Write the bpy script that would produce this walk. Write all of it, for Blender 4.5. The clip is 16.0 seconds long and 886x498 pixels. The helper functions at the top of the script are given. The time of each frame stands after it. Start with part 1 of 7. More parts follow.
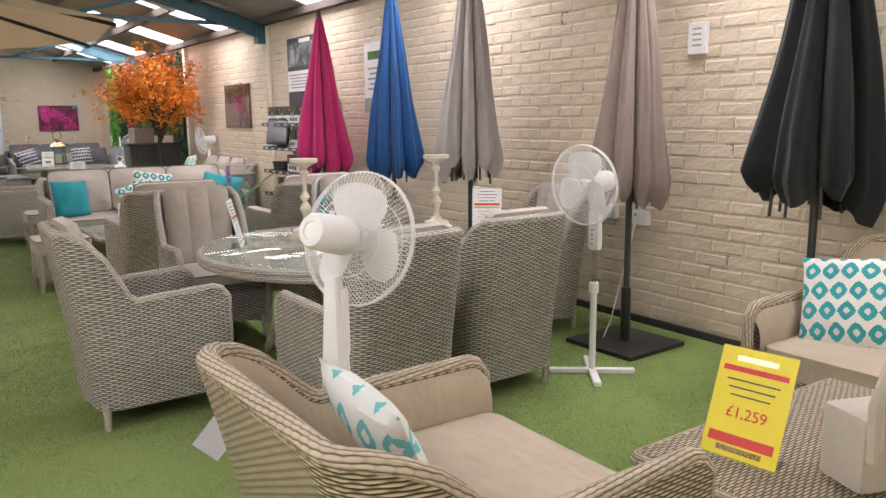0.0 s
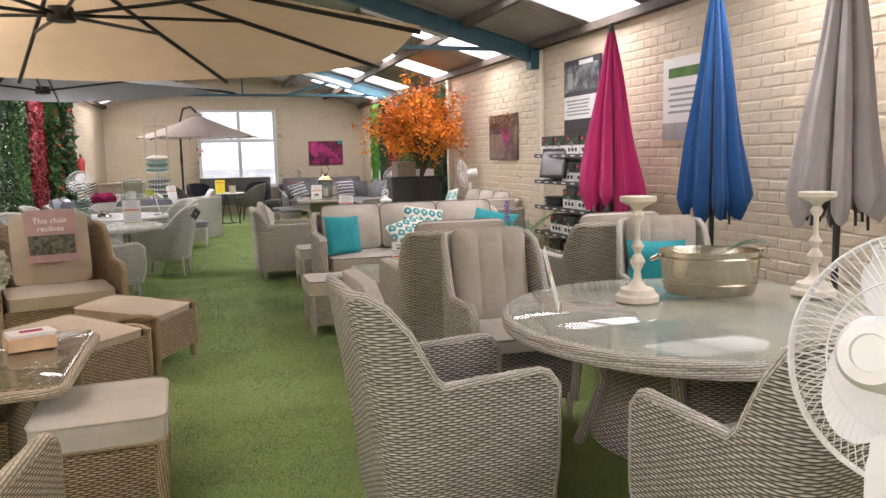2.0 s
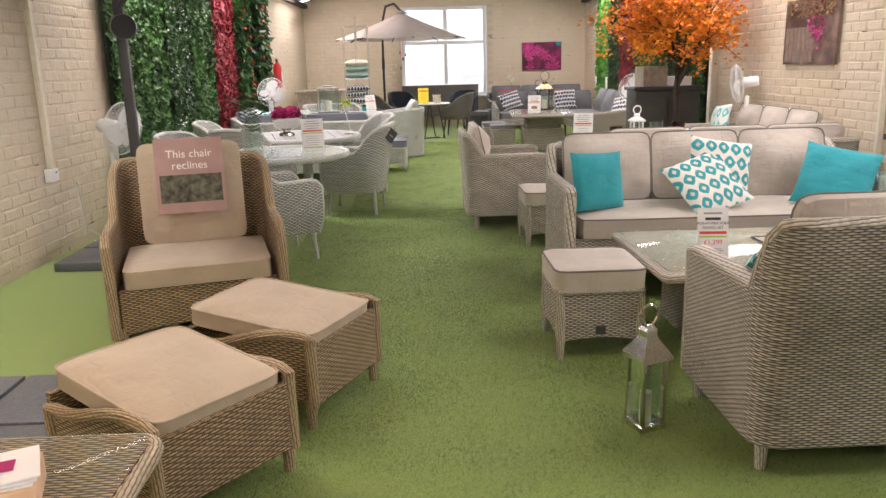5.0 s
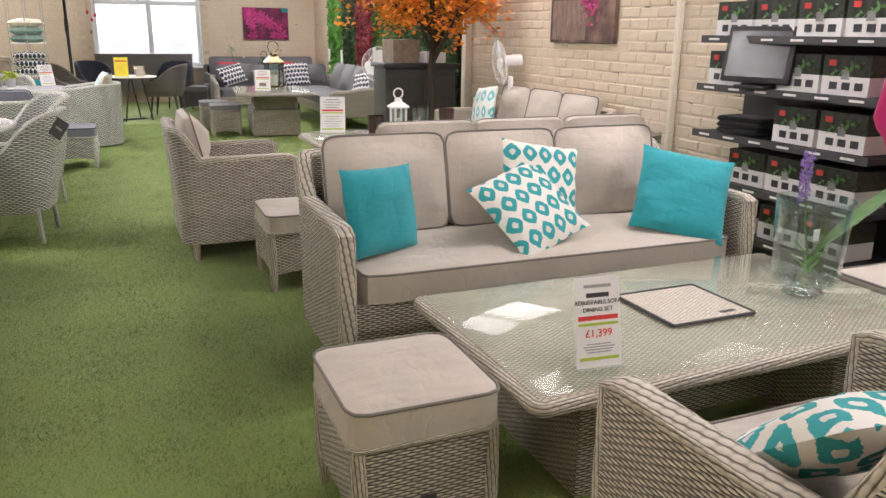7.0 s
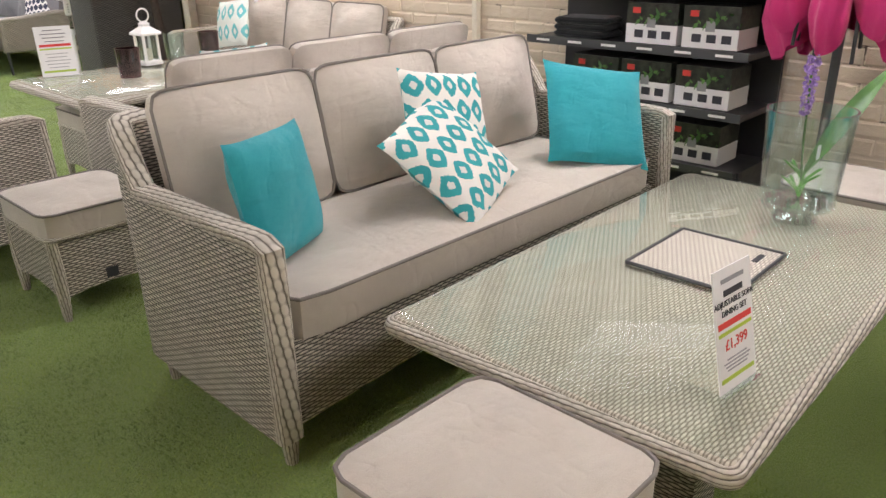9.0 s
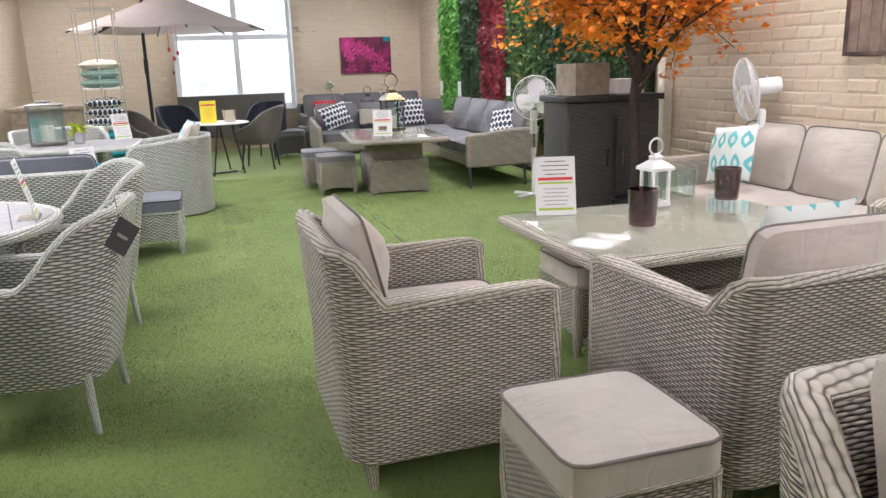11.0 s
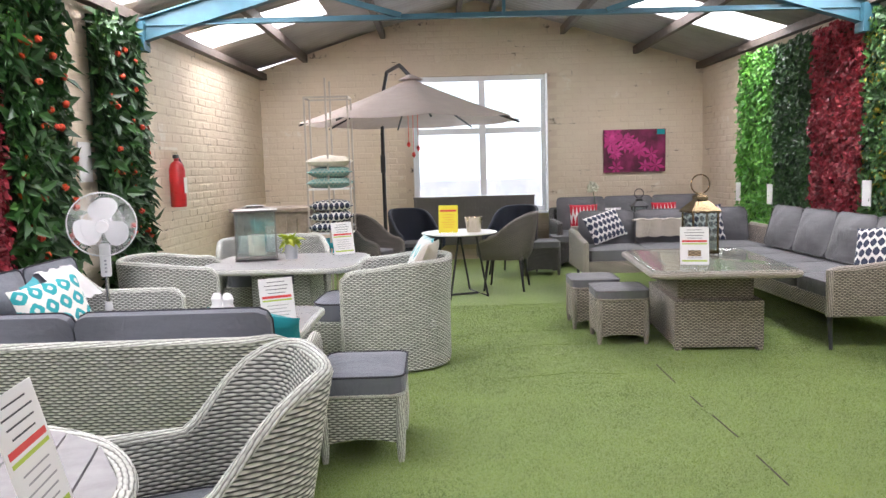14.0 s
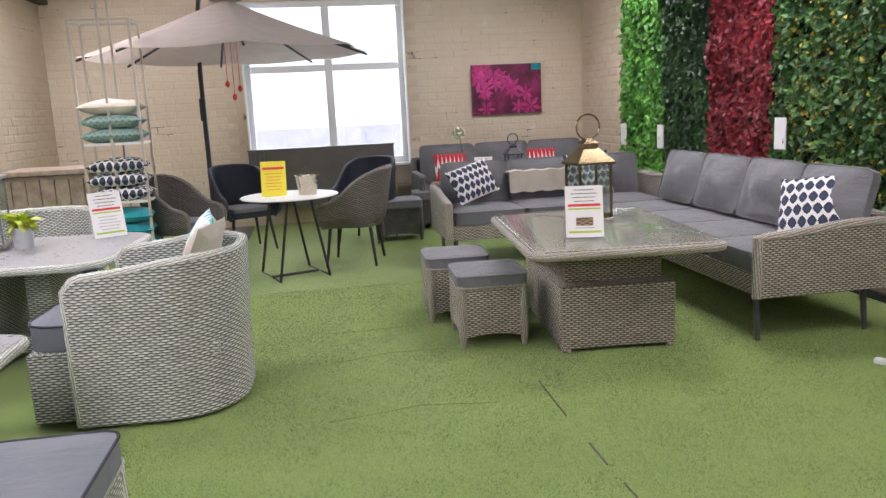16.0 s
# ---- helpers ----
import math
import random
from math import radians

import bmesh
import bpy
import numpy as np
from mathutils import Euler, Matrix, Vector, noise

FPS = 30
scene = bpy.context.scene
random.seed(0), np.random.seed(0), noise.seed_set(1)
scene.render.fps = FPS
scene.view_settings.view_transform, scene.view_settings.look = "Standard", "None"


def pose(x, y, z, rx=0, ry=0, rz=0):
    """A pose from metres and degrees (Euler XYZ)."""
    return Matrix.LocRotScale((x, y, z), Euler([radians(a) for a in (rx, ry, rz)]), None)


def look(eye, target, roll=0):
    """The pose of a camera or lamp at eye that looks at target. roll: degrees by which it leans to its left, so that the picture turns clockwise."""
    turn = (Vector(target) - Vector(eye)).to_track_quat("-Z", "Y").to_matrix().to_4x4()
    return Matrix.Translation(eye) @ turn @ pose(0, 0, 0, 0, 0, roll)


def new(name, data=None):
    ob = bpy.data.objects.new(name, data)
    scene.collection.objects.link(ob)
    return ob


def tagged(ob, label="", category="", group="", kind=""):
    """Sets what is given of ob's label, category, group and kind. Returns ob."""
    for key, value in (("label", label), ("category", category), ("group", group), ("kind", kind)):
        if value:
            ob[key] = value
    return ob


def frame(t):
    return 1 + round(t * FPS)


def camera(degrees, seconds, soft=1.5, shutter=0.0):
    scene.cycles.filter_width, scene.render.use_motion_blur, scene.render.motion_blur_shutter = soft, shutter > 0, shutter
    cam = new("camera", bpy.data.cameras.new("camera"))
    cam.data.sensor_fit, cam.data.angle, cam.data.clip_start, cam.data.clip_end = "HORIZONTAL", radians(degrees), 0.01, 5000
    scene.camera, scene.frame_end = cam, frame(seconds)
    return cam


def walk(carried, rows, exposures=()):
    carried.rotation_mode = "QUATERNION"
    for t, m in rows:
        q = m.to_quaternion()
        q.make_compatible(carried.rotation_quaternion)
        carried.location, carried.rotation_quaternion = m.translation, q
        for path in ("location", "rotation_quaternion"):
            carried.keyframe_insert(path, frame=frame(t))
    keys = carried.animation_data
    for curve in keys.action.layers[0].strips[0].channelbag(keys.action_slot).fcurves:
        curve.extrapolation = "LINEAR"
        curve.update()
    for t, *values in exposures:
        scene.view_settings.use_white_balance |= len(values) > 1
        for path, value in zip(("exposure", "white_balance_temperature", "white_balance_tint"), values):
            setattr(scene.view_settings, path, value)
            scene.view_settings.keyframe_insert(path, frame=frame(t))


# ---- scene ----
cam = camera(60.6, 16.0)
PATH = [
    (0, (-1.296, -2.685, 1.509), (-0.178, -1.063, 1.167), -0.6),
    (0.5, (-1.35, -2.401, 1.5), (-0.234, -0.758, 1.265), -0.4),
    (1, (-1.375, -2.115, 1.486), (-0.339, -0.414, 1.297), -0.4),
    (1.5, (-1.279, -1.759, 1.498), (-0.464, 0.057, 1.301), -0.6),
    (2, (-1.26, -1.422, 1.48), (-0.677, 0.475, 1.233), -1.2),
    (2.5, (-1.279, -1.011, 1.487), (-0.905, 0.932, 1.192), -1.2),
    (3, (-1.193, -0.614, 1.488), (-0.987, 1.347, 1.153), -1.3),
    (3.5, (-1.204, -0.208, 1.479), (-1.116, 1.756, 1.111), -1.5),
    (3.7, (-1.219, -0.033, 1.49), (-1.168, 1.929, 1.109), -1.5),
    (5.8, (-1.125, 1.882, 1.46), (-1.01, 3.813, 0.952), -1.2),
    (6, (-1.098, 2.078, 1.447), (-0.886, 4.0, 0.937), -1.1),
    (6.5, (-1.062, 2.498, 1.463), (-0.6, 4.373, 0.941), -0.3),
    (7, (-0.992, 2.936, 1.455), (-0.253, 4.711, 0.907), 0.7),
    (7.5, (-1.023, 3.356, 1.438), (0.018, 4.954, 0.835), 0.7),
    (8, (-1.057, 3.674, 1.43), (0.191, 5.088, 0.764), 0.1),
    (8.5, (-1.125, 3.898, 1.43), (0.216, 5.191, 0.703), -0.7),
    (9, (-1.215, 4.184, 1.411), (0.121, 5.459, 0.646), -0.9),
    (9.5, (-1.166, 4.506, 1.418), (-0.031, 5.975, 0.673), -0.5),
    (10, (-1.117, 4.865, 1.407), (-0.137, 6.482, 0.758), -0.6),
    (10.2, (-1.117, 5.017, 1.425), (-0.202, 6.693, 0.827), -1.0),
    (12.3, (-1.015, 6.696, 1.396), (-0.973, 8.655, 0.996), -1.4),
    (12.5, (-1.033, 6.877, 1.411), (-1.035, 8.841, 1.03), -1.3),
    (13, (-1.121, 7.355, 1.449), (-1.149, 9.331, 1.143), -1.5),
    (13.5, (-1.117, 7.808, 1.445), (-1.142, 9.793, 1.206), -1.4),
    (14, (-1.13, 8.27, 1.433), (-1.114, 10.258, 1.218), -1.6),
    (14.5, (-1.089, 8.737, 1.424), (-1.022, 10.721, 1.175), -2.1),
    (15, (-0.994, 9.169, 1.411), (-0.886, 11.144, 1.116), -2.3),
    (15.5, (-0.883, 9.591, 1.404), (-0.695, 11.554, 1.073), -2.5),
    (16, (-0.64, 9.947, 1.391), (-0.325, 11.888, 1.026), -2.7),
]
walk(cam, [(t, look(eye, target, roll)) for t, eye, target, roll in PATH], [(0.0, -0.09, 6380, 20), (1.5, -0.06, 6350, 19.5), (2.0, -0.04, 6500, 19), (2.5, 0.04, 6650, 19), (3.5, 0.18, 6720, 20), (6.0, 0.23, 6680, 20.5), (8.0, 0.11, 6400, 17), (8.5, 0.16, 6450, 17.5), (10.0, 0.26, 6350, 18.5), (12.5, 0.2, 5820, 17.5), (13.0, 0.18, 6150, 18), (16.0, 0.03, 6200, 20.5)])

# ---- light ----
world = bpy.data.worlds.new("world")
scene.world = world
world.use_nodes = True
wn = world.node_tree.nodes
sky = wn.new("ShaderNodeTexSky")
sky.sky_type = "NISHITA"
sky.sun_disc = False
sky.sun_elevation, sky.sun_rotation = radians(48), radians(150)
world.node_tree.links.new(sky.outputs[0], wn["Background"].inputs[0])
wn["Background"].inputs[1].default_value = 0.12

RIGHT, END, NEAR = 3.0, 20.0, -4.6          # inner faces of the long wall, the window wall and the wall behind
EAVE, RIDGE, RIDGE_X = 2.86, 3.86, -0.45


def left_x(y):
    """The long wall opposite stands a little out of square."""
    return -4.15 + 0.034 * (y - 8.0)


def lamp(name, m, sx, sy, watts, colour=(1, 1, 1)):
    data = bpy.data.lights.new(name, "AREA")
    data.shape, data.size, data.size_y, data.energy, data.color = "RECTANGLE", sx, sy, watts, colour
    ob = new(name, data)
    ob.matrix_world = m
    return ob


sun = bpy.data.lights.new("sun", "SUN")
sun.energy, sun.angle, sun.color = 1.2, radians(12), (1.0, 0.95, 0.88)
new("sun", sun).matrix_world = look((0, 0, 30), (6, 14, 0))
SKYLIGHTS = [-3.4, -0.5, 2.45, 5.45, 8.85, 11.65, 14.45, 17.1]
SKY_W = 0.98
SKY_LOW, SKY_HIGH = 0.06, 0.50            # how far up the slope the roof lights begin and end
SKYLIGHT_WATTS, WINDOW_WATTS = {1: 52.0, -1: 78.0}, 66.0   # the roof lights of each slope

# ---- materials ----
def mat(name, rough=0.7, metal=0.0):
    m = bpy.data.materials.new(name)
    m.use_nodes = True
    b = m.node_tree.nodes["Principled BSDF"]
    b.inputs["Roughness"].default_value, b.inputs["Metallic"].default_value = rough, metal
    return m, m.node_tree, b


def node(nt, kind, values=(), **props):
    n = nt.nodes.new("ShaderNode" + kind)
    for k, v in props.items():
        if k == "operation":
            n.operation = v
        elif k == "blend_type":
            n.blend_type = v
    for i, v in values:
        if isinstance(v, bpy.types.NodeSocket):
            nt.links.new(v, n.inputs[i])
        else:
            n.inputs[i].default_value = v
    return n


def maths(nt, op, a, b=0.0):
    return node(nt, "Math", ((0, a), (1, b)), operation=op).outputs[0]


def mix(nt, fac, a, b, blend="MIX"):
    n = nt.nodes.new("ShaderNodeMix")
    n.data_type, n.blend_type = "RGBA", blend
    for i, v in ((0, fac), (6, a), (7, b)):
        if isinstance(v, bpy.types.NodeSocket):
            nt.links.new(v, n.inputs[i])
        else:
            n.inputs[i].default_value = v if i == 0 else (*v[:3], 1.0)
    return n.outputs[2]


def coords(nt, which="Object"):
    return node(nt, "TexCoord").outputs[which]


def noise_of(nt, scale, detail=4.0, rough=0.6, vec=None):
    n = node(nt, "TexNoise", ((2, scale), (3, detail), (4, rough)))
    nt.links.new(vec if vec is not None else coords(nt), n.inputs[0])
    return n.outputs[0]


def ramp(nt, fac, lo, hi):
    n = node(nt, "MapRange", ((0, fac), (1, lo), (2, hi), (3, 0.0), (4, 1.0)))
    return n.outputs[0]


def bump(nt, b, height, strength=0.5, dist=0.01):
    n = node(nt, "Bump", (("Strength", strength), ("Distance", dist), ("Height", height)))
    nt.links.new(n.outputs[0], b.inputs["Normal"])


def plain(name, colour, rough=0.6, metal=0.0, vary=0.12, scale=6.0, bumps=0.0, bscale=60.0):
    m, nt, b = mat(name, rough, metal)
    f = noise_of(nt, scale)
    c = mix(nt, ramp(nt, f, 0.3, 0.7), [v * (1 - vary) for v in colour], [min(1, v * (1 + vary)) for v in colour])
    nt.links.new(c, b.inputs["Base Color"])
    if bumps:
        bump(nt, b, noise_of(nt, bscale, 3), bumps, 0.004)
    r = maths(nt, "MULTIPLY_ADD", noise_of(nt, scale * 3), 0.2)
    r.node.inputs[2].default_value = max(0.02, rough - 0.1)
    nt.links.new(r, b.inputs["Roughness"])
    return m


def weave(name, light, dark, row=0.0105, wave=0.046, depth=1.0, gloss=0.55, gap_shade=0.14, spots=14.0):
    """Woven strands: rows that pass over and under upright stakes, laid out in metres on the UV map."""
    m, nt, b = mat(name, gloss)
    b.inputs["Specular IOR Level"].default_value = 0.3
    uv = node(nt, "SeparateXYZ", ((0, coords(nt, "UV")),))
    sway = maths(nt, "MULTIPLY", maths(nt, "SUBTRACT", noise_of(nt, 9.0, 2), 0.5), row * 0.5)
    vr = maths(nt, "DIVIDE", maths(nt, "ADD", uv.outputs[1], sway), row)
    r = maths(nt, "FLOOR", vr)
    across = maths(nt, "SINE", maths(nt, "MULTIPLY", maths(nt, "FRACT", vr), math.pi))
    ph = maths(nt, "ADD", maths(nt, "DIVIDE", uv.outputs[0], wave), maths(nt, "MULTIPLY", r, 0.5))
    along = maths(nt, "SINE", maths(nt, "MULTIPLY", ph, 2 * math.pi))
    over = maths(nt, "MULTIPLY_ADD", along, 0.21)
    over.node.inputs[2].default_value = 0.79
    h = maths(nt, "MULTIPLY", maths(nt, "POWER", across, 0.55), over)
    strand = noise_of(nt, 1.0, 2, 0.5, node(nt, "CombineXYZ", ((0, maths(nt, "MULTIPLY", uv.outputs[0], spots)), (1, maths(nt, "MULTIPLY", r, 7.3)))).outputs[0])
    fine = noise_of(nt, 1.0, 2, 0.5, node(nt, "CombineXYZ", ((0, maths(nt, "MULTIPLY", uv.outputs[0], 60.0)), (1, maths(nt, "MULTIPLY", uv.outputs[1], 900.0)))).outputs[0])
    base = mix(nt, ramp(nt, strand, 0.3, 0.7), [(a * 0.55 + c * 0.45) for a, c in zip(light, dark)], [min(0.9, a * 1.06) for a in light])
    base = mix(nt, maths(nt, "MULTIPLY", ramp(nt, fine, 0.35, 0.75), 0.30), base, dark)
    # shade between the strands is painted into the colour, following their height
    c = mix(nt, ramp(nt, h, 0.42, 0.76), [v * gap_shade for v in dark], base)
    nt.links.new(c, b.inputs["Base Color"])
    bump(nt, b, h, 0.8 * depth, 0.005)
    return m


def braid(name, light, dark, pitch=0.15, turns=13.0):
    """A rim of strands twisted round the edge: u runs along it, v from 0 to 1 round it."""
    m, nt, b = mat(name, 0.55)
    b.inputs["Specular IOR Level"].default_value = 0.3
    uv = node(nt, "SeparateXYZ", ((0, coords(nt, "UV")),))
    ph = maths(nt, "ADD", maths(nt, "DIVIDE", uv.outputs[0], pitch), maths(nt, "MULTIPLY", uv.outputs[1], turns))
    h = maths(nt, "POWER", maths(nt, "ABSOLUTE", maths(nt, "SINE", maths(nt, "MULTIPLY", ph, math.pi))), 0.6)
    dash = maths(nt, "SINE", maths(nt, "MULTIPLY", maths(nt, "ADD", maths(nt, "DIVIDE", uv.outputs[0], 0.036), maths(nt, "MULTIPLY", maths(nt, "FLOOR", ph), 0.5)), 2 * math.pi))
    h = maths(nt, "MULTIPLY", h, maths(nt, "MULTIPLY_ADD", dash, 0.22))
    h.node.inputs[1].links[0].from_node.inputs[2].default_value = 0.78
    n = noise_of(nt, 1.0, 2, 0.5, node(nt, "CombineXYZ", ((0, maths(nt, "MULTIPLY", maths(nt, "FLOOR", ph), 5.1)), (1, maths(nt, "MULTIPLY", uv.outputs[0], 9.0)))).outputs[0])
    base = mix(nt, ramp(nt, n, 0.3, 0.7), [(a * 0.6 + c * 0.4) for a, c in zip(light, dark)], light)
    # hollows between the twisted strands get their shade as a darker colour
    c = mix(nt, ramp(nt, h, 0.20, 0.62), [v * 0.5 for v in dark], base)
    nt.links.new(c, b.inputs["Base Color"])
    bump(nt, b, h, 0.8, 0.005)
    return m


def fabric(name, colour, rough=0.9, vary=0.07):
    m, nt, b = mat(name, rough)
    n = noise_of(nt, 5.0, 4)
    fine = noise_of(nt, 420.0, 2)
    c = mix(nt, ramp(nt, n, 0.3, 0.7), [v * (1 - vary) for v in colour], [min(1, v * (1 + vary)) for v in colour])
    c = mix(nt, maths(nt, "MULTIPLY", ramp(nt, fine, 0.35, 0.7), 0.18), c, [v * 0.6 for v in colour])
    nt.links.new(c, b.inputs["Base Color"])
    b.inputs["Sheen Weight"].default_value = 0.15
    fold = noise_of(nt, 1.0, 3, 0.5, node(nt, "Mapping", ((0, coords(nt, "Object")), (3, (4.0, 11.0, 7.0)))).outputs[0])
    crease = maths(nt, "ABSOLUTE", maths(nt, "SUBTRACT", noise_of(nt, 1.0, 3, 0.5, node(nt, "Mapping", ((0, coords(nt, "Object")), (3, (7.0, 3.5, 5.0)))).outputs[0]), 0.5))
    crease = maths(nt, "MULTIPLY", maths(nt, "MINIMUM", crease, 0.05), 14.0)
    h = maths(nt, "ADD", maths(nt, "ADD", maths(nt, "MULTIPLY", fold, 9.0), fine), crease)
    bump(nt, b, h, 0.5, 0.004)
    return m


def thin_cloth(m, share=0.35):
    """Lets some light through a cloth."""
    nt = m.node_tree
    out, b = nt.nodes["Material Output"], nt.nodes["Principled BSDF"]
    tr = nt.nodes.new("ShaderNodeBsdfTranslucent")
    nt.links.new(b.inputs["Base Color"].links[0].from_socket, tr.inputs[0])
    mx = node(nt, "MixShader", ((0, share), (1, b.outputs[0]), (2, tr.outputs[0])))
    nt.links.new(mx.outputs[0], out.inputs[0])
    return m


def lattice(name, ground, ring, core, cell=0.085, ratio=1.15, thick=0.36):
    """Printed cushion cloth: offset rows of soft diamonds, each with a spot in its middle."""
    m, nt, b = mat(name, 0.9)
    uv = node(nt, "SeparateXYZ", ((0, coords(nt, "UV")),))
    wob = maths(nt, "MULTIPLY", maths(nt, "SUBTRACT", noise_of(nt, 90.0, 2), 0.5), 0.16)
    u = maths(nt, "DIVIDE", uv.outputs[0], cell)
    v = maths(nt, "DIVIDE", uv.outputs[1], cell * ratio)
    r = maths(nt, "FLOOR", v)
    fu = maths(nt, "ABSOLUTE", maths(nt, "SUBTRACT", maths(nt, "FRACT", maths(nt, "ADD", u, maths(nt, "MULTIPLY", r, 0.5))), 0.5))
    fv = maths(nt, "ABSOLUTE", maths(nt, "SUBTRACT", maths(nt, "FRACT", v), 0.5))
    p = maths(nt, "POWER", maths(nt, "ADD", maths(nt, "POWER", fu, 1.35), maths(nt, "POWER", fv, 1.35)), 0.74)
    p = maths(nt, "ADD", p, wob)
    inside = maths(nt, "LESS_THAN", p, thick + 0.1)
    mid = maths(nt, "LESS_THAN", p, 0.17)
    c = mix(nt, inside, ground, ring)
    c = mix(nt, mid, c, core)
    nt.links.new(c, b.inputs["Base Color"])
    bump(nt, b, maths(nt, "ADD", maths(nt, "MULTIPLY", noise_of(nt, 9.0, 3), 6.0), noise_of(nt, 420, 2)), 0.35, 0.003)
    return m


def leafy(name, a, c, rough=0.45):
    m, nt, b = mat(name, rough)
    rnd = node(nt, "NewGeometry").outputs["Random Per Island"]
    col = mix(nt, rnd, a, c)
    col = mix(nt, ramp(nt, noise_of(nt, 3.0), 0.35, 0.7), col, [v * 0.6 for v in a])
    nt.links.new(col, b.inputs["Base Color"])
    b.inputs["Transmission Weight"].default_value = 0.0
    return m


def glass(name, tint=(0.93, 0.98, 0.96), rough=0.02, ior=1.45):
    """Thin clear glass: see-through, with the gloss of its surface."""
    m = bpy.data.materials.new(name)
    m.use_nodes = True
    nt = m.node_tree
    nt.nodes.remove(nt.nodes["Principled BSDF"])
    thru = node(nt, "BsdfTransparent", ((0, (*tint, 1)),))
    gloss = node(nt, "BsdfGlossy", (("Color", (1, 1, 1, 1)), ("Roughness", rough)))
    lw = node(nt, "LayerWeight", ((0, 0.5),))
    fr = maths(nt, "MULTIPLY_ADD", maths(nt, "POWER", lw.outputs["Facing"], 5.0 if ior > 1.5 else 3.2), 0.60 if ior > 1.5 else 0.75)
    fr.node.inputs[2].default_value = 0.002 if ior > 1.5 else 0.09
    mx = node(nt, "MixShader", ((0, fr), (1, thru.outputs[0]), (2, gloss.outputs[0])))
    nt.links.new(mx.outputs[0], nt.nodes["Material Output"].inputs[0])
    return m


GREY_L, GREY_D = (0.76, 0.72, 0.655), (0.22, 0.19, 0.16)
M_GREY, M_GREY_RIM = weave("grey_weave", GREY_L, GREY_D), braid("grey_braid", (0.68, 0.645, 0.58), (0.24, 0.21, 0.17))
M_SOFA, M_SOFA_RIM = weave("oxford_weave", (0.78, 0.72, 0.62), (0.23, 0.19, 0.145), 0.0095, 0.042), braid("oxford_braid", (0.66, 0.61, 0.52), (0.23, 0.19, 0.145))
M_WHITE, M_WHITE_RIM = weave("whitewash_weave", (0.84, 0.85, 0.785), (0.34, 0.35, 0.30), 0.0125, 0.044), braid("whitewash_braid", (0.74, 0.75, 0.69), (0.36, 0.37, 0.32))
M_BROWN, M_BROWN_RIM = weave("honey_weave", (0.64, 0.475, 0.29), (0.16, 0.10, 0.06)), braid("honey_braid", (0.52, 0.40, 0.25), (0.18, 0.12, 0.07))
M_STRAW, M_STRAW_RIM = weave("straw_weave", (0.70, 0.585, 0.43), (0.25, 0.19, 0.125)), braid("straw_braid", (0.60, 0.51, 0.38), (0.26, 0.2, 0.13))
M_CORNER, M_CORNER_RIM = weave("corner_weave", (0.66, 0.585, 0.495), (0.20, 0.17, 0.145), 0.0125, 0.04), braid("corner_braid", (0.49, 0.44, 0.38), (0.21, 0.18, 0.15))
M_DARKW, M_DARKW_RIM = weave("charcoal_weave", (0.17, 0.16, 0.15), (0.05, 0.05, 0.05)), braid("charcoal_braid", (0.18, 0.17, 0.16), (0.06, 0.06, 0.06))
M_STONE = fabric("stone_cloth", (0.545, 0.488, 0.422))
M_STONE_PIPE = plain("stone_piping", (0.20, 0.18, 0.16), 0.9)
M_CREAM = fabric("cream_cloth", (0.54, 0.49, 0.41))
M_TAN = fabric("tan_cloth", (0.51, 0.42, 0.31))
M_SLATE = fabric("slate_cloth", (0.16, 0.17, 0.20))
M_SLATE_PIPE = plain("slate_piping", (0.04, 0.04, 0.05), 0.9)
M_ASH = fabric("ash_cloth", (0.165, 0.165, 0.175))
M_TEAL = fabric("teal_cloth", (0.012, 0.32, 0.37))
M_TEAL_PRINT = lattice("teal_print", (0.78, 0.76, 0.70), (0.03, 0.34, 0.36), (0.66, 0.66, 0.62))
M_NAVY_PRINT = lattice("navy_print", (0.78, 0.77, 0.75), (0.04, 0.05, 0.09), (0.05, 0.06, 0.1), 0.06, 1.3, 0.37)
M_TEAL_FLORAL = lattice("floral_print", (0.74, 0.78, 0.74), (0.16, 0.52, 0.55), (0.75, 0.78, 0.74), 0.11, 1.5, 0.28)
M_BLACK = plain("black_paint", (0.022, 0.022, 0.024), 0.45)
M_CHAR = plain("charcoal_metal", (0.055, 0.057, 0.06), 0.45)
M_STEEL = plain("polished_steel", (0.72, 0.70, 0.66), 0.14, 1.0, 0.05)
M_NICKEL = plain("hammered_nickel", (0.62, 0.56, 0.45), 0.24, 1.0, 0.1, 30.0, 0.5, 45.0)
M_BRASS = plain("aged_brass", (0.30, 0.23, 0.13), 0.22, 1.0, 0.1)
M_WPLASTIC = plain("white_plastic", (0.82, 0.82, 0.82), 0.35, 0, 0.02)
M_GPLASTIC = plain("grey_plastic", (0.40, 0.41, 0.43), 0.4, 0, 0.05)
M_CARD = plain("white_card", (0.84, 0.83, 0.82), 0.5, 0, 0.02)
M_YELLOW = plain("yellow_card", (0.88, 0.74, 0.03), 0.45, 0, 0.02)
M_RED = plain("red_ink", (0.75, 0.06, 0.05), 0.5, 0, 0.05)
M_GREENINK = plain("lime_ink", (0.45, 0.60, 0.06), 0.5, 0, 0.05)
M_INK = plain("dark_ink", (0.04, 0.04, 0.05), 0.5)
M_GREYINK = plain("grey_ink", (0.35, 0.35, 0.36), 0.5)
M_GLASS = glass("table_glass", (0.955, 0.985, 0.972), 0.035, 1.6)
M_CLEAR = glass("clear_glass", (0.90, 0.95, 0.94))
M_SMOKE = glass("plum_glass", (0.45, 0.28, 0.32))
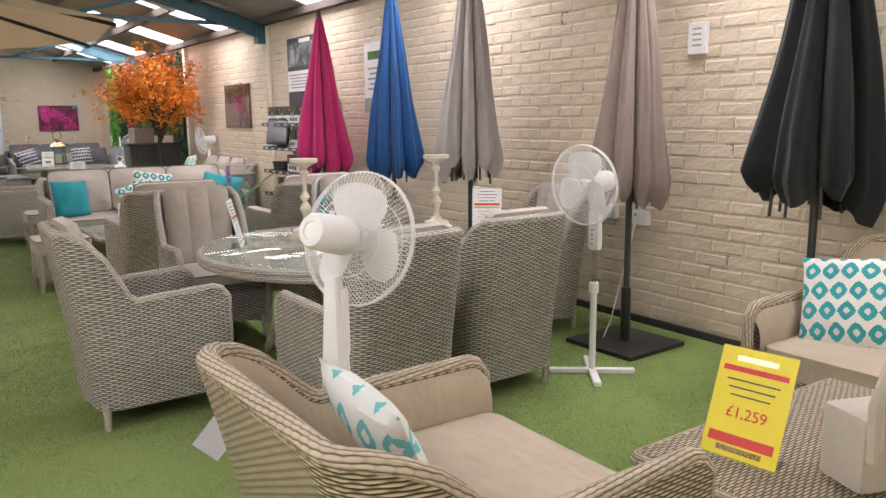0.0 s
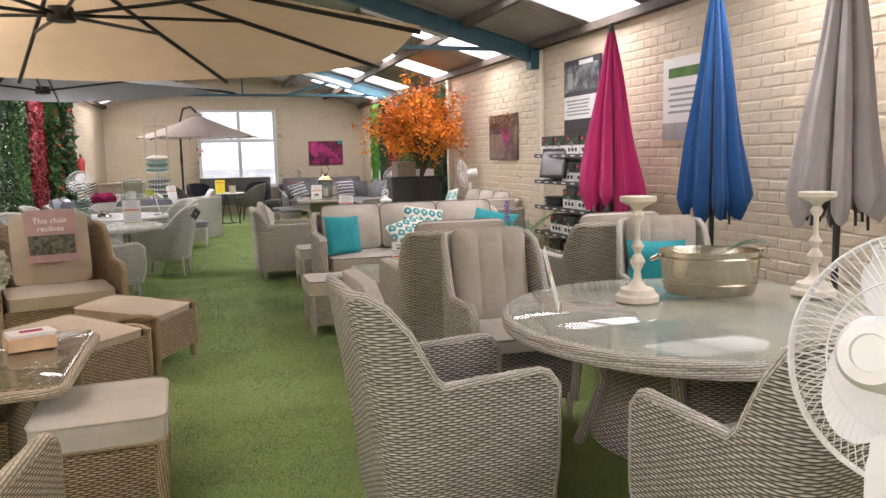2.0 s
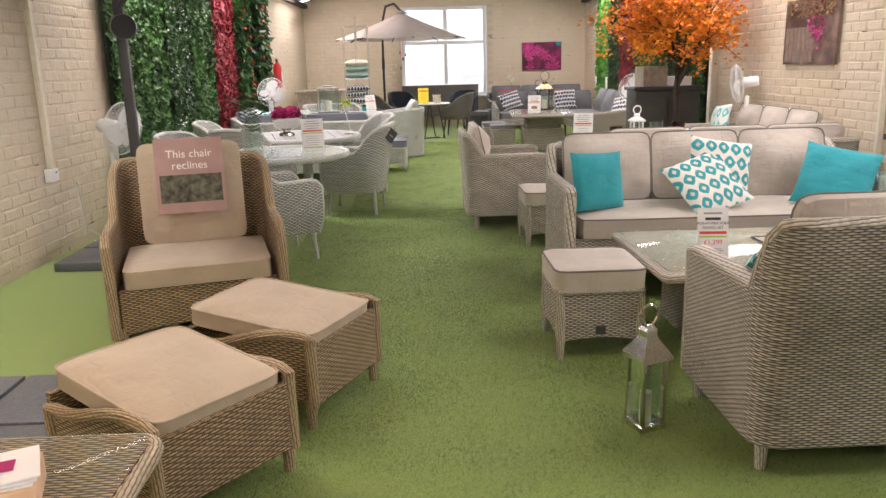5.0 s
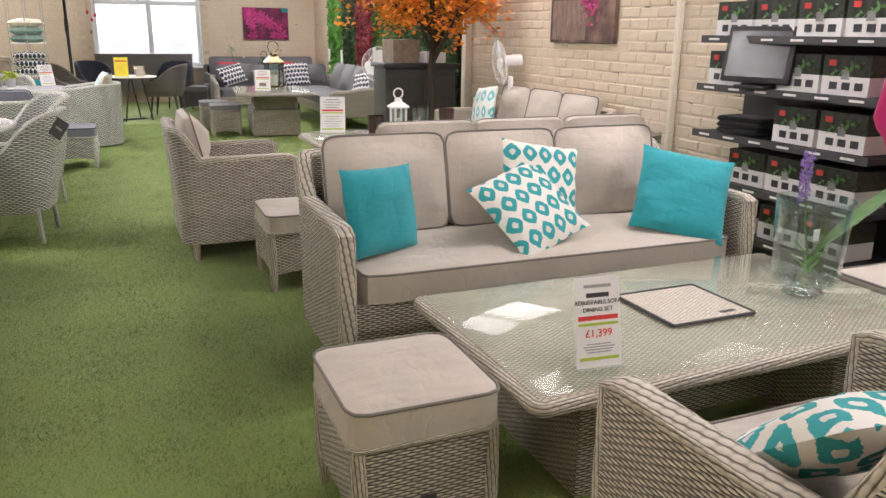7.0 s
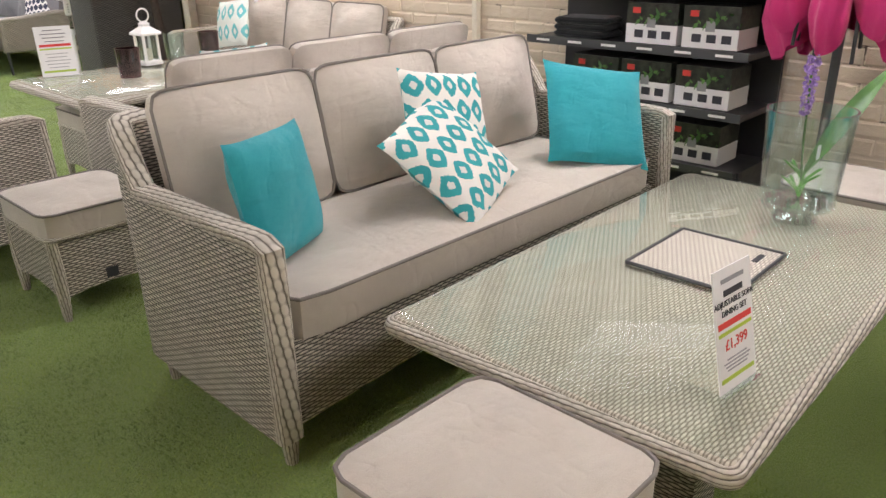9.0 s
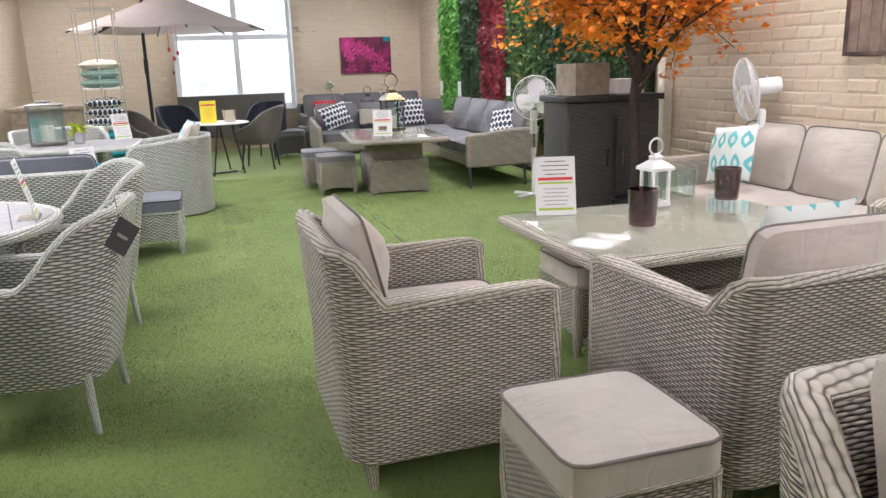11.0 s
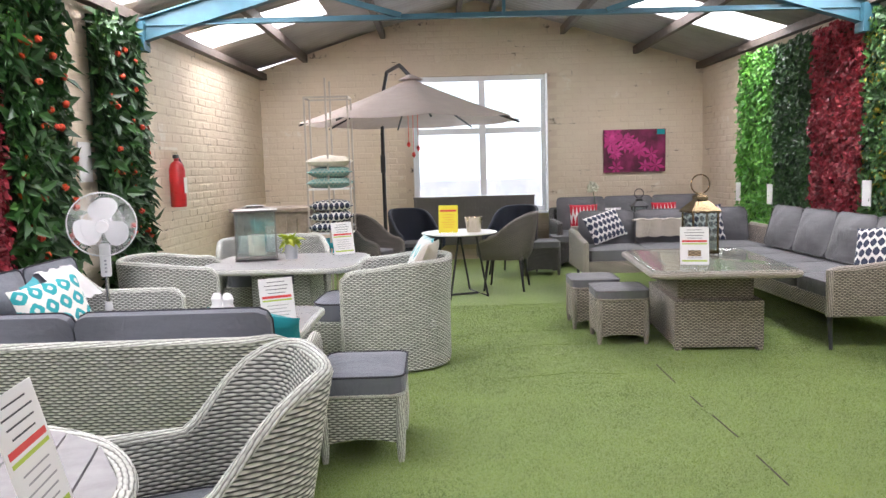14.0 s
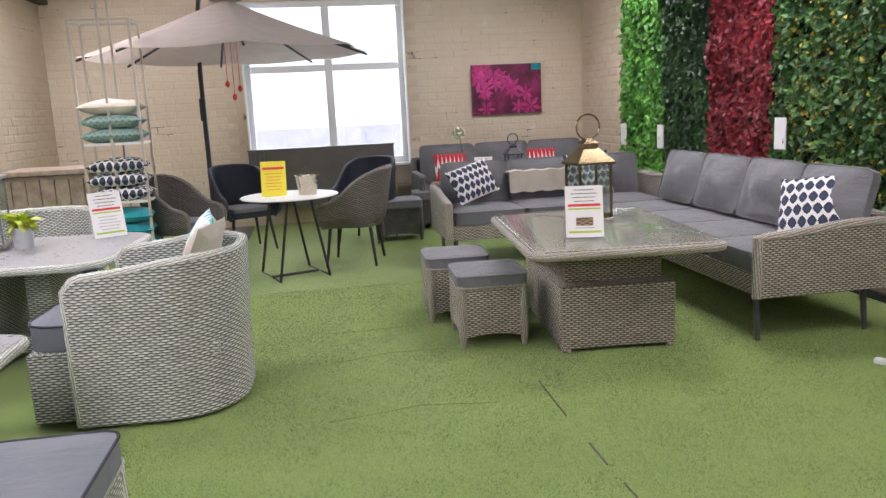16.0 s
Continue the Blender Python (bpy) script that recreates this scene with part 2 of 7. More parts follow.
M_AMBER = glass("amber_glass", (0.42, 0.25, 0.10))
M_CANVAS = thin_cloth(fabric("sand_canvas", (0.62, 0.46, 0.29), 0.9, 0.05), 0.6)
M_GREYCANVAS = thin_cloth(fabric("grey_canvas", (0.30, 0.30, 0.32), 0.9, 0.05), 0.35)
M_PALECANVAS = thin_cloth(fabric("pale_canvas", (0.52, 0.44, 0.40), 0.9, 0.05), 0.4)
M_PINK = fabric("magenta_canvas", (0.55, 0.025, 0.16))
M_BLUE = fabric("royal_canvas", (0.005, 0.075, 0.25))
M_SILVER = fabric("silver_canvas", (0.50, 0.46, 0.46))
M_TAUPE = fabric("taupe_canvas", (0.31, 0.24, 0.21))
M_BLACKCANVAS = fabric("black_canvas", (0.007, 0.0095, 0.011))
M_WAX = plain("ivory_paint", (0.76, 0.70, 0.58), 0.6, 0, 0.08, 20, 0.3)
M_WOODGREY = plain("grey_plank", (0.30, 0.29, 0.29), 0.55, 0, 0.15, 12.0, 0.2, 90)
M_WOODDARK = plain("dark_timber", (0.09, 0.07, 0.055), 0.7, 0, 0.25, 10)
M_TEALPAINT = plain("blue_steel_paint", (0.035, 0.115, 0.155), 0.5, 0, 0.2, 5)
M_ROOF = plain("roof_sheet", (0.30, 0.28, 0.265), 0.6, 0, 0.15, 1.5, 0.2, 12)
M_RUBBER = plain("rubber", (0.03, 0.03, 0.03), 0.8)
M_TABLEGREY = plain("grey_table_top", (0.36, 0.36, 0.365), 0.3, 0, 0.06, 8)
M_ORANGE = leafy("orange_leaf", (0.93, 0.24, 0.012), (0.95, 0.42, 0.03), 0.6)
M_BARK = plain("bark", (0.05, 0.035, 0.028), 0.85, 0, 0.3, 30, 0.6, 60)


def wall_paint():
    m, nt, b = mat("cream_wall_paint", 0.62)
    rnd = node(nt, "ObjectInfo").outputs["Random"]
    isl = node(nt, "NewGeometry").outputs["Random Per Island"]
    big, fine = noise_of(nt, 0.7, 5), noise_of(nt, 14.0, 5, 0.7)
    c = mix(nt, ramp(nt, big, 0.3, 0.75), (0.65, 0.535, 0.395), (0.74, 0.65, 0.515))
    c = mix(nt, maths(nt, "MULTIPLY", maths(nt, "ADD", rnd, isl), 0.14), c, (0.58, 0.46, 0.35))
    old = ramp(nt, noise_of(nt, 1.3, 7, 0.72), 0.60, 0.65)
    c = mix(nt, maths(nt, "MULTIPLY", old, 0.55), c, (0.78, 0.745, 0.665))
    chips = ramp(nt, noise_of(nt, 2.3, 6, 0.75), 0.76, 0.80)
    c = mix(nt, maths(nt, "MULTIPLY", chips, 0.3), c, (0.42, 0.33, 0.26))
    nt.links.new(c, b.inputs["Base Color"])
    lumps = maths(nt, "MULTIPLY", noise_of(nt, 5.0, 3), 2.5)
    bump(nt, b, maths(nt, "ADD", lumps, maths(nt, "ADD", fine, maths(nt, "MULTIPLY", noise_of(nt, 60.0, 3), 0.5))), 0.6, 0.009)
    return m


def mortar_paint():
    m, nt, b = mat("cream_joint_paint", 0.8)
    crack = ramp(nt, noise_of(nt, 2.6, 6, 0.75), 0.58, 0.64)
    c = mix(nt, crack, (0.65, 0.54, 0.42), (0.13, 0.10, 0.08))
    nt.links.new(c, b.inputs["Base Color"])
    bump(nt, b, noise_of(nt, 40.0), 0.6, 0.006)
    return m


def turf():
    m, nt, b = mat("artificial_grass", 0.85)
    fine, mid, big = noise_of(nt, 150.0, 4, 0.75), noise_of(nt, 26.0, 4, 0.7), noise_of(nt, 1.1, 4)
    c = mix(nt, ramp(nt, fine, 0.36, 0.66), (0.125, 0.21, 0.032), (0.34, 0.46, 0.092))
    c = mix(nt, maths(nt, "MULTIPLY", ramp(nt, mid, 0.35, 0.7), 0.14), c, (0.10, 0.18, 0.03))
    c = mix(nt, maths(nt, "MULTIPLY", ramp(nt, big, 0.35, 0.7), 0.4), c, (0.19, 0.28, 0.055))
    nt.links.new(c, b.inputs["Base Color"])
    bump(nt, b, maths(nt, "ADD", fine, maths(nt, "MULTIPLY", mid, 0.6)), 0.8, 0.010)
    b.inputs["Sheen Weight"].default_value = 0.2
    return m


M_WALL, M_MORTAR, M_TURF = wall_paint(), mortar_paint(), turf()

# ---- shapes ----
def part(name, bm, material, parent=None, label="", smooth=True, at=None):
    """Links a bmesh as one mesh object under a thing or a part."""
    me = bpy.data.meshes.new(name)
    if smooth:
        for f in bm.faces:
            f.smooth = True
    bm.to_mesh(me)
    bm.free()
    me.materials.append(material)
    if smooth:
        me.set_sharp_from_angle(angle=radians(38))
    ob = new(name, me)
    if parent is not None:
        ob.parent = parent
    if at is not None:
        ob.matrix_basis = at
    if label:
        ob["label"] = label
    return ob


def again(ob, at, parent=None):
    """A further piece on the same mesh."""
    o = new(ob.name.split(".")[0], ob.data)
    o.parent = parent if parent is not None else ob.parent
    o.matrix_basis = at
    return o


def thing(name, m, label, category, group="", kind=""):
    e = new(name)
    e.empty_display_size = 0.1
    e.matrix_world = m
    return tagged(e, label, category, group, kind)


def box_uv(bm):
    """UV in metres from the side that each face looks to."""
    lay = bm.loops.layers.uv.verify()
    for f in bm.faces:
        n = f.normal
        ax = max(range(3), key=lambda i: abs(n[i]))
        for l in f.loops:
            c = l.vert.co
            l[lay].uv = (c.y, c.z) if ax == 0 else (c.x, c.z) if ax == 1 else (c.x, c.y)


def box(sx, sy, sz, at=(0, 0, 0), bevel=0.0, seg=2, bm=None, taper=1.0, turn=None):
    """A box centred at `at`; taper narrows its foot."""
    own = bm is None
    bm = bm or bmesh.new()
    made = bmesh.ops.create_cube(bm, size=1.0)["verts"]
    for v in made:
        k = taper if v.co.z < 0 else 1.0
        v.co = Vector((v.co.x * sx * k, v.co.y * sy * k, v.co.z * sz))
    if bevel:
        es = {e for v in made for e in v.link_edges}
        out = bmesh.ops.bevel(bm, geom=list(es), offset=bevel, segments=seg, affect="EDGES", profile=0.6)
        made = list({v for f in out["faces"] for v in f.verts} | {v for v in made if v.is_valid})
    m = Matrix.Translation(at) @ (turn or Matrix())
    for v in made:
        v.co = m @ v.co
    bm.normal_update()
    if own:
        box_uv(bm)
    return bm


def cyl(r0, r1, h, at=(0, 0, 0), seg=20, bm=None, turn=None):
    """A round bar from z 0 to h, radius r0 at the foot and r1 at the head."""
    bm = bm or bmesh.new()
    made = bmesh.ops.create_cone(bm, cap_ends=True, segments=seg, radius1=r0, radius2=r1, depth=h)["verts"]
    m = Matrix.Translation(at) @ (turn or Matrix()) @ Matrix.Translation((0, 0, h / 2))
    for v in made:
        v.co = m @ v.co
    return bm


def lathe(profile, seg=28, bm=None, at=(0, 0, 0)):
    """Turned shape from (radius, height) pairs."""
    bm = bm or bmesh.new()
    rings = [[bm.verts.new((at[0] + r * math.cos(2 * math.pi * i / seg), at[1] + r * math.sin(2 * math.pi * i / seg), at[2] + z)) for i in range(seg)] for r, z in profile]
    for a, b in zip(rings, rings[1:]):
        for i in range(seg):
            bm.faces.new((a[i], a[(i + 1) % seg], b[(i + 1) % seg], b[i]))
    bm.normal_update()
    return bm


def tube(pts, r, seg=8, closed=False, bm=None, flat=None):
    """A round cord along points; u runs along it in metres, v from 0 to 1 round it."""
    bm = bm or bmesh.new()
    lay = bm.loops.layers.uv.verify()
    pts = [Vector(p) for p in pts]
    n = len(pts)
    rad = r if isinstance(r, (list, tuple)) else [r] * n
    rings, us, u = [], [], 0.0
    side = None
    for i, p in enumerate(pts):
        a = pts[(i - 1) % n] if closed or i else p
        b = pts[(i + 1) % n] if closed or i < n - 1 else p
        t = (b - a).normalized()
        if side is None:
            side = t.cross(Vector((0, 0, 1)))
            if side.length < 0.1:
                side = t.cross(Vector((0, 1, 0)))
        side = (side - t * side.dot(t)).normalized()
        up = t.cross(side)
        if i:
            u += (p - pts[i - 1]).length
        us.append(u)
        ring = []
        for k in range(seg):
            c, q = math.cos(2 * math.pi * k / seg), math.sin(2 * math.pi * k / seg)
            if flat:
                off = side * math.copysign(abs(c) ** 0.45, c) * flat[0] + up * math.copysign(abs(q) ** 0.45, q) * flat[1]
            else:
                off = (side * c + up * q) * rad[i]
            ring.append(bm.verts.new(p + off))
        rings.append(ring)
    for i in range(n if closed else n - 1):
        j = (i + 1) % n
        u1 = us[j] if j else u + (pts[0] - pts[-1]).length
        for k in range(seg):
            f = bm.faces.new((rings[i][k], rings[i][(k + 1) % seg], rings[j][(k + 1) % seg], rings[j][k]))
            for l, w in zip(f.loops, ((us[i], k / seg), (us[i], (k + 1) / seg), (u1, (k + 1) / seg), (u1, k / seg))):
                l[lay].uv = w
    if not closed:
        bm.faces.new(rings[0][::-1])
        bm.faces.new(rings[-1])
    bm.normal_update()
    return bm


def sheet(nu, nv, fn, bm=None, close_u=False):
    """A grid of nu x nv points from fn(i, j) -> (place, uv)."""
    bm = bm or bmesh.new()
    lay = bm.loops.layers.uv.verify()
    g = [[fn(i, j) for j in range(nv)] for i in range(nu)]
    vs = [[bm.verts.new(g[i][j][0]) for j in range(nv)] for i in range(nu)]
    for i in range(nu if close_u else nu - 1):
        k = (i + 1) % nu
        for j in range(nv - 1):
            f = bm.faces.new((vs[i][j], vs[k][j], vs[k][j + 1], vs[i][j + 1]))
            for l, (a, b) in zip(f.loops, ((i, j), (k, j), (k, j + 1), (i, j + 1))):
                l[lay].uv = g[a][b][1]
    return bm


def smooth01(x):
    x = min(1.0, max(0.0, x))
    return x * x * (3 - 2 * x)


def rounded(w, d, r, n=6):
    """Points round a rectangle with round corners."""
    out = []
    for cx, cy, a0 in ((w / 2 - r, d / 2 - r, 0), (-w / 2 + r, d / 2 - r, 90), (-w / 2 + r, -d / 2 + r, 180), (w / 2 - r, -d / 2 + r, 270)):
        for k in range(n + 1):
            a = radians(a0 + 90 * k / n)
            out.append((cx + r * math.cos(a), cy + r * math.sin(a)))
    return out


def slab(w, d, h, r, at=(0, 0, 0), edge=0.012, n=6):
    """A flat board with round corners and softened edges; its foot stands at `at`."""
    bm = bmesh.new()
    out = rounded(w, d, r, n)
    prof = ((-edge, 0.0), (0.0, edge), (0.0, h - edge), (-edge, h))
    rings = []
    for off, z in prof:
        k = 1 + off * 2 / max(w, d)
        rings.append([bm.verts.new((at[0] + x * (1 + off * 2 / w), at[1] + y * (1 + off * 2 / d), at[2] + z)) for x, y in out])
    m = len(out)
    for a, b in zip(rings, rings[1:]):
        for i in range(m):
            bm.faces.new((a[i], a[(i + 1) % m], b[(i + 1) % m], b[i]))
    bm.faces.new(rings[0][::-1])
    bm.faces.new(rings[-1])
    bm.normal_update()
    box_uv(bm)
    return bm


def pad_mesh(w, d, h, puff=0.03, r=0.05, n=14, seed=1, grooves=0):
    """A boxed cushion, foot at z 0: flat band round it, swollen top and foot, soft creases; grooves run along its length."""
    bm = bmesh.new()

    def face(i, j, top):
        u, v = 2 * i / (n - 1) - 1, 2 * j / (n - 1) - 1
        u, v = math.copysign(abs(u) ** 0.8, u), math.copysign(abs(v) ** 0.8, v)
        x, y = u * w / 2, v * d / 2
        k = r * (1 - 0.29) * min(1, max(0, (abs(u) * w / 2 - (w / 2 - r)) / r)) * min(1, max(0, (abs(v) * d / 2 - (d / 2 - r)) / r)) * 0.45
        x, y = x - math.copysign(k, u), y - math.copysign(k, v)
        pw = 4 if puff < 0.06 else 1.8
        swell = puff * (1 - abs(u) ** pw) * (1 - abs(v) ** pw)
        swell += (0.010 if puff < 0.06 else 0.028) * (noise.noise((x * 5 + seed * 9.1, y * 5, top)) + 0.6 * noise.noise((x * 14 + seed, y * 14, 2 + top))) * (1 - u ** 6) * (1 - v ** 6)
        if grooves:
            g = abs(math.sin(math.pi * (u + 1) / 2 * grooves))
            swell -= puff * 0.75 * (1 - g ** 0.45) * (1 - v ** 6)
        return (x, y, (h + swell) if top else -swell * (0.4 if puff < 0.06 else 0.85))

    tops = {}
    for top in (1, 0):
        vs = [[bm.verts.new(face(i, j, top)) for j in range(n)] for i in range(n)]
        for i in range(n - 1):
            for j in range(n - 1):
                q = (vs[i][j], vs[i + 1][j], vs[i + 1][j + 1], vs[i][j + 1])
                bm.faces.new(q if top else q[::-1])
        tops[top] = [vs[i][0] for i in range(n)] + [vs[n - 1][j] for j in range(1, n)] + [vs[i][n - 1] for i in range(n - 2, -1, -1)] + [vs[0][j] for j in range(n - 2, 0, -1)]
    a, b = tops[0], tops[1]
    for i in range(len(a)):
        k = (i + 1) % len(a)
        bm.faces.new((a[i], a[k], b[k], b[i]))
    ring = [v.co.copy() for v in b]
    low = [v.co.copy() for v in a]
    bm.normal_update()
    box_uv(bm)
    return bm, ring, low


def pad(name, parent, w, d, h, at, cloth, pipe=None, puff=0.03, seed=1, label="", grooves=0, r=0.05):
    bm, ring, low = pad_mesh(w, d, h, puff, r, 15 if grooves == 0 else 25, seed, grooves)
    ob = part(name, bm, cloth, parent, label, True, at)
    if pipe is not None:
        part("piping", tube([p + Vector((0, 0, 0.001)) for p in ring], 0.0055, 6, True), pipe, ob)
    return ob


def pillow_mesh(w, d, t, n=17, seed=1):
    """A scatter cushion with a sewn edge and drawn-out corners, lying flat."""
    bm = bmesh.new()
    lay = bm.loops.layers.uv.verify()
    rim = {}
    for s in (1, -1):
        vs = []
        for i in range(n):
            row = []
            for j in range(n):
                u, v = 2 * i / (n - 1) - 1, 2 * j / (n - 1) - 1
                edge = i in (0, n - 1) or j in (0, n - 1)
                x = w / 2 * u * (1 - 0.055 * (1 - v ** 4))
                y = d / 2 * v * (1 - 0.055 * (1 - u ** 4))
                z = s * t / 2 * ((1 - u * u) * (1 - v * v)) ** 0.42
                z += (0.014 * noise.noise((x * 7 + seed * 3.7, y * 7, s)) + 0.004 * noise.noise((x * 19 + seed, y * 13, s + 4))) * (0 if edge else 1)
                if edge and s < 0:
                    row.append(rim[(i, j)])
                else:
                    q = bm.verts.new((x, y, z))
                    if edge:
                        rim[(i, j)] = q
                    row.append(q)
            vs.append(row)
        for i in range(n - 1):
            for j in range(n - 1):
                q = (vs[i][j], vs[i + 1][j], vs[i + 1][j + 1], vs[i][j + 1])
                f = bm.faces.new(q if s > 0 else q[::-1])
                for l in f.loops:
                    l[lay].uv = (l.vert.co.x, l.vert.co.y)
    bm.normal_update()
    return bm


def pillow(m, w, d, t, cloth, label, seed=1, group=""):
    ob = part("scatter_cushion", pillow_mesh(w, d, t, 17, seed), cloth, None)
    ob.matrix_world = m
    return tagged(ob, label, "cushion", group)


def text(body, size, m, material, parent, align="CENTER", name="lettering"):
    cu = bpy.data.curves.new(name, "FONT")
    cu.body, cu.size, cu.align_x, cu.extrude = body, size, align, 0.0006
    tmp = bpy.data.objects.new(name, cu)
    me = bpy.data.meshes.new_from_object(tmp)
    bpy.data.objects.remove(tmp)
    me.materials.clear()
    me.materials.append(material)
    ob = new(name, me)
    ob.parent = parent
    ob.matrix_basis = m
    return ob


def facing(x, y, dx, dy, z=0.0):
    """A pose whose local -y looks along (dx, dy)."""
    return pose(x, y, z, 0, 0, math.degrees(math.atan2(dy, dx)) + 90)

# ---- the hall ----
floor_ob = part("floor", box(9.6, 26.0, 0.1, (-0.5, 8.0, -0.05)), M_TURF, None, "", False)
tagged(floor_ob, "worn green artificial grass carpet laid in strips", "floor", kind="structure")


def slope_z(x):
    side = RIGHT if x > RIDGE_X else left_x(8)
    return RIDGE - (RIDGE - EAVE) * abs(x - RIDGE_X) / abs(side - RIDGE_X)


wall_right = part("wall_right", box(0.25, END - NEAR + 0.5, EAVE, (RIGHT + 0.125 + 0.006, (END + NEAR) / 2, EAVE / 2)), M_MORTAR, None, "", False)
tagged(wall_right, "long brick wall painted cream", "wall", kind="structure")
_len = math.hypot(END - NEAR + 0.5, left_x(END) - left_x(NEAR))
_ang = math.degrees(math.atan2(left_x(END) - left_x(NEAR), END - NEAR))
LEFT_M = pose(left_x((END + NEAR) / 2), (END + NEAR) / 2, 0, 0, 0, -_ang)
wall_left = part("wall_left", box(0.25, _len + 0.3, EAVE, (-0.125 - 0.006, 0, EAVE / 2)), M_MORTAR, None, "", False)
wall_left.matrix_world = LEFT_M
tagged(wall_left, "long brick wall painted cream, slightly out of square", "wall", kind="structure")

WIN = (-1.44, 0.6, 0.72, 2.8)          # x0, x1, z0, z1 of the opening in the end wall


def end_wall():
    bm = bmesh.new()
    xl, xr, y = left_x(END) - 0.3, RIGHT + 0.3, END + 0.131
    x0, x1, z0, z1 = WIN
    for ax, bx, az, bz in ((xl, x0, 0, EAVE), (x1, xr, 0, EAVE), (x0, x1, 0, z0), (x0, x1, z1, EAVE)):
        box(bx - ax, 0.25, bz - az, ((ax + bx) / 2, y, (az + bz) / 2), bm=bm)
    for s in (-0.125, 0.125):
        a, b, c = (bm.verts.new(p) for p in ((xl, y + s, EAVE), (xr, y + s, EAVE), (RIDGE_X, y + s, RIDGE + 0.12)))
        bm.faces.new((a, b, c))
    return part("wall_window_end", bm, M_MORTAR, None, "", False)


tagged(end_wall(), "gable end brick wall painted cream", "wall", kind="structure")
wall_near = part("wall_near", box(9.0, 0.2, 4.2, (-0.6, NEAR - 0.1, 2.1)), M_WALL, None, "", False)
tagged(wall_near, "plain cream painted wall", "wall", kind="structure")


# roof sheets, corrugated up the slope, with translucent strips between
def roof_side(side_x, sgn):
    bm = bmesh.new()
    run, rise = abs(side_x - RIDGE_X) + 0.25, RIDGE - EAVE
    drop = rise / abs(side_x - RIDGE_X)
    cuts = sorted(SKYLIGHTS)
    y = NEAR - 0.2
    spans = []
    for c in cuts:
        spans.append((y, c, 0.0, 1.0))
        spans.append((c, c + SKY_W, 0.0, SKY_LOW))
        spans.append((c, c + SKY_W, SKY_HIGH, 1.0))
        y = c + SKY_W
    spans.append((y, END + 0.3, 0.0, 1.0))
    for y0, y1, a, b in spans:
        n = max(2, int((y1 - y0) / 0.025))
        for k in range(n):
            ya, yb = y0 + (y1 - y0) * k / n, y0 + (y1 - y0) * (k + 1) / n
            q = []
            for yy, t in ((ya, a), (yb, a), (yb, b), (ya, b)):
                x = side_x + sgn * 0.2 - sgn * t * run
                if sgn * (x - RIDGE_X) < 0:
                    x = RIDGE_X
                z = RIDGE - drop * abs(x - RIDGE_X) + 0.05 + 0.016 * math.sin(2 * math.pi * yy / 0.15)
                q.append(bm.verts.new((x, yy, z)))
            bm.faces.new(q)
    bmesh.ops.remove_doubles(bm, verts=bm.verts, dist=0.001)
    bm.normal_update()
    return bm


M_PANEL, _nt, _b = mat("translucent_sheet", 0.5)
_b.inputs["Base Color"].default_value = (0.85, 0.87, 0.88, 1)
_b.inputs["Emission Color"].default_value = (1.0, 0.99, 0.97, 1)
_b.inputs["Emission Strength"].default_value = 3.0
for side_x, sgn, nm in ((RIGHT, 1, "ceiling_right"), (left_x(8) - 0.1, -1, "ceiling_left")):
    ob = part(nm, roof_side(side_x, sgn), M_ROOF, None)
    tagged(ob, "grey corrugated roof sheets", "ceiling", kind="structure")
    rise = RIDGE - EAVE
    drop = rise / abs(side_x - RIDGE_X)
    slope = math.atan(drop)
    run = abs(side_x - RIDGE_X)
    for c in SKYLIGHTS:
        xa, xb = side_x + sgn * 0.2 - sgn * SKY_LOW * (run + 0.25), side_x + sgn * 0.2 - sgn * SKY_HIGH * (run + 0.25)
        za, zb = (RIDGE - drop * abs(x - RIDGE_X) for x in (xa, xb))
        ln = math.hypot(xb - xa, zb - za)
        m = pose((xa + xb) / 2, c + SKY_W / 2, (za + zb) / 2 + 0.05, 0, sgn * math.degrees(slope), 0)
        sk = part("skylight", box(ln, SKY_W, 0.012), M_PANEL, None, "", False)
        sk.matrix_world = m @ pose(0, 0, 0.03)
        tagged(sk, "bright translucent roof light strip", "skylight", "skylights", "structure")
        lamp("skylight_daylight", m, ln, SKY_W, SKYLIGHT_WATTS[sgn], (1.0, 0.985, 0.96))


# steel trusses, purlins and the plates on the walls
def bar(a, b, w, h, bm=None):
    a, b = Vector(a), Vector(b)
    d = b - a
    return box(w, h, d.length, tuple((a + b) / 2), bm=bm, turn=d.to_track_quat("Z", "Y").to_matrix().to_4x4())


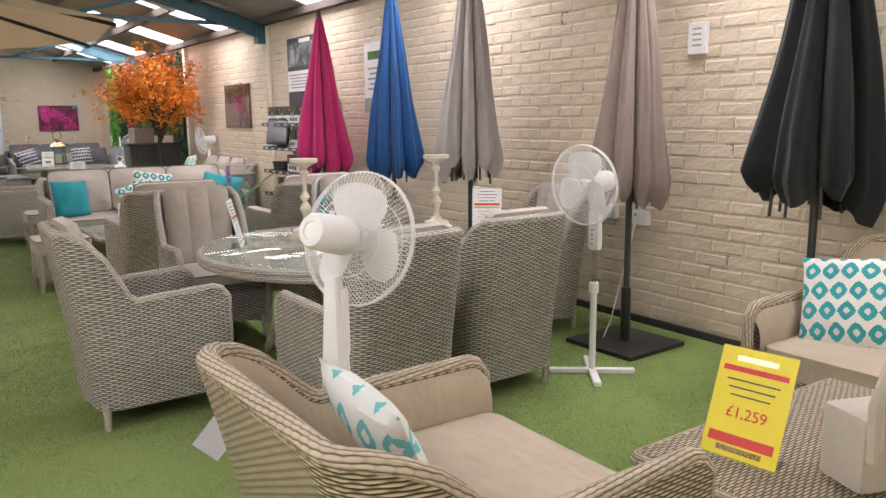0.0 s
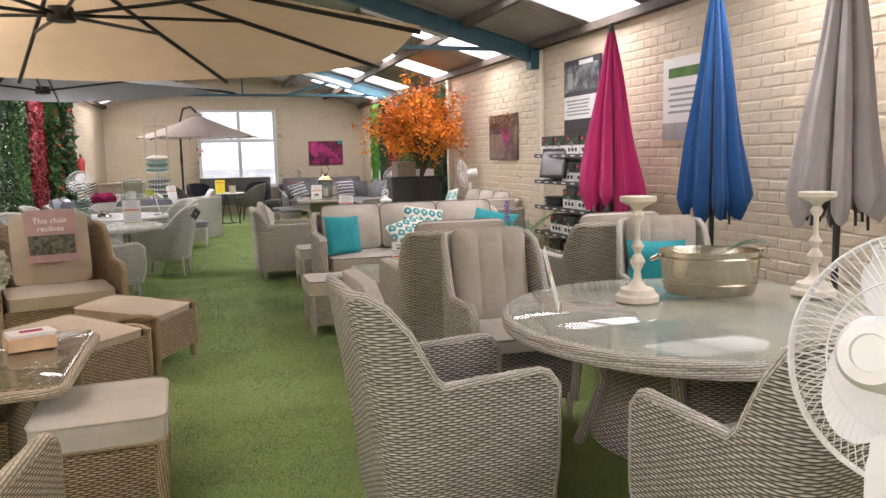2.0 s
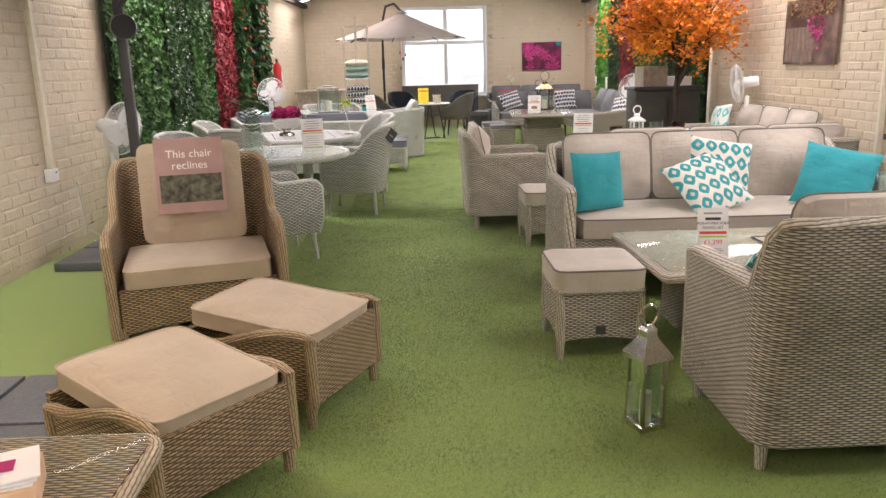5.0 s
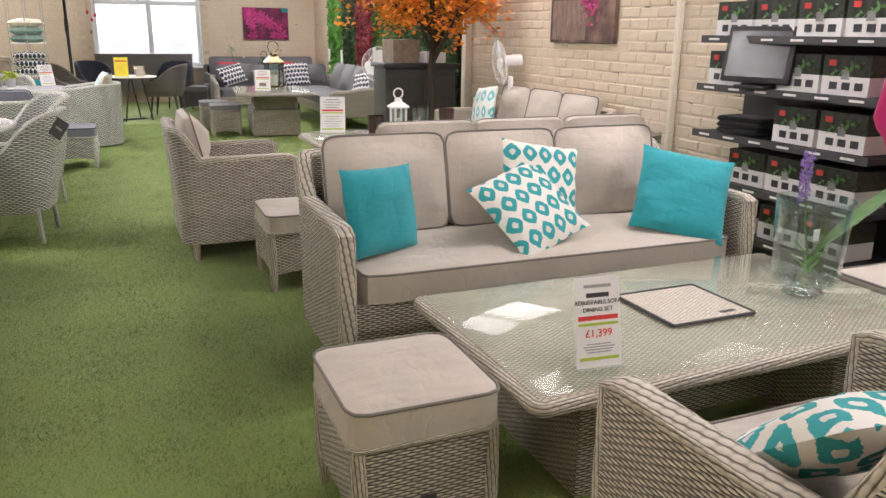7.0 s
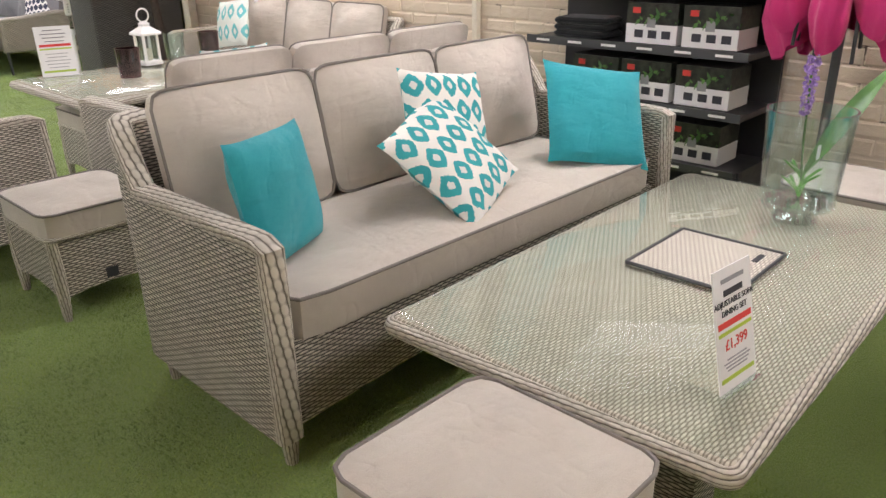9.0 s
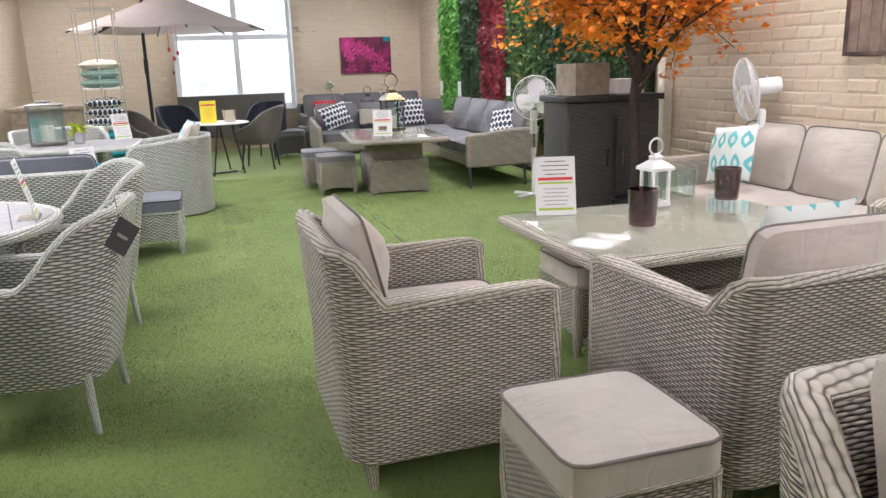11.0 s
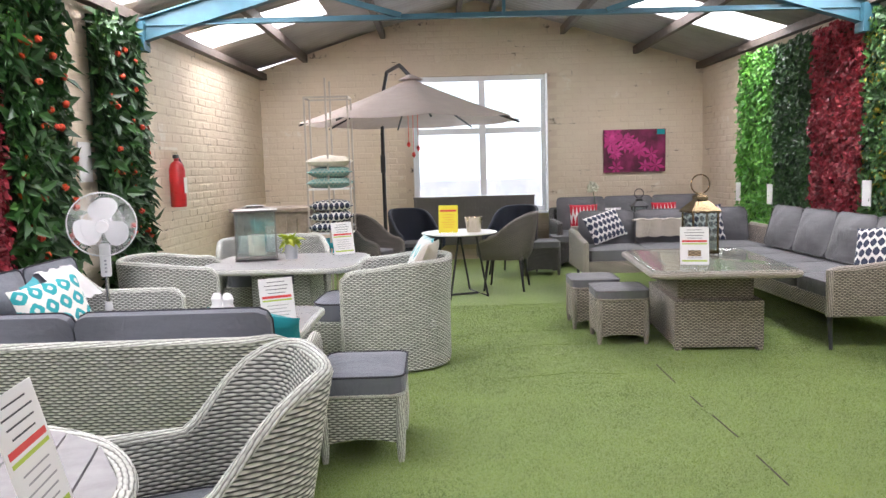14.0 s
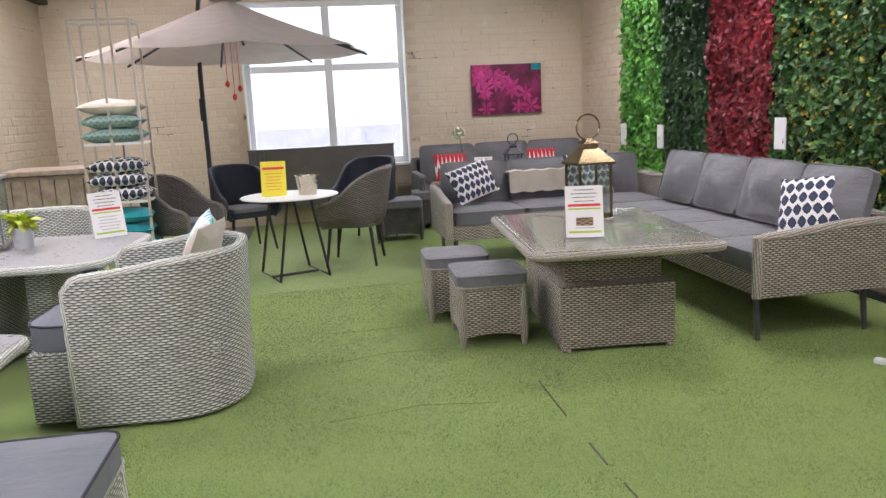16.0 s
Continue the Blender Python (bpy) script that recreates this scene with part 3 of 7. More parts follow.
def truss(y):
    t = thing("roof_truss", pose(0, y, 0), "blue painted steel roof truss with tie bar", "roof truss", "roof trusses", "structure")
    lx = left_x(y)
    for x, s in ((RIGHT, 1), (lx, -1)):
        bm = bmesh.new()
        foot, top = Vector((x - s * 0.02, 0, EAVE - 0.13)), Vector((RIDGE_X, 0, RIDGE - 0.16))
        bar(foot, top, 0.012, 0.20, bm)
        off = Vector((0, 0, 0.10))
        bar(foot + off, top + off, 0.10, 0.012, bm)
        bar(foot - off, top - off, 0.10, 0.012, bm)
        box_uv(bm)
        part("rafter", bm, M_TEALPAINT, t, "", False)
        q = foot.lerp(top, 0.42)
        part("strut", bar((RIDGE_X + s * 0.95, 0, EAVE - 0.03), q, 0.05, 0.05), M_TEALPAINT, t, "", False)
        part("end_plate", box(0.14, 0.16, 0.26, (x - s * 0.08, 0, EAVE - 0.16)), M_TEALPAINT, t, "", False)
    bm = bmesh.new()
    bar((RIGHT - 0.05, 0, EAVE - 0.06), (lx + 0.05, 0, EAVE - 0.06), 0.055, 0.012, bm)
    bar((RIGHT - 0.05, 0.02, EAVE - 0.04), (lx + 0.05, 0.02, EAVE - 0.04), 0.012, 0.055, bm)
    part("tie_bar", bm, M_TEALPAINT, t, "", False)
    part("hanger", bar((RIDGE_X, 0, EAVE - 0.05), (RIDGE_X, 0, RIDGE - 0.2), 0.03, 0.03), M_TEALPAINT, t, "", False)


for y in (0.45, 7.95, 15.45):
    truss(y)
for s, sx in ((1, RIGHT), (-1, left_x(8))):
    for k in (0.30, 0.62, 0.93):
        x = sx + (RIDGE_X - sx) * k
        z = EAVE + (RIDGE - EAVE) * k
        p = part("purlin", box(0.07, END - NEAR, 0.11, (x, (END + NEAR) / 2, z - 0.045)), M_WOODDARK, None, "", False)
        tagged(p, "dark timber roof purlin", "purlin", "purlins", "structure")
pl = part("wall_plate", box(0.10, END - NEAR, 0.09, (RIGHT - 0.06, (END + NEAR) / 2, EAVE + 0.0)), M_WOODDARK, None, "", False)
tagged(pl, "dark timber plate along the wall head", "trim", kind="structure")
pl = part("wall_plate", box(0.10, _len, 0.09, (0.06, 0, EAVE)), M_WOODDARK, None, "", False)
pl.matrix_world = LEFT_M
tagged(pl, "dark timber plate along the wall head", "trim", kind="structure")
sk = part("baseboard", box(0.03, END - NEAR, 0.05, (RIGHT - 0.012, (END + NEAR) / 2, 0.025)), M_RUBBER, None, "", False)
tagged(sk, "dark strip where the carpet meets the wall", "baseboard", kind="structure")

# window in the gable end
M_FRAME = plain("white_upvc", (0.82, 0.83, 0.85), 0.3, 0, 0.02)


def end_window():
    x0, x1, z0, z1 = WIN
    y = END + 0.08
    w = thing("window_1", pose(0, y, 0), "white plastic window with four panes, bright daylight behind", "window", kind="structure")
    xm, zm = x0 + (x1 - x0) * 0.52, z0 + (z1 - z0) * 0.60
    bm = bmesh.new()
    for ax, bx, az, bz in ((x0, x1, z0, z0 + 0.08), (x0, x1, z1 - 0.08, z1), (x0, x0 + 0.08, z0 + 0.08, z1 - 0.08), (x1 - 0.08, x1, z0 + 0.08, z1 - 0.08),
                           (xm - 0.05, xm + 0.05, z0 + 0.08, z1 - 0.08)):
        box(bx - ax, 0.07, bz - az, ((ax + bx) / 2, 0, (az + bz) / 2), 0.006, 1, bm)
    for ax, bx in ((x0 + 0.08, xm - 0.05), (xm + 0.05, x1 - 0.08)):
        box(bx - ax, 0.066, 0.09, ((ax + bx) / 2, 0, zm), 0.006, 1, bm)
    part("window_frame", bm, M_FRAME, w, "white plastic frame", False)
    part("window_sill", box(x1 - x0 + 0.1, 0.2, 0.035, ((x0 + x1) / 2, -0.10, z0 - 0.018), 0.006), M_FRAME, w, "white sill", False)
    for ax, bx in ((x0 + 0.08, xm - 0.05), (xm + 0.05, x1 - 0.08)):
        for az, bz in ((z0 + 0.08, zm - 0.045), (zm + 0.045, z1 - 0.08)):
            p = part("pane", box(bx - ax, 0.008, bz - az, ((ax + bx) / 2, 0.012, (az + bz) / 2)), M_CLEAR, w, "", False)
            p.visible_shadow = False
    part("catch", box(0.10, 0.02, 0.02, ((xm + x1) / 2 + 0.1, -0.045, zm + 0.06)), M_FRAME, w, "", False)
    for x, s in ((x0, 1), (x1, -1)):
        part("reveal", box(0.02, 0.16, z1 - z0, (x + s * 0.0, -0.09, (z0 + z1) / 2)), M_FRAME, w, "", False)


end_window()
lamp("window_daylight", look((-0.42, END + 0.22, 1.76), (-0.42, 0, 1.5)), 1.95, 2.0, WINDOW_WATTS, (0.97, 0.985, 1.0))
# yard wall and ground emit their own colour in place of daylight on them
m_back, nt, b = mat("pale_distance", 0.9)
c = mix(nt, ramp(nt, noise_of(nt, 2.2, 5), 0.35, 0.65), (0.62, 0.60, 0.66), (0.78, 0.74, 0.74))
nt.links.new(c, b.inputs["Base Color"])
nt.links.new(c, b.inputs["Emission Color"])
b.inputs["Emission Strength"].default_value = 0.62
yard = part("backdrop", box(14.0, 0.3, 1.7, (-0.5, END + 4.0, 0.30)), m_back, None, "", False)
tagged(yard, "pale brick yard wall, glowing to stand for daylight", "backdrop", kind="structure")
m_haze, nt, b = mat("overcast_sky", 1.0)
b.inputs["Emission Color"].default_value = (0.97, 0.98, 1.0, 1)
b.inputs["Emission Strength"].default_value = 1.15
hz = part("backdrop", box(60.0, 0.2, 30.0, (-0.5, END + 14.0, 14.0)), m_haze, None, "", False)
tagged(hz, "white overcast sky beyond the yard", "backdrop", kind="structure")
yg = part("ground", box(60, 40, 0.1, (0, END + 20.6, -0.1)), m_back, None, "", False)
tagged(yg, "pale yard ground outside, glowing to stand for daylight", "ground", kind="structure")

# ---- woven seating ----
def u_path(W, D, r, step=0.035):
    """Plan of a seat's sides and back from the front of one arm to the front of the other; -y is the front."""
    pts = []
    n = max(2, int((D - r) / step))
    for k in range(n):
        pts.append((-W / 2, -D / 2 + (D - r) * k / n))
    m = max(4, int(r * 1.57 / step))
    for k in range(m):
        a = math.pi - math.pi / 2 * k / m
        pts.append((-W / 2 + r + r * math.cos(a), D / 2 - r + r * math.sin(a)))
    n2 = max(2, int((W - 2 * r) / step / 1.5))
    for k in range(n2):
        pts.append((-W / 2 + r + (W - 2 * r) * k / n2, D / 2))
    pts.append((W / 2 - r, D / 2))
    left = [(-x, y) for x, y in pts[:n + m]]
    return pts + left[::-1]


def shell(parent, W, D, arm, back, r, z0, wv, rim, lean=0.22, rise=0.22, thick=0.046, seat=0.36, arm_slope=0.03, arch=0.0, slim=0.0, nose=0.05, band=None, liner=None, label=""):
    """Woven sides and back in one piece with a braided rim."""
    plan = u_path(W, D, r)
    n = len(plan)
    rows = 9
    arc, s = [0.0], 0.0
    for a, b in zip(plan, plan[1:]):
        s += math.hypot(b[0] - a[0], b[1] - a[1])
        arc.append(s)
    nor = []
    for i in range(n):
        a, b = plan[max(0, i - 1)], plan[min(n - 1, i + 1)]
        dx, dy = b[0] - a[0], b[1] - a[1]
        l = math.hypot(dx, dy)
        nor.append((-dy / l, dx / l))

    def top(i):
        x, y = plan[i]
        b = min(1.0, max(0.0, (y - (D / 2 - r - rise)) / (rise + 0.75 * r)))
        b -= 0.55 * math.sin(2 * math.pi * b) / (2 * math.pi)
        t = arm - arm_slope * (1 - (y + D / 2) / D) * (1 - b) + (back - arm) * b
        e = min(arc[i], s - arc[i])
        if e < 0.07:
            t -= nose * (1 - e / 0.07) ** 2
        if arch:
            t += arch * b * (1 - (2 * x / W) ** 2)
        return t

    def place(i, z, off):
        x, y = plan[i]
        b = smooth01((y - (D / 2 - r - rise * 0.6)) / (rise * 0.6 + r))
        k = max(0.0, z - seat)
        yy = y + lean * k * b
        xx = x * (1 - slim * smooth01((seat - z) / max(0.05, seat - z0)))
        yy = yy * (1 - slim * smooth01((seat - z) / max(0.05, seat - z0)))
        return (xx + nor[i][0] * off, yy + nor[i][1] * off, z)

    bm = bmesh.new()
    for off, flip in ((thick / 2, 1), (-thick / 2, -1)):
        def fn(i, j, off=off):
            zt = top(i)
            z = z0 + (zt - z0) * j / (rows - 1)
            return place(i, z, off), (arc[i], z)
        sheet(n, rows, fn, bm)
    # foot edge
    lay = bm.loops.layers.uv.verify()
    for i in range(n - 1):
        q = [bm.verts.new(place(k, z0, o)) for k, o in ((i, thick / 2), (i + 1, thick / 2), (i + 1, -thick / 2), (i, -thick / 2))]
        bm.faces.new(q)
    bm.normal_update()
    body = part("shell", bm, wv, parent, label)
    bm = bmesh.new()
    line = [place(0, z0 + (top(0) - 0.01 - z0) * k / 5, 0) for k in range(5)] + [place(i, top(i), 0) for i in range(n)] + [place(n - 1, z0 + (top(n - 1) - 0.01 - z0) * k / 5, 0) for k in range(4, -1, -1)]
    part("rim", tube(line, thick * 0.5 + 0.001, 8 if band is None else 12, False, bm, band), rim, parent, "braided rim")
    if liner is not None:
        def inner(i, j):
            zt = top(i) - 0.012
            lo = seat + 0.02
            w = math.sin(math.pi * j / 6) ** 0.5 * 0.035
            return place(i, lo + (zt - lo) * j / 6, -thick / 2 - w), (arc[i], j / 6)
        part("padded_lining", sheet(n, 7, inner), liner, parent, "padded cloth lining")
    return top, place


def skirt(parent, W, z0, z1, y, wv, arch=0.03, t=0.04):
    """Front panel under the seat with a hollow lower edge."""
    n = 14

    def fn(off):
        def f(i, j):
            x = -W / 2 + W * i / (n - 1)
            lo = z0 + arch * (1 - (2 * x / W) ** 2)
            z = lo + (z1 - lo) * j / 3
            return (x, y + off, z), (x, z)
        return f
    bm = sheet(n, 4, fn(-t / 2))
    sheet(n, 4, fn(t / 2), bm)
    bmesh.ops.recalc_face_normals(bm, faces=bm.faces)
    return part("front_panel", bm, wv, parent)


def legs(parent, pts, h, r0, r1, material, splay=0.0, name="leg"):
    for x, y in pts:
        m = Matrix.Identity(4)
        bm = bmesh.new()
        tube([(x + splay * math.copysign(1, x), y + splay * math.copysign(1, y), 0.0), (x, y, h)], [r0, r1], 10, False, bm)
        part(name, bm, material, parent)


def seat_deck(parent, W, D, z, wv, at_y=0.0):
    part("seat_base", box(W, D, 0.06, (0, at_y, z - 0.03)), wv, parent, "", False)


def lean_pad(parent, w, h, t, x, y, z, tilt, cloth, pipe, seed, puff=0.035, label="", grooves=0, name="back_cushion"):
    """A boxed cushion that stands on its edge at (x, y, z) and leans back."""
    m = pose(x, y, z, 90 - tilt, 0, 0) @ pose(0, h / 2, 0, 0, 0, 0)
    return pad(name, parent, w, h, t, m, cloth, pipe, puff, seed, label, grooves)


def dining_chair(m, label, group, padded=True):
    """High-backed woven dining chair."""
    t = thing("dining_chair", m, label, "chair", group)
    W, D = 0.59, 0.66
    shell(t, W, D, 0.625, 0.985, 0.10, 0.11, M_GREY, M_GREY_RIM, lean=0.16, rise=0.10, slim=0.05, arm_slope=-0.035, thick=0.046, nose=0.06)
    skirt(t, W * 0.9, 0.11, 0.40, -D / 2 + 0.05, M_GREY)
    seat_deck(t, W - 0.06, D - 0.06, 0.40, M_GREY)
    pad("seat_cushion", t, W - 0.09, D - 0.1, 0.07, pose(0, -0.03, 0.405), M_STONE, M_STONE_PIPE, 0.02, 3)
    if padded:
        lean_pad(t, 0.47, 0.57, 0.05, 0, D / 2 - 0.045, 0.46, 10, M_STONE, None, 5, 0.028, "pale padded back with three channels", 3)
    legs(t, [(sx * 0.26, sy * 0.29) for sx in (-1, 1) for sy in (-1, 1)], 0.15, 0.015, 0.024, M_GREY_RIM)
    return t


def light_chair(m, label, group):
    """Whitewashed woven tub dining chair on slim legs."""
    t = thing("tub_dining_chair", m, label, "chair", group)
    W, D = 0.60, 0.58
    shell(t, W, D, 0.61, 0.87, 0.17, 0.22, M_WHITE, M_WHITE_RIM, lean=0.20, rise=0.08, slim=0.10, arm_slope=-0.02, arch=0.03, thick=0.044, nose=0.06)
    skirt(t, W * 0.86, 0.22, 0.40, -D / 2 + 0.05, M_WHITE, 0.04)
    seat_deck(t, W - 0.08, D - 0.1, 0.40, M_WHITE)
    pad("seat_cushion", t, W - 0.12, D - 0.12, 0.05, pose(0, -0.03, 0.405), M_SLATE, M_SLATE_PIPE, 0.02, 3, "slate grey seat pad", 0, 0.1)
    legs(t, [(sx * 0.235, sy * 0.22) for sx in (-1, 1) for sy in (-1, 1)], 0.29, 0.014, 0.02, M_WHITE_RIM, 0.025)
    return t


def lounge(name, m, label, category, W, D, seats, wv, rim, cloth, pipe, arm=0.70, back=0.88, pad_h=0.47, r=0.07, z0=0.12, group="", lean=0.12, seat=0.385, cush=0.12, leg=None, one_seat=True, pad_t=0.15, thick=0.072, nose=0.012, rise=0.04, liner=None, square=True, pad_k=1.0):
    """Woven armchair or sofa with boxed cushions."""
    t = thing(name, m, label, category, group)
    shell(t, W, D, arm, back, r, z0, wv, rim, lean=lean, rise=rise, thick=thick, arm_slope=0.0, seat=seat, nose=nose, band=(thick / 2 + 0.002, 0.021) if square else None, liner=liner)
    skirt(t, W - 0.07, z0, seat, -D / 2 + 0.05, wv, 0.045)
    seat_deck(t, W - 0.08, D - 0.08, seat, wv)
    inner = W - 2 * thick - 0.01
    if one_seat:
        pad("seat_cushion", t, inner, D - 0.09, cush, pose(0, -0.035, seat + 0.003), cloth, pipe, 0.025, seats)
    else:
        for k in range(seats):
            pad("seat_cushion", t, inner / seats - 0.01, D - 0.09, cush, pose(-inner / 2 + inner / seats * (k + 0.5), -0.035, seat + 0.003), cloth, pipe, 0.025, k + 2)
    if liner is None:
        for k in range(seats):
            lean_pad(t, (inner / seats - 0.008) * pad_k, pad_h, pad_t * 0.30, -inner / 2 + inner / seats * (k + 0.5), D / 2 - 0.06 - 0.42 * pad_t, seat + cush + 0.01, 13, cloth, pipe, k + 7, 0.092 if pad_t > 0.1 else 0.04)
    for x in (-1, 1):
        for y in (-1, 1):
            bm = tube([(x * (W / 2 - 0.03), y * (D / 2 - 0.05), 0), (x * (W / 2 - 0.03), y * (D / 2 - 0.05), 0.03), (x * (W / 2 - 0.03), y * (D / 2 - 0.05), z0 + 0.05)], [0.019, 0.022, 0.031], 10)
            part("leg", bm, leg or rim, t)
    return t


def stool(m, label, w, d, h, wv, rim, cloth, pipe, cush=0.09, z0=0.09, group="footstools", arch=0.03):
    t = thing("footstool", m, label, "footstool", group)
    n = 12
    for ax in (0, 1):
        for sg in (-1, 1):
            ln, off = (w, d) if ax == 0 else (d, w)

            def fn(i, j, ax=ax, sg=sg, ln=ln, off=off):
                k = 2 * i / (n - 1) - 1
                lo = z0 + arch * (1 - k * k)
                z = lo + (h - lo) * j / 3
                f = 1.0 - 0.03 * (1 - (z - z0) / (h - z0))
                a, q = k * ln / 2 * f, sg * off / 2 * f
                return ((a, q, z) if ax == 0 else (q, a, z)), (k * ln / 2, z)
            part("side_panel", sheet(n, 4, fn), wv, t)
    part("deck", box(w - 0.02, d - 0.02, 0.03, (0, 0, h - 0.015)), wv, t, "", False)
    part("rim", tube([(x, y, h) for x, y in rounded(w, d, 0.03, 3)], 0.013, 8, True), rim, t)
    for x in (-1, 1):
        for y in (-1, 1):
            px, py = x * (w / 2 - 0.018), y * (d / 2 - 0.018)
            part("leg", tube([(px, py, 0), (px, py, 0.03), (px, py, z0 + 0.06), (px, py, h)], [0.015, 0.019, 0.027, 0.024], 10), rim, t)
    pad("cushion", t, w + 0.02, d + 0.02, cush, pose(0, 0, h + 0.008), cloth, pipe, 0.02, 4)
    if wv == M_SOFA:
        part("maker_plate", box(0.05, 0.004, 0.045, (0.0, -d / 2 * 0.985, z0 + 0.065), 0.001), M_CHAR, t, "small dark metal plate", False)
    return t


M_SOFATOP = weave("table_weave", (0.72, 0.67, 0.56), (0.36, 0.31, 0.24), 0.0085, 0.03, 0.4, 0.7, 0.7, 32.0)
M_LID = weave("lid_weave", (0.82, 0.77, 0.68), (0.46, 0.40, 0.33), 0.008, 0.03, 0.4, 0.7, 0.7, 32.0)


def glass_table(name, m, label, w, d, h, wv, rim, base=(0.6, 0.4), r=0.022, hole=None, base_foot=None, split=False, top_mat=None, glass_on=True, legs_z=0.0):
    """Woven table: pedestal, framed top with braided edge, and a sheet of glass on it."""
    t = thing(name, m, label, "table")
    bm = slab(w, d, 0.05, r, (0, 0, h - 0.062), 0.008)
    part("table_top", bm, top_mat or (M_SOFATOP if wv == M_SOFA else wv), t)
    part("rim", tube([(x, y, h - 0.038) for x, y in rounded(w, d, r, 5)], 0.024, 8, True), rim, t, "braided edge")
    if glass_on:
        g = part("glass_top", slab(w - 0.015, d - 0.015, 0.006, r, (0, 0, h - 0.006), 0.002), M_GLASS, t, "clear glass sheet")
        g.visible_shadow = False
    bw, bd = base
    if split:
        part("lower_base", box(bw, bd, 0.36, (0, 0, 0.20), 0.012), wv, t)
        part("upper_base", box(bw * 0.86, bd * 0.8, h - 0.45, (0, 0, 0.38 + (h - 0.45) / 2), 0.01), wv, t)
        for x in (-1, 1):
            for y in (-1, 1):
                part("foot", box(0.05, 0.05, 0.03, (x * (bw / 2 - 0.03), y * (bd / 2 - 0.03), 0.015)), rim, t, "", False)
    else:
        for x in (-1, 1):
            part("pedestal", box(0.14, bd, h - 0.062, (x * (bw / 2 - 0.07), 0, (h - 0.062) / 2), 0.012), wv, t)
        part("stretcher", box(bw - 0.28, 0.10, 0.10, (0, 0, 0.10), 0.01), wv, t)
    if hole:
        hx, hy, hw, hd = hole
        part("fire_pit_lid", box(hw, hd, 0.010, (hx, hy, h - 0.004), 0.002), M_LID, t, "pale woven lid set into the top", False)
        part("lid_frame", tube([(hx + x, hy + y, h + 0.001) for x, y in rounded(hw, hd, 0.004, 1)], 0.006, 6, True), M_CHAR, t)
        part("lid_slot", box(0.07, 0.02, 0.002, (hx + 0.10, hy - hd / 2 + 0.05, h + 0.001)), M_BLACK, t, "", False)
    return t

# ---- the dining set by the parasols ----
DT = (0.90, 1.55)


L_DINE = "grey woven high-backed dining chair with pale padded seat"
dining_chair(facing(-0.37, 1.43, 1.0, 0.02), L_DINE, "chairs round the glass dining table")
for x, y, fx, fy in ((0.45, 0.53, -0.10, 1), (1.28, 0.70, -0.02, 1), (2.20, 1.42, -1, 0.1), (0.36, 2.60, -0.05, -1), (1.62, 2.86, -0.5, -1.2)):
    dining_chair(facing(x, y, fx, fy), L_DINE, "chairs round the glass dining table")


def round_table():
    t = thing("round_dining_table", pose(*DT, 0), "round grey woven dining table with glass top", "table")
    R = 0.90
    bm = lathe([(0.0, 0.665), (R - 0.03, 0.665), (R - 0.01, 0.68), (R - 0.01, 0.72), (R - 0.03, 0.733), (0.0, 0.733)], 64)
    box_uv(bm)
    part("table_top", bm, M_TOPWEAVE, t)
    for z in (0.685, 0.715):
        part("rim", tube([(R * math.cos(a), R * math.sin(a), z) for a in [2 * math.pi * k / 72 for k in range(72)]], 0.021, 8, True), M_GREY_RIM, t, "braided edge")
    g = part("glass_top", lathe([(0.0, 0.737), (R - 0.012, 0.737), (R - 0.008, 0.740), (R - 0.012, 0.743), (0.0, 0.743)], 72), M_GLASS, t, "clear glass sheet")
    g.visible_shadow = False
    for k in range(4):
        a = math.pi / 4 + k * math.pi / 2
        part("leg", tube([(0.58 * math.cos(a), 0.58 * math.sin(a), 0), (0.44 * math.cos(a), 0.44 * math.sin(a), 0.35), (0.50 * math.cos(a), 0.50 * math.sin(a), 0.67)], 0.032, 10), M_GREY_RIM, t)
    n = 40

    def fn(i, j):
        a = 2 * math.pi * i / n
        z = 0.14 + 0.52 * j / 5
        r = 0.42 + 0.08 * (2 * j / 5 - 1) ** 2
        return (r * math.cos(a), r * math.sin(a), z), (a * 0.45, z)
    part("pedestal", sheet(n, 6, fn, None, True), M_GREY, t)


M_TOPWEAVE = weave("top_weave", (0.72, 0.68, 0.60), (0.36, 0.33, 0.28), 0.0095, 0.03, 0.4, 0.7, 0.7, 32.0)
round_table()

# ---- the straw coloured casual set ----
for x, y, fx in ((-0.10, -1.02, 1), (2.30, -1.15, -1)):
    lounge("armchair", facing(x, y, fx, 0.0), "straw coloured woven armchair lined with tan padding", "armchair", 0.98, 0.92, 1, M_STRAW, M_STRAW_RIM, M_TAN, None, 0.62, 0.85, r=0.14, group="straw armchairs", lean=0.25, seat=0.32, cush=0.12, thick=0.06, nose=0.05, rise=0.10, liner=M_TAN, square=False)
glass_table("coffee_table", pose(1.05, -1.75, 0), "straw coloured woven coffee table", 1.15, 1.15, 0.48, M_STRAW, M_STRAW_RIM, (0.7, 0.7), glass_on=False)

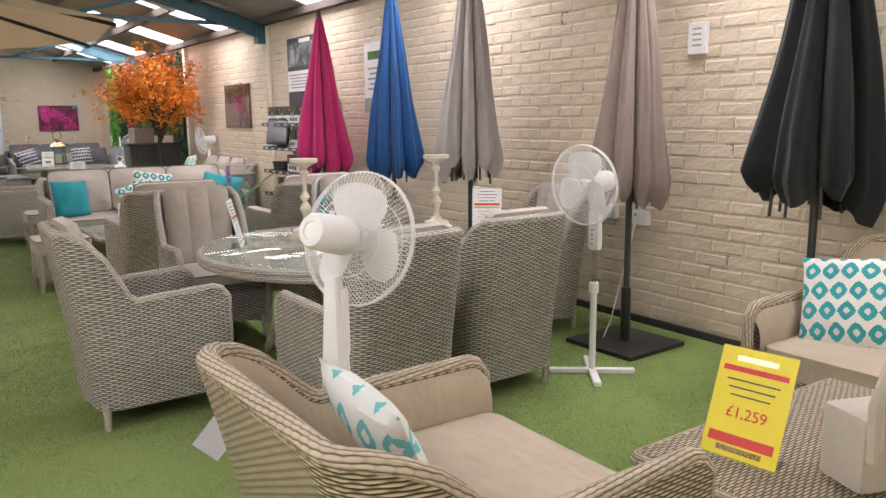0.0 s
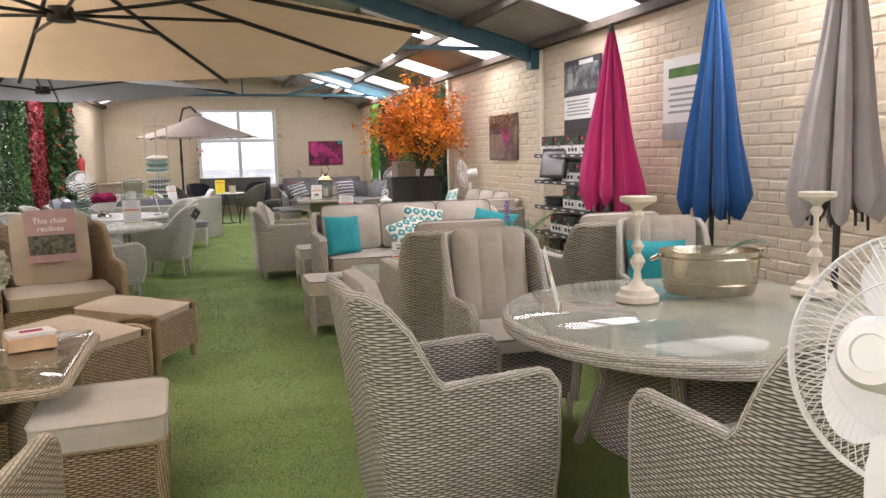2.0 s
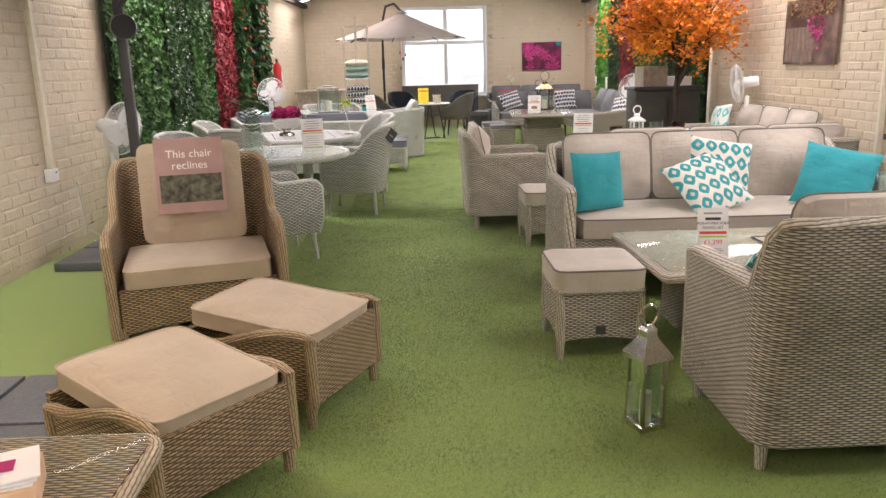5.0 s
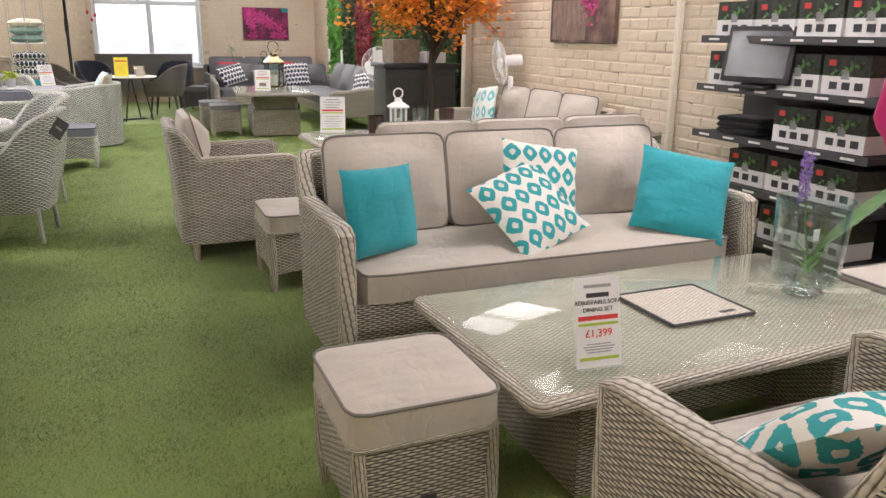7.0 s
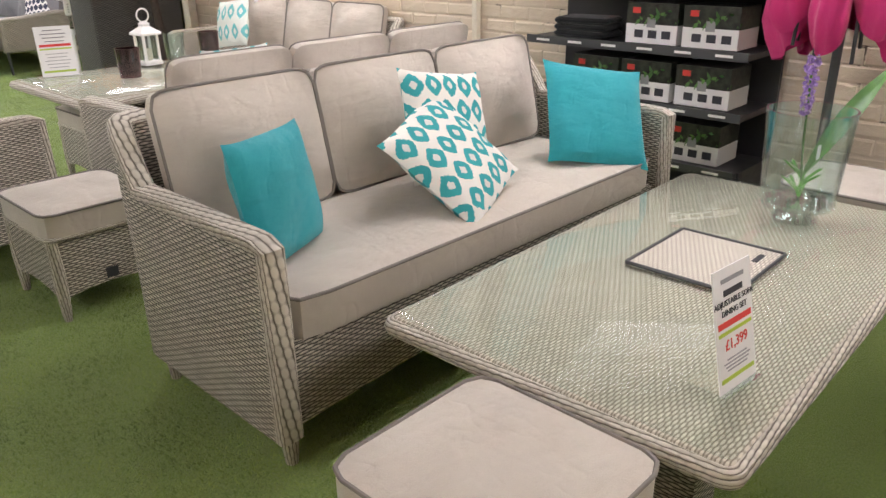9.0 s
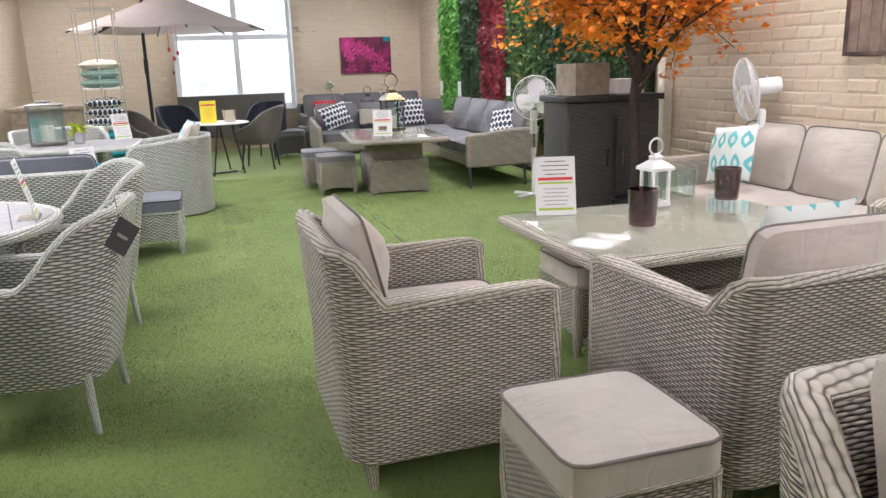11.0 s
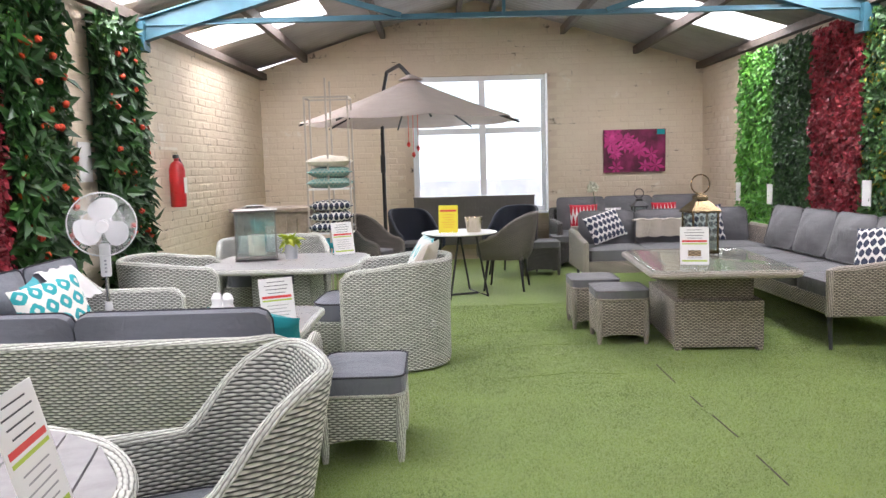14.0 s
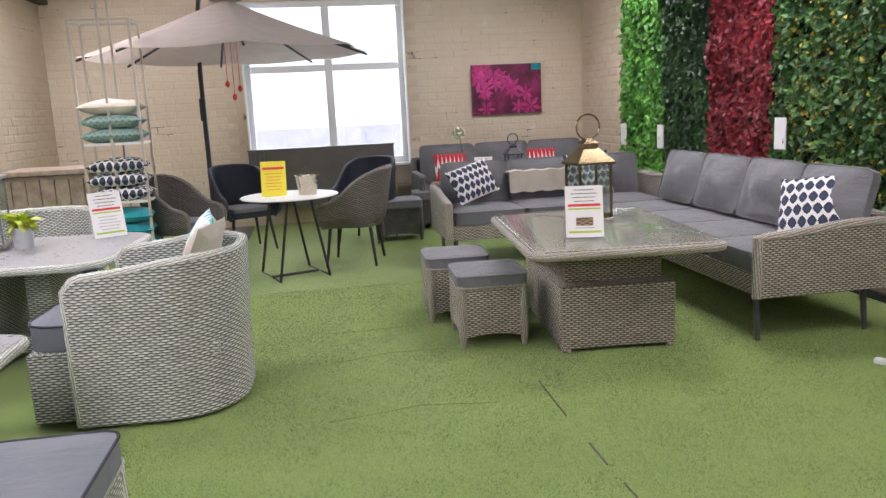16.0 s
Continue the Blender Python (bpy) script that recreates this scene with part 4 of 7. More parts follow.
# ---- honey coloured set under the cantilever parasol ----
glass_table("casual_table", pose(-2.45, 2.39, 0), "honey coloured woven casual table with glass top", 1.16, 1.05, 0.60, M_BROWN, M_STRAW_RIM, (0.62, 0.5), split=True, r=0.06)
stool(pose(-1.745, 2.05, 0, 0, 0, 2), "brown woven footstool with cream boxed cushion", 0.50, 0.57, 0.34, M_BROWN, M_BROWN_RIM, M_CREAM, M_CREAM, 0.10)
lounge("armchair", facing(-2.25, 0.92, 0.15, 1), "honey coloured woven armchair with cream cushion", "armchair", 0.80, 0.78, 1, M_STRAW, M_STRAW_RIM, M_CREAM, None, 0.60, 0.86, 0.4, 0.14, pad_t=0.06, seat=0.32, thick=0.055, nose=0.05, square=False)

# ---- the stone coloured sofa set ----
lounge("sofa", facing(0.76, 6.085, -0.01, -1), "grey woven three-seat sofa with stone cushions", "sofa", 2.01, 0.78, 3, M_SOFA, M_SOFA_RIM, M_STONE, M_STONE_PIPE)
glass_table("firepit_table", pose(0.86, 5.07, 0, 0, 0, 0.5), "grey woven dining table with glass top and fire pit lid", 1.74, 0.94, 0.485, M_SOFA, M_SOFA_RIM, (1.25, 0.62), hole=(0.02, 0.0, 0.37, 0.34))
stool(pose(-0.29, 4.935, 0), "grey woven footstool with stone boxed cushion", 0.44, 0.46, 0.36, M_SOFA, M_SOFA_RIM, M_STONE, M_STONE_PIPE, 0.10)
stool(pose(-0.09, 7.37, 0), "grey woven footstool with stone boxed cushion", 0.44, 0.48, 0.35, M_SOFA, M_SOFA_RIM, M_STONE, M_STONE_PIPE, 0.09)
stool(pose(2.05, 4.98, 0), "grey woven footstool with stone boxed cushion", 0.44, 0.46, 0.36, M_SOFA, M_SOFA_RIM, M_STONE, M_STONE_PIPE, 0.10)
stool(pose(0.74, 8.95, 0), "grey woven footstool with stone boxed cushion", 0.42, 0.42, 0.36, M_SOFA, M_SOFA_RIM, M_STONE, M_STONE_PIPE, 0.09)
for x in (0.42, 1.68):
    lounge("armchair", facing(x, 3.92, 0, 1), "grey woven armchair with stone cushions", "armchair", 0.82, 0.72, 1, M_SOFA, M_SOFA_RIM, M_STONE, M_STONE_PIPE, 0.68, 0.94, 0.51, group="stone armchairs")
lounge("armchair", facing(-0.345, 8.29, 1, 0.01), "grey woven armchair with one stone back cushion", "armchair", 0.74, 0.71, 1, M_SOFA, M_SOFA_RIM, M_STONE, M_STONE_PIPE, 0.66, 0.84, 0.42, group="stone armchairs", lean=0.08)
lounge("sofa", facing(1.42, 7.78, 0, 1), "grey woven sofa with stone cushions, backing on another", "sofa", 2.15, 0.82, 3, M_SOFA, M_SOFA_RIM, M_STONE, M_STONE_PIPE, 0.66, 0.78, 0.46, seat=0.33)
lounge("sofa", facing(2.50, 9.55, -1, 0), "grey woven sofa with stone cushions against the wall", "sofa", 2.0, 0.82, 3, M_SOFA, M_SOFA_RIM, M_STONE, M_STONE_PIPE, 0.66, 0.80, 0.46, seat=0.34)
glass_table("glass_table", pose(0.98, 8.68, 0), "grey woven table with glass top", 1.3, 1.02, 0.66, M_SOFA, M_SOFA_RIM, (0.7, 0.5), split=True)

# ---- whitewashed sets down the left ----
def round_light(x, y, R, planked):
    t = thing("round_table", pose(x, y, 0, 0, 0, 13), "round whitewashed woven table with grey plank top" if planked else "round whitewashed woven table with pale glass top", "table")
    part("rim", tube([(R * math.cos(a), R * math.sin(a), 0.715) for a in [2 * math.pi * k / 60 for k in range(60)]], 0.03, 8, True), M_WHITE_RIM, t, "braided edge")
    part("table_top", lathe([(0.0, 0.69), (R, 0.69), (R, 0.725), (0.0, 0.725)], 48), M_WOODDARK if planked else M_TABLEGREY, t, "", False)
    if planked:
        n = int(2 * R / 0.1)
        for k in range(n):
            xa, xb = -R + 2 * R * k / n + 0.003, -R + 2 * R * (k + 1) / n - 0.003
            bm = bmesh.new()
            ys = [math.sqrt(max(0.0004, (R - 0.012) ** 2 - q * q)) for q in (xa, xb)]
            lo = [bm.verts.new(p) for p in ((xa, -ys[0], 0.727), (xb, -ys[1], 0.727), (xb, ys[1], 0.727), (xa, ys[0], 0.727))]
            hi = [bm.verts.new((v.co.x, v.co.y, 0.74)) for v in lo]
            bm.faces.new(hi)
            for i in range(4):
                bm.faces.new((lo[i], lo[(i + 1) % 4], hi[(i + 1) % 4], hi[i]))
            part("plank", bm, M_WOODGREY, t, "", False)
    else:
        g = part("glass_top", lathe([(0.0, 0.729), (R, 0.729), (R, 0.735), (0.0, 0.735)], 60), M_GLASS, t, "clear glass sheet", False)
        g.visible_shadow = False
    for k in range(4):
        a = math.pi / 4 + k * math.pi / 2
        part("leg", tube([(0.42 * R * 1.25 * math.cos(a), 0.42 * R * 1.25 * math.sin(a), 0), (0.5 * R * math.cos(a), 0.5 * R * math.sin(a), 0.70)], [0.02, 0.028], 10), M_WHITE_RIM, t)


round_light(-2.38, 8.05, 0.56, False)
round_light(-2.46, 9.75, 0.63, True)
L_LIGHT = "whitewashed woven tub dining chair with slate seat pad"
for x, y, fx, fy in ((-2.33, 7.12, 1, 0.5), (-1.82, 9.02, -1, 0.12), (-1.87, 10.3, -1, -0.4), (-3.15, 8.3, 1, -0.3), (-3.25, 9.9, 1, 0), (-2.85, 8.95, 0.4, 1)):
    light_chair(facing(x, y, fx, fy), L_LIGHT, "whitewashed dining chairs")

lounge("sofa", facing(-2.62, 11.70, 0, 1), "whitewashed woven sofa with slate back cushions", "sofa", 1.72, 0.84, 2, M_WHITE, M_WHITE_RIM, M_SLATE, M_SLATE_PIPE, 0.60, 0.76, 0.43, 0.16, z0=0.10, seat=0.32, thick=0.05, nose=0.05, rise=0.08, square=False)
lounge("sofa", facing(-3.38, 12.95, 1, 0), "whitewashed woven sofa with slate cushions by the wall", "sofa", 1.5, 0.80, 2, M_WHITE, M_WHITE_RIM, M_SLATE, M_SLATE_PIPE, 0.60, 0.76, 0.43, 0.16, z0=0.10, seat=0.32, thick=0.05, nose=0.05, rise=0.08, square=False)
stool(pose(-1.52, 12.10, 0), "whitewashed woven footstool with slate boxed cushion", 0.41, 0.50, 0.34, M_WHITE, M_WHITE_RIM, M_SLATE, M_SLATE_PIPE, 0.085)
glass_table("low_table", pose(-2.45, 12.93, 0, 0, 0, -2), "whitewashed low table with grey top", 1.05, 0.95, 0.53, M_WHITE, M_WHITE_RIM, (0.5, 0.4), r=0.12, top_mat=M_TABLEGREY, glass_on=False)
glass_table("dining_table", pose(-2.42, 14.78, 0, 0, 0, -4), "whitewashed woven table with grey top and rounded corners", 1.28, 1.10, 0.68, M_WHITE, M_WHITE_RIM, (0.5, 0.5), r=0.2, top_mat=M_TABLEGREY, glass_on=False)


def tub_seat(m, label, W=0.80, D=0.70, h=0.755, ext=0.0):
    t = thing("tub_armchair", m, label, "armchair", "whitewashed tub seats")
    shell(t, W, D, h, h + 0.01, 0.32, 0.02, M_WHITE, M_WHITE_RIM, lean=0.06, rise=0.2, arm_slope=0.05, thick=0.05)
    skirt(t, W - 0.06, 0.02, 0.36, -D / 2 + 0.04, M_WHITE, 0.0)
    seat_deck(t, W - 0.1, D - 0.12, 0.36, M_WHITE)
    if ext:
        bm = box(W - 0.10, ext, 0.34, (0, -D / 2 - ext / 2 + 0.03, 0.19), 0.012)
        box_uv(bm)
        part("seat_front", bm, M_WHITE, t, "", False)
    pad("seat_cushion", t, W - 0.13, D - 0.12 + ext, 0.12, pose(0, -0.05 - ext / 2, 0.363), M_SLATE, M_SLATE_PIPE, 0.02, 3, "", 0, 0.12)
    return t


tub_seat(facing(-1.42, 13.88, -1, 0.06), "whitewashed woven tub seat with slate cushion", ext=0.26)
tub_seat(facing(-3.25, 14.30, 1, 0.25), "whitewashed woven tub seat with slate cushion")
tub_seat(facing(-2.75, 15.72, 0.25, -1), "whitewashed woven tub seat with slate cushion", 1.0)

# ---- the slate corner group ----
def corner_sofa():
    t = thing("corner_sofa", pose(0, 0, 0), "woven corner sofa with dark grey cushions on slim black legs", "sofa")
    x0, x1, xb, y0, y1 = 0.46, 1.80, 2.54, 13.74, 17.16
    for n, (ax, bx, ay, by) in (("side_base", (x1, xb, y0 + 0.03, y1)), ("rear_base", (x0 + 0.03, x1, y1 - 0.80, y1))):
        part(n, box(bx - ax, by - ay, 0.13, ((ax + bx) / 2, (ay + by) / 2, 0.305), 0.012), M_CORNER, t)

    def panel(name, a, b, h0, h1, lean):
        a, b = Vector((*a, 0)), Vector((*b, 0))
        d = (b - a)
        nrm = Vector((-d.y, d.x, 0)).normalized()
        n = 16

        def fn(off):
            def f(i, j):
                k = i / (n - 1)
                hh = h0 + (h1 - h0) * smooth01(k * 1.6 - 0.2)
                z = 0.26 + (hh - 0.26) * j / 6
                p = a + d * k + nrm * (off + lean * (z - 0.26))
                return (p.x, p.y, z), (d.length * k, z)
            return f
        bm = sheet(n, 7, fn(0.03))
        sheet(n, 7, fn(-0.03), bm)
        part(name, bm, M_CORNER, t)
        line = []
        for i in range(n):
            p, _ = fn(0.0)(i, 6)
            line.append(p)
        lo = fn(0.0)(0, 0)[0]
        part("rim", tube([lo] + line, 0.034, 8), M_CORNER_RIM, t)
    panel("arm", (x1 - 0.05, y0), (xb + 0.02, y0), 0.60, 0.64, 0.0)
    panel("back", (xb, y0), (xb, y1), 0.66, 0.66, -0.12)
    panel("back", (xb, y1), (x0, y1), 0.66, 0.66, -0.12)
    panel("arm", (x0, y1 - 0.85), (x0, y1), 0.58, 0.64, 0.0)
    n = 4
    ln = (y1 - 0.80 - y0 - 0.05) / n
    for k in range(n):
        y = y0 + 0.05 + ln * (k + 0.5)
        pad("seat_cushion", t, xb - x1 - 0.08, ln - 0.01, 0.11, pose((x1 + xb) / 2 - 0.03, y, 0.372), M_ASH, M_ASH, 0.02, k)
        pad("back_cushion", t, ln - 0.012, 0.43, 0.05, pose(xb - 0.05, y, 0.49, 0, 0, -90) @ pose(0, 0, 0, 74, 0, 0) @ pose(0, 0.215, 0.06), M_ASH, M_ASH, 0.08, k + 3)
    m = 3
    ln = (xb - x0 - 0.1) / m
    for k in range(m):
        x = x0 + 0.06 + ln * (k + 0.5)
        pad("seat_cushion", t, ln - 0.01, 0.72, 0.11, pose(x, y1 - 0.42, 0.372), M_ASH, M_ASH, 0.02, k)
        pad("back_cushion", t, ln - 0.012, 0.40, 0.05, pose(x, y1 - 0.06, 0.46) @ pose(0, 0, 0, 76, 0, 0) @ pose(0, 0.20, 0.06), M_ASH, M_ASH, 0.08, k + 9)
    for x, y in ((x1 - 0.02, y0 + 0.06), (xb - 0.08, y0 + 0.06), (xb - 0.08, y1 - 0.1), (x0 + 0.06, y1 - 0.1), (x0 + 0.06, y1 - 0.78), (x1 + 0.02, y1 - 0.82)):
        part("leg", tube([(x + 0.0, y - 0.03, 0), (x, y, 0.26)], [0.014, 0.02], 8), M_CHAR, t, "black metal leg")


corner_sofa()
glass_table("rising_table", pose(1.02, 14.36, 0, 0, 0, -5), "woven rising dining table with glass top", 1.04, 1.46, 0.64, M_CORNER, M_CORNER_RIM, (0.66, 1.02), split=True, r=0.07)
for x, y in ((0.33, 14.33), (0.24, 14.92)):
    stool(pose(x, y, 0, 0, 0, -3), "woven cube stool with dark grey pad", 0.40, 0.42, 0.36, M_CORNER, M_CORNER_RIM, M_ASH, M_ASH, 0.06, 0.05)
for x, y in ((0.23, 18.2), (0.72, 18.85)):
    stool(pose(x, y, 0), "charcoal woven cube stool with dark pad", 0.46, 0.44, 0.36, M_DARKW, M_DARKW_RIM, M_ASH, M_ASH, 0.06, 0.05)
lounge("sofa", facing(1.75, 19.25, 0, -1), "dark grey lounge sofa by the window wall", "sofa", 2.3, 0.85, 3, M_DARKW, M_DARKW_RIM, M_ASH, M_ASH, 0.60, 0.75, 0.48, 0.06, seat=0.32)
glass_table("pale_table", pose(1.5, 18.35, 0), "low pale grey table", 0.95, 0.7, 0.55, M_CORNER, M_CORNER_RIM, (0.5, 0.4), top_mat=M_TABLEGREY, glass_on=False)


def bucket_chair(m, wv, rim, label):
    t = thing("bucket_chair", m, label, "chair", "bucket chairs round the bistro table")
    W, D = 0.58, 0.56
    shell(t, W, D, 0.60, 0.86, 0.24, 0.36, wv, rim, lean=0.18, rise=0.22, slim=0.18, thick=0.04, seat=0.44, arm_slope=0.02, arch=0.02)
    seat_deck(t, W - 0.12, D - 0.12, 0.42, wv)
    pad("seat_cushion", t, W - 0.13, D - 0.13, 0.04, pose(0, -0.02, 0.423), M_ASH, None, 0.015, 3, "", 0, 0.12)
    legs(t, [(sx * 0.19, sy * 0.18) for sx in (-1, 1) for sy in (-1, 1)], 0.40, 0.012, 0.018, M_BLACK, 0.05)
    return t


M_NAVYW, M_NAVYW_RIM = weave("navy_weave", (0.045, 0.055, 0.085), (0.015, 0.018, 0.03)), braid("navy_braid", (0.05, 0.06, 0.09), (0.02, 0.02, 0.03))
M_TAUPEW, M_TAUPEW_RIM = weave("taupe_weave", (0.30, 0.27, 0.24), (0.12, 0.11, 0.10)), braid("taupe_braid", (0.32, 0.29, 0.26), (0.13, 0.12, 0.11))
bucket_chair(facing(-0.32, 17.05, -1, 0.25), M_TAUPEW, M_TAUPEW_RIM, "taupe woven bucket chair on black legs")
bucket_chair(facing(-1.92, 17.35, 1, -0.5), M_TAUPEW, M_TAUPEW_RIM, "taupe woven bucket chair on black legs")
bucket_chair(facing(-1.42, 18.2, 0.5, -1), M_NAVYW, M_NAVYW_RIM, "navy woven bucket chair on black legs")
bucket_chair(facing(-0.12, 18.25, -0.6, -1), M_NAVYW, M_NAVYW_RIM, "navy woven bucket chair on black legs")


def bistro():
    t = thing("bistro_table", pose(-0.88, 16.62, 0), "round white bistro table on bent black tube legs", "table")
    part("table_top", lathe([(0, 0.70), (0.41, 0.70), (0.42, 0.708), (0.41, 0.716), (0, 0.716)], 40), M_CARD, t, "thin white round top")
    for a in (0.35, 0.35 + math.pi):
        c, s = math.cos(a), math.sin(a)
        pts = [(-0.24 * s + 0.10 * c, 0.24 * c + 0.10 * s, 0.70), (-0.26 * s + 0.22 * c, 0.26 * c + 0.22 * s, 0.02), (0.26 * s + 0.22 * c, -0.26 * c + 0.22 * s, 0.02), (0.24 * s + 0.10 * c, -0.24 * c + 0.10 * s, 0.70)]
        part("leg_frame", tube(pts, 0.012, 8), M_BLACK, t)
    part("cross_bar", tube([(-0.2, -0.07, 0.02), (0.2, 0.07, 0.02)], 0.012, 8), M_BLACK, t)


bistro()

# ---- parasols ----
def closed_parasol(x, y, top, low, R, cloth, label, base_mat=M_CHAR, seed=1, square=True):
    t = thing("closed_parasol", pose(x, y, 0, 0, 0, seed * 23), label, "parasol", "closed parasols")
    rr = random.Random(seed)
    n, rows = 128, 26
    folds = 8
    wob = [rr.uniform(-0.12, 0.12) for _ in range(folds)]
    dips = [rr.uniform(-0.10, 0.08) for _ in range(folds)]

    def fn(i, j):
        a = 2 * math.pi * i / n
        q = a / (2 * math.pi) * folds
        f = int(q) % folds
        k = q - int(q)
        w = abs(math.sin(math.pi * k)) ** 0.6
        v = j / (rows - 1)
        prof = 0.10 + 0.90 * v ** 0.95
        z = top - (top - low) * v + v ** 8 * (0.16 * (1 - w) + dips[f])
        crimp = 0.07 * math.sin(6 * math.pi * k + f + 2.5 * v) * v
        r = R * prof * (0.42 + 0.54 * w * (1 + wob[f]) + crimp) * (1 + 0.05 * math.sin(9 * v + f))
        r *= 1 - 0.24 * smooth01((v - 0.93) / 0.07)
        aa = a + 0.25 * v * math.sin(a * 2 + seed) * 0.4
        return (r * math.cos(aa), r * math.sin(aa), z), (a * R, z)
    bm = sheet(n, rows, fn, None, True)
    ob = part("canopy", bm, cloth, t, "folded canopy")
    ob.data.set_sharp_from_angle(angle=radians(70))
    part("finial", lathe([(0.0, top + 0.10), (0.018, top + 0.09), (0.026, top + 0.03), (0.032, top - 0.03), (0.0, top - 0.03)], 14), base_mat, t)
    part("pole", cyl(0.021, 0.021, top - 0.06, (0, 0, 0.03), 14), M_CHAR, t, "dark metal pole")
    for k in range(folds):
        a = 2 * math.pi * k / folds + 0.2
        part("rib_tip", tube([(0.5 * R * math.cos(a), 0.5 * R * math.sin(a), low + 0.25), (0.55 * R * math.cos(a), 0.55 * R * math.sin(a), low - 0.03 + rr.uniform(-0.03, 0.03))], 0.009, 6), base_mat, t)
    if square:
        part("base_plate", box(0.55, 0.55, 0.03, (0, 0, 0.015), 0.006), M_BLACK, t, "flat black steel base")
    else:
        part("base_plate", lathe([(0, 0.05), (0.1, 0.05), (0.24, 0.02), (0.25, 0.0), (0, 0)], 30), M_BLACK, t, "round black base")
    part("sleeve", cyl(0.032, 0.032, 0.36, (0, 0, 0.03), 14), M_BLACK, t)


closed_parasol(2.56, 5.30, 2.62, 0.93, 0.36, M_PINK, "closed magenta parasol in a stand by the wall", seed=1, square=False)
closed_parasol(2.45, 3.56, 2.70, 0.97, 0.31, M_BLUE, "closed royal blue parasol in a stand by the wall", seed=2, square=False)
closed_parasol(2.42, 2.30, 2.86, 1.03, 0.31, M_SILVER, "closed silver grey parasol in a stand by the wall", seed=3)
closed_parasol(2.48, 0.66, 2.80, 0.98, 0.30, M_TAUPE, "closed taupe parasol on a flat black base", seed=4)
closed_parasol(2.62, -0.50, 2.84, 1.02, 0.40, M_BLACKCANVAS, "closed black parasol in a stand by the wall", seed=5, square=False)


def open_canopy(t, c, R, z_hub, z_edge, cloth, sides, turn, rib_mat, valance=0.0):
    n = sides * 6
    rows = 8

    def fn(i, j):
        a = 2 * math.pi * i / n + turn
        k = (i % 6) / 6
        edge = math.cos(math.pi / sides) / math.cos((k - 0.5) * 2 * math.pi / sides)
        v = j / (rows - 1)
        sag = 0.035 * math.sin(math.pi * k) * v + 0.03 * math.sin(math.pi * v)
        r = R * v * edge
        return (c[0] + r * math.cos(a), c[1] + r * math.sin(a), z_hub + (z_edge - z_hub) * v - sag * 0.7), (a * 2, v * R)
    part("canopy", sheet(n, rows, fn, None, True), cloth, t, "stretched canvas canopy")
    for k in range(sides):
        a = 2 * math.pi * k / sides + turn
        e = (c[0] + R * math.cos(a), c[1] + R * math.sin(a), z_edge - 0.03)
        part("rib", tube([(c[0], c[1], z_hub - 0.07), e], 0.013, 6), rib_mat, t)
        mid = (c[0] + 0.5 * R * math.cos(a), c[1] + 0.5 * R * math.sin(a), (z_hub + z_edge) / 2 - 0.055)
        part("strut", tube([(c[0], c[1], z_hub - 0.34), mid], 0.010, 6), rib_mat, t)
    part("hub", lathe([(0, z_hub - 0.30), (0.06, z_hub - 0.30), (0.07, z_hub - 0.37), (0, z_hub - 0.38)], 16, None, (c[0], c[1], 0)), rib_mat, t)
    part("crown", lathe([(0, z_hub + 0.05), (0.04, z_hub + 0.04), (0.16, z_hub - 0.02), (0.0, z_hub - 0.04)], 20, None, (c[0], c[1], 0)), cloth, t)


def cantilever(px, py, c, R, zh, ze, cloth, sides, turn, label, zp=2.3):
    t = thing("cantilever_parasol", pose(0, 0, 0), label, "parasol", "cantilever parasols")
    open_canopy(t, c, R, zh, ze, cloth, sides, turn, M_BLACK)
    part("mast", box(0.075, 0.055, zp, (px, py, zp / 2), 0.01), M_CHAR, t, "dark metal mast")
    part("crank_box", lathe([(0, -0.04), (0.09, -0.04), (0.10, 0), (0.09, 0.04), (0, 0.04)], 24), M_BLACK, t).matrix_basis = pose(px + 0.02, py, 1.82, 90, 0, 20)
    part("arm", tube([(px, py, 1.95), ((px + c[0]) / 2, (py + c[1]) / 2, (1.95 + zh) / 2 + 0.16), (c[0], c[1], zh + 0.08)], 0.026, 8), M_CHAR, t)
    for dx, dy in ((0.27, 0.27), (-0.27, 0.27), (0.27, -0.27), (-0.27, -0.27)):
        part("base_slab", box(0.52, 0.52, 0.07, (px + dx, py + dy, 0.036), 0.012), M_SLAB, t, "grey paving slab weight")


M_SLAB = plain("dark_granite", (0.10, 0.105, 0.115), 0.5, 0, 0.25, 60, 0.2, 90)
cantilever(-3.10, 4.08, (-1.92, 2.92), 1.85, 2.56, 2.08, M_CANVAS, 8, radians(18), "large open sand coloured cantilever parasol")
cantilever(-3.45, 7.35, (-2.75, 6.95), 1.84, 2.52, 2.20, M_GREYCANVAS, 4, radians(4.7), "large open grey square cantilever parasol")


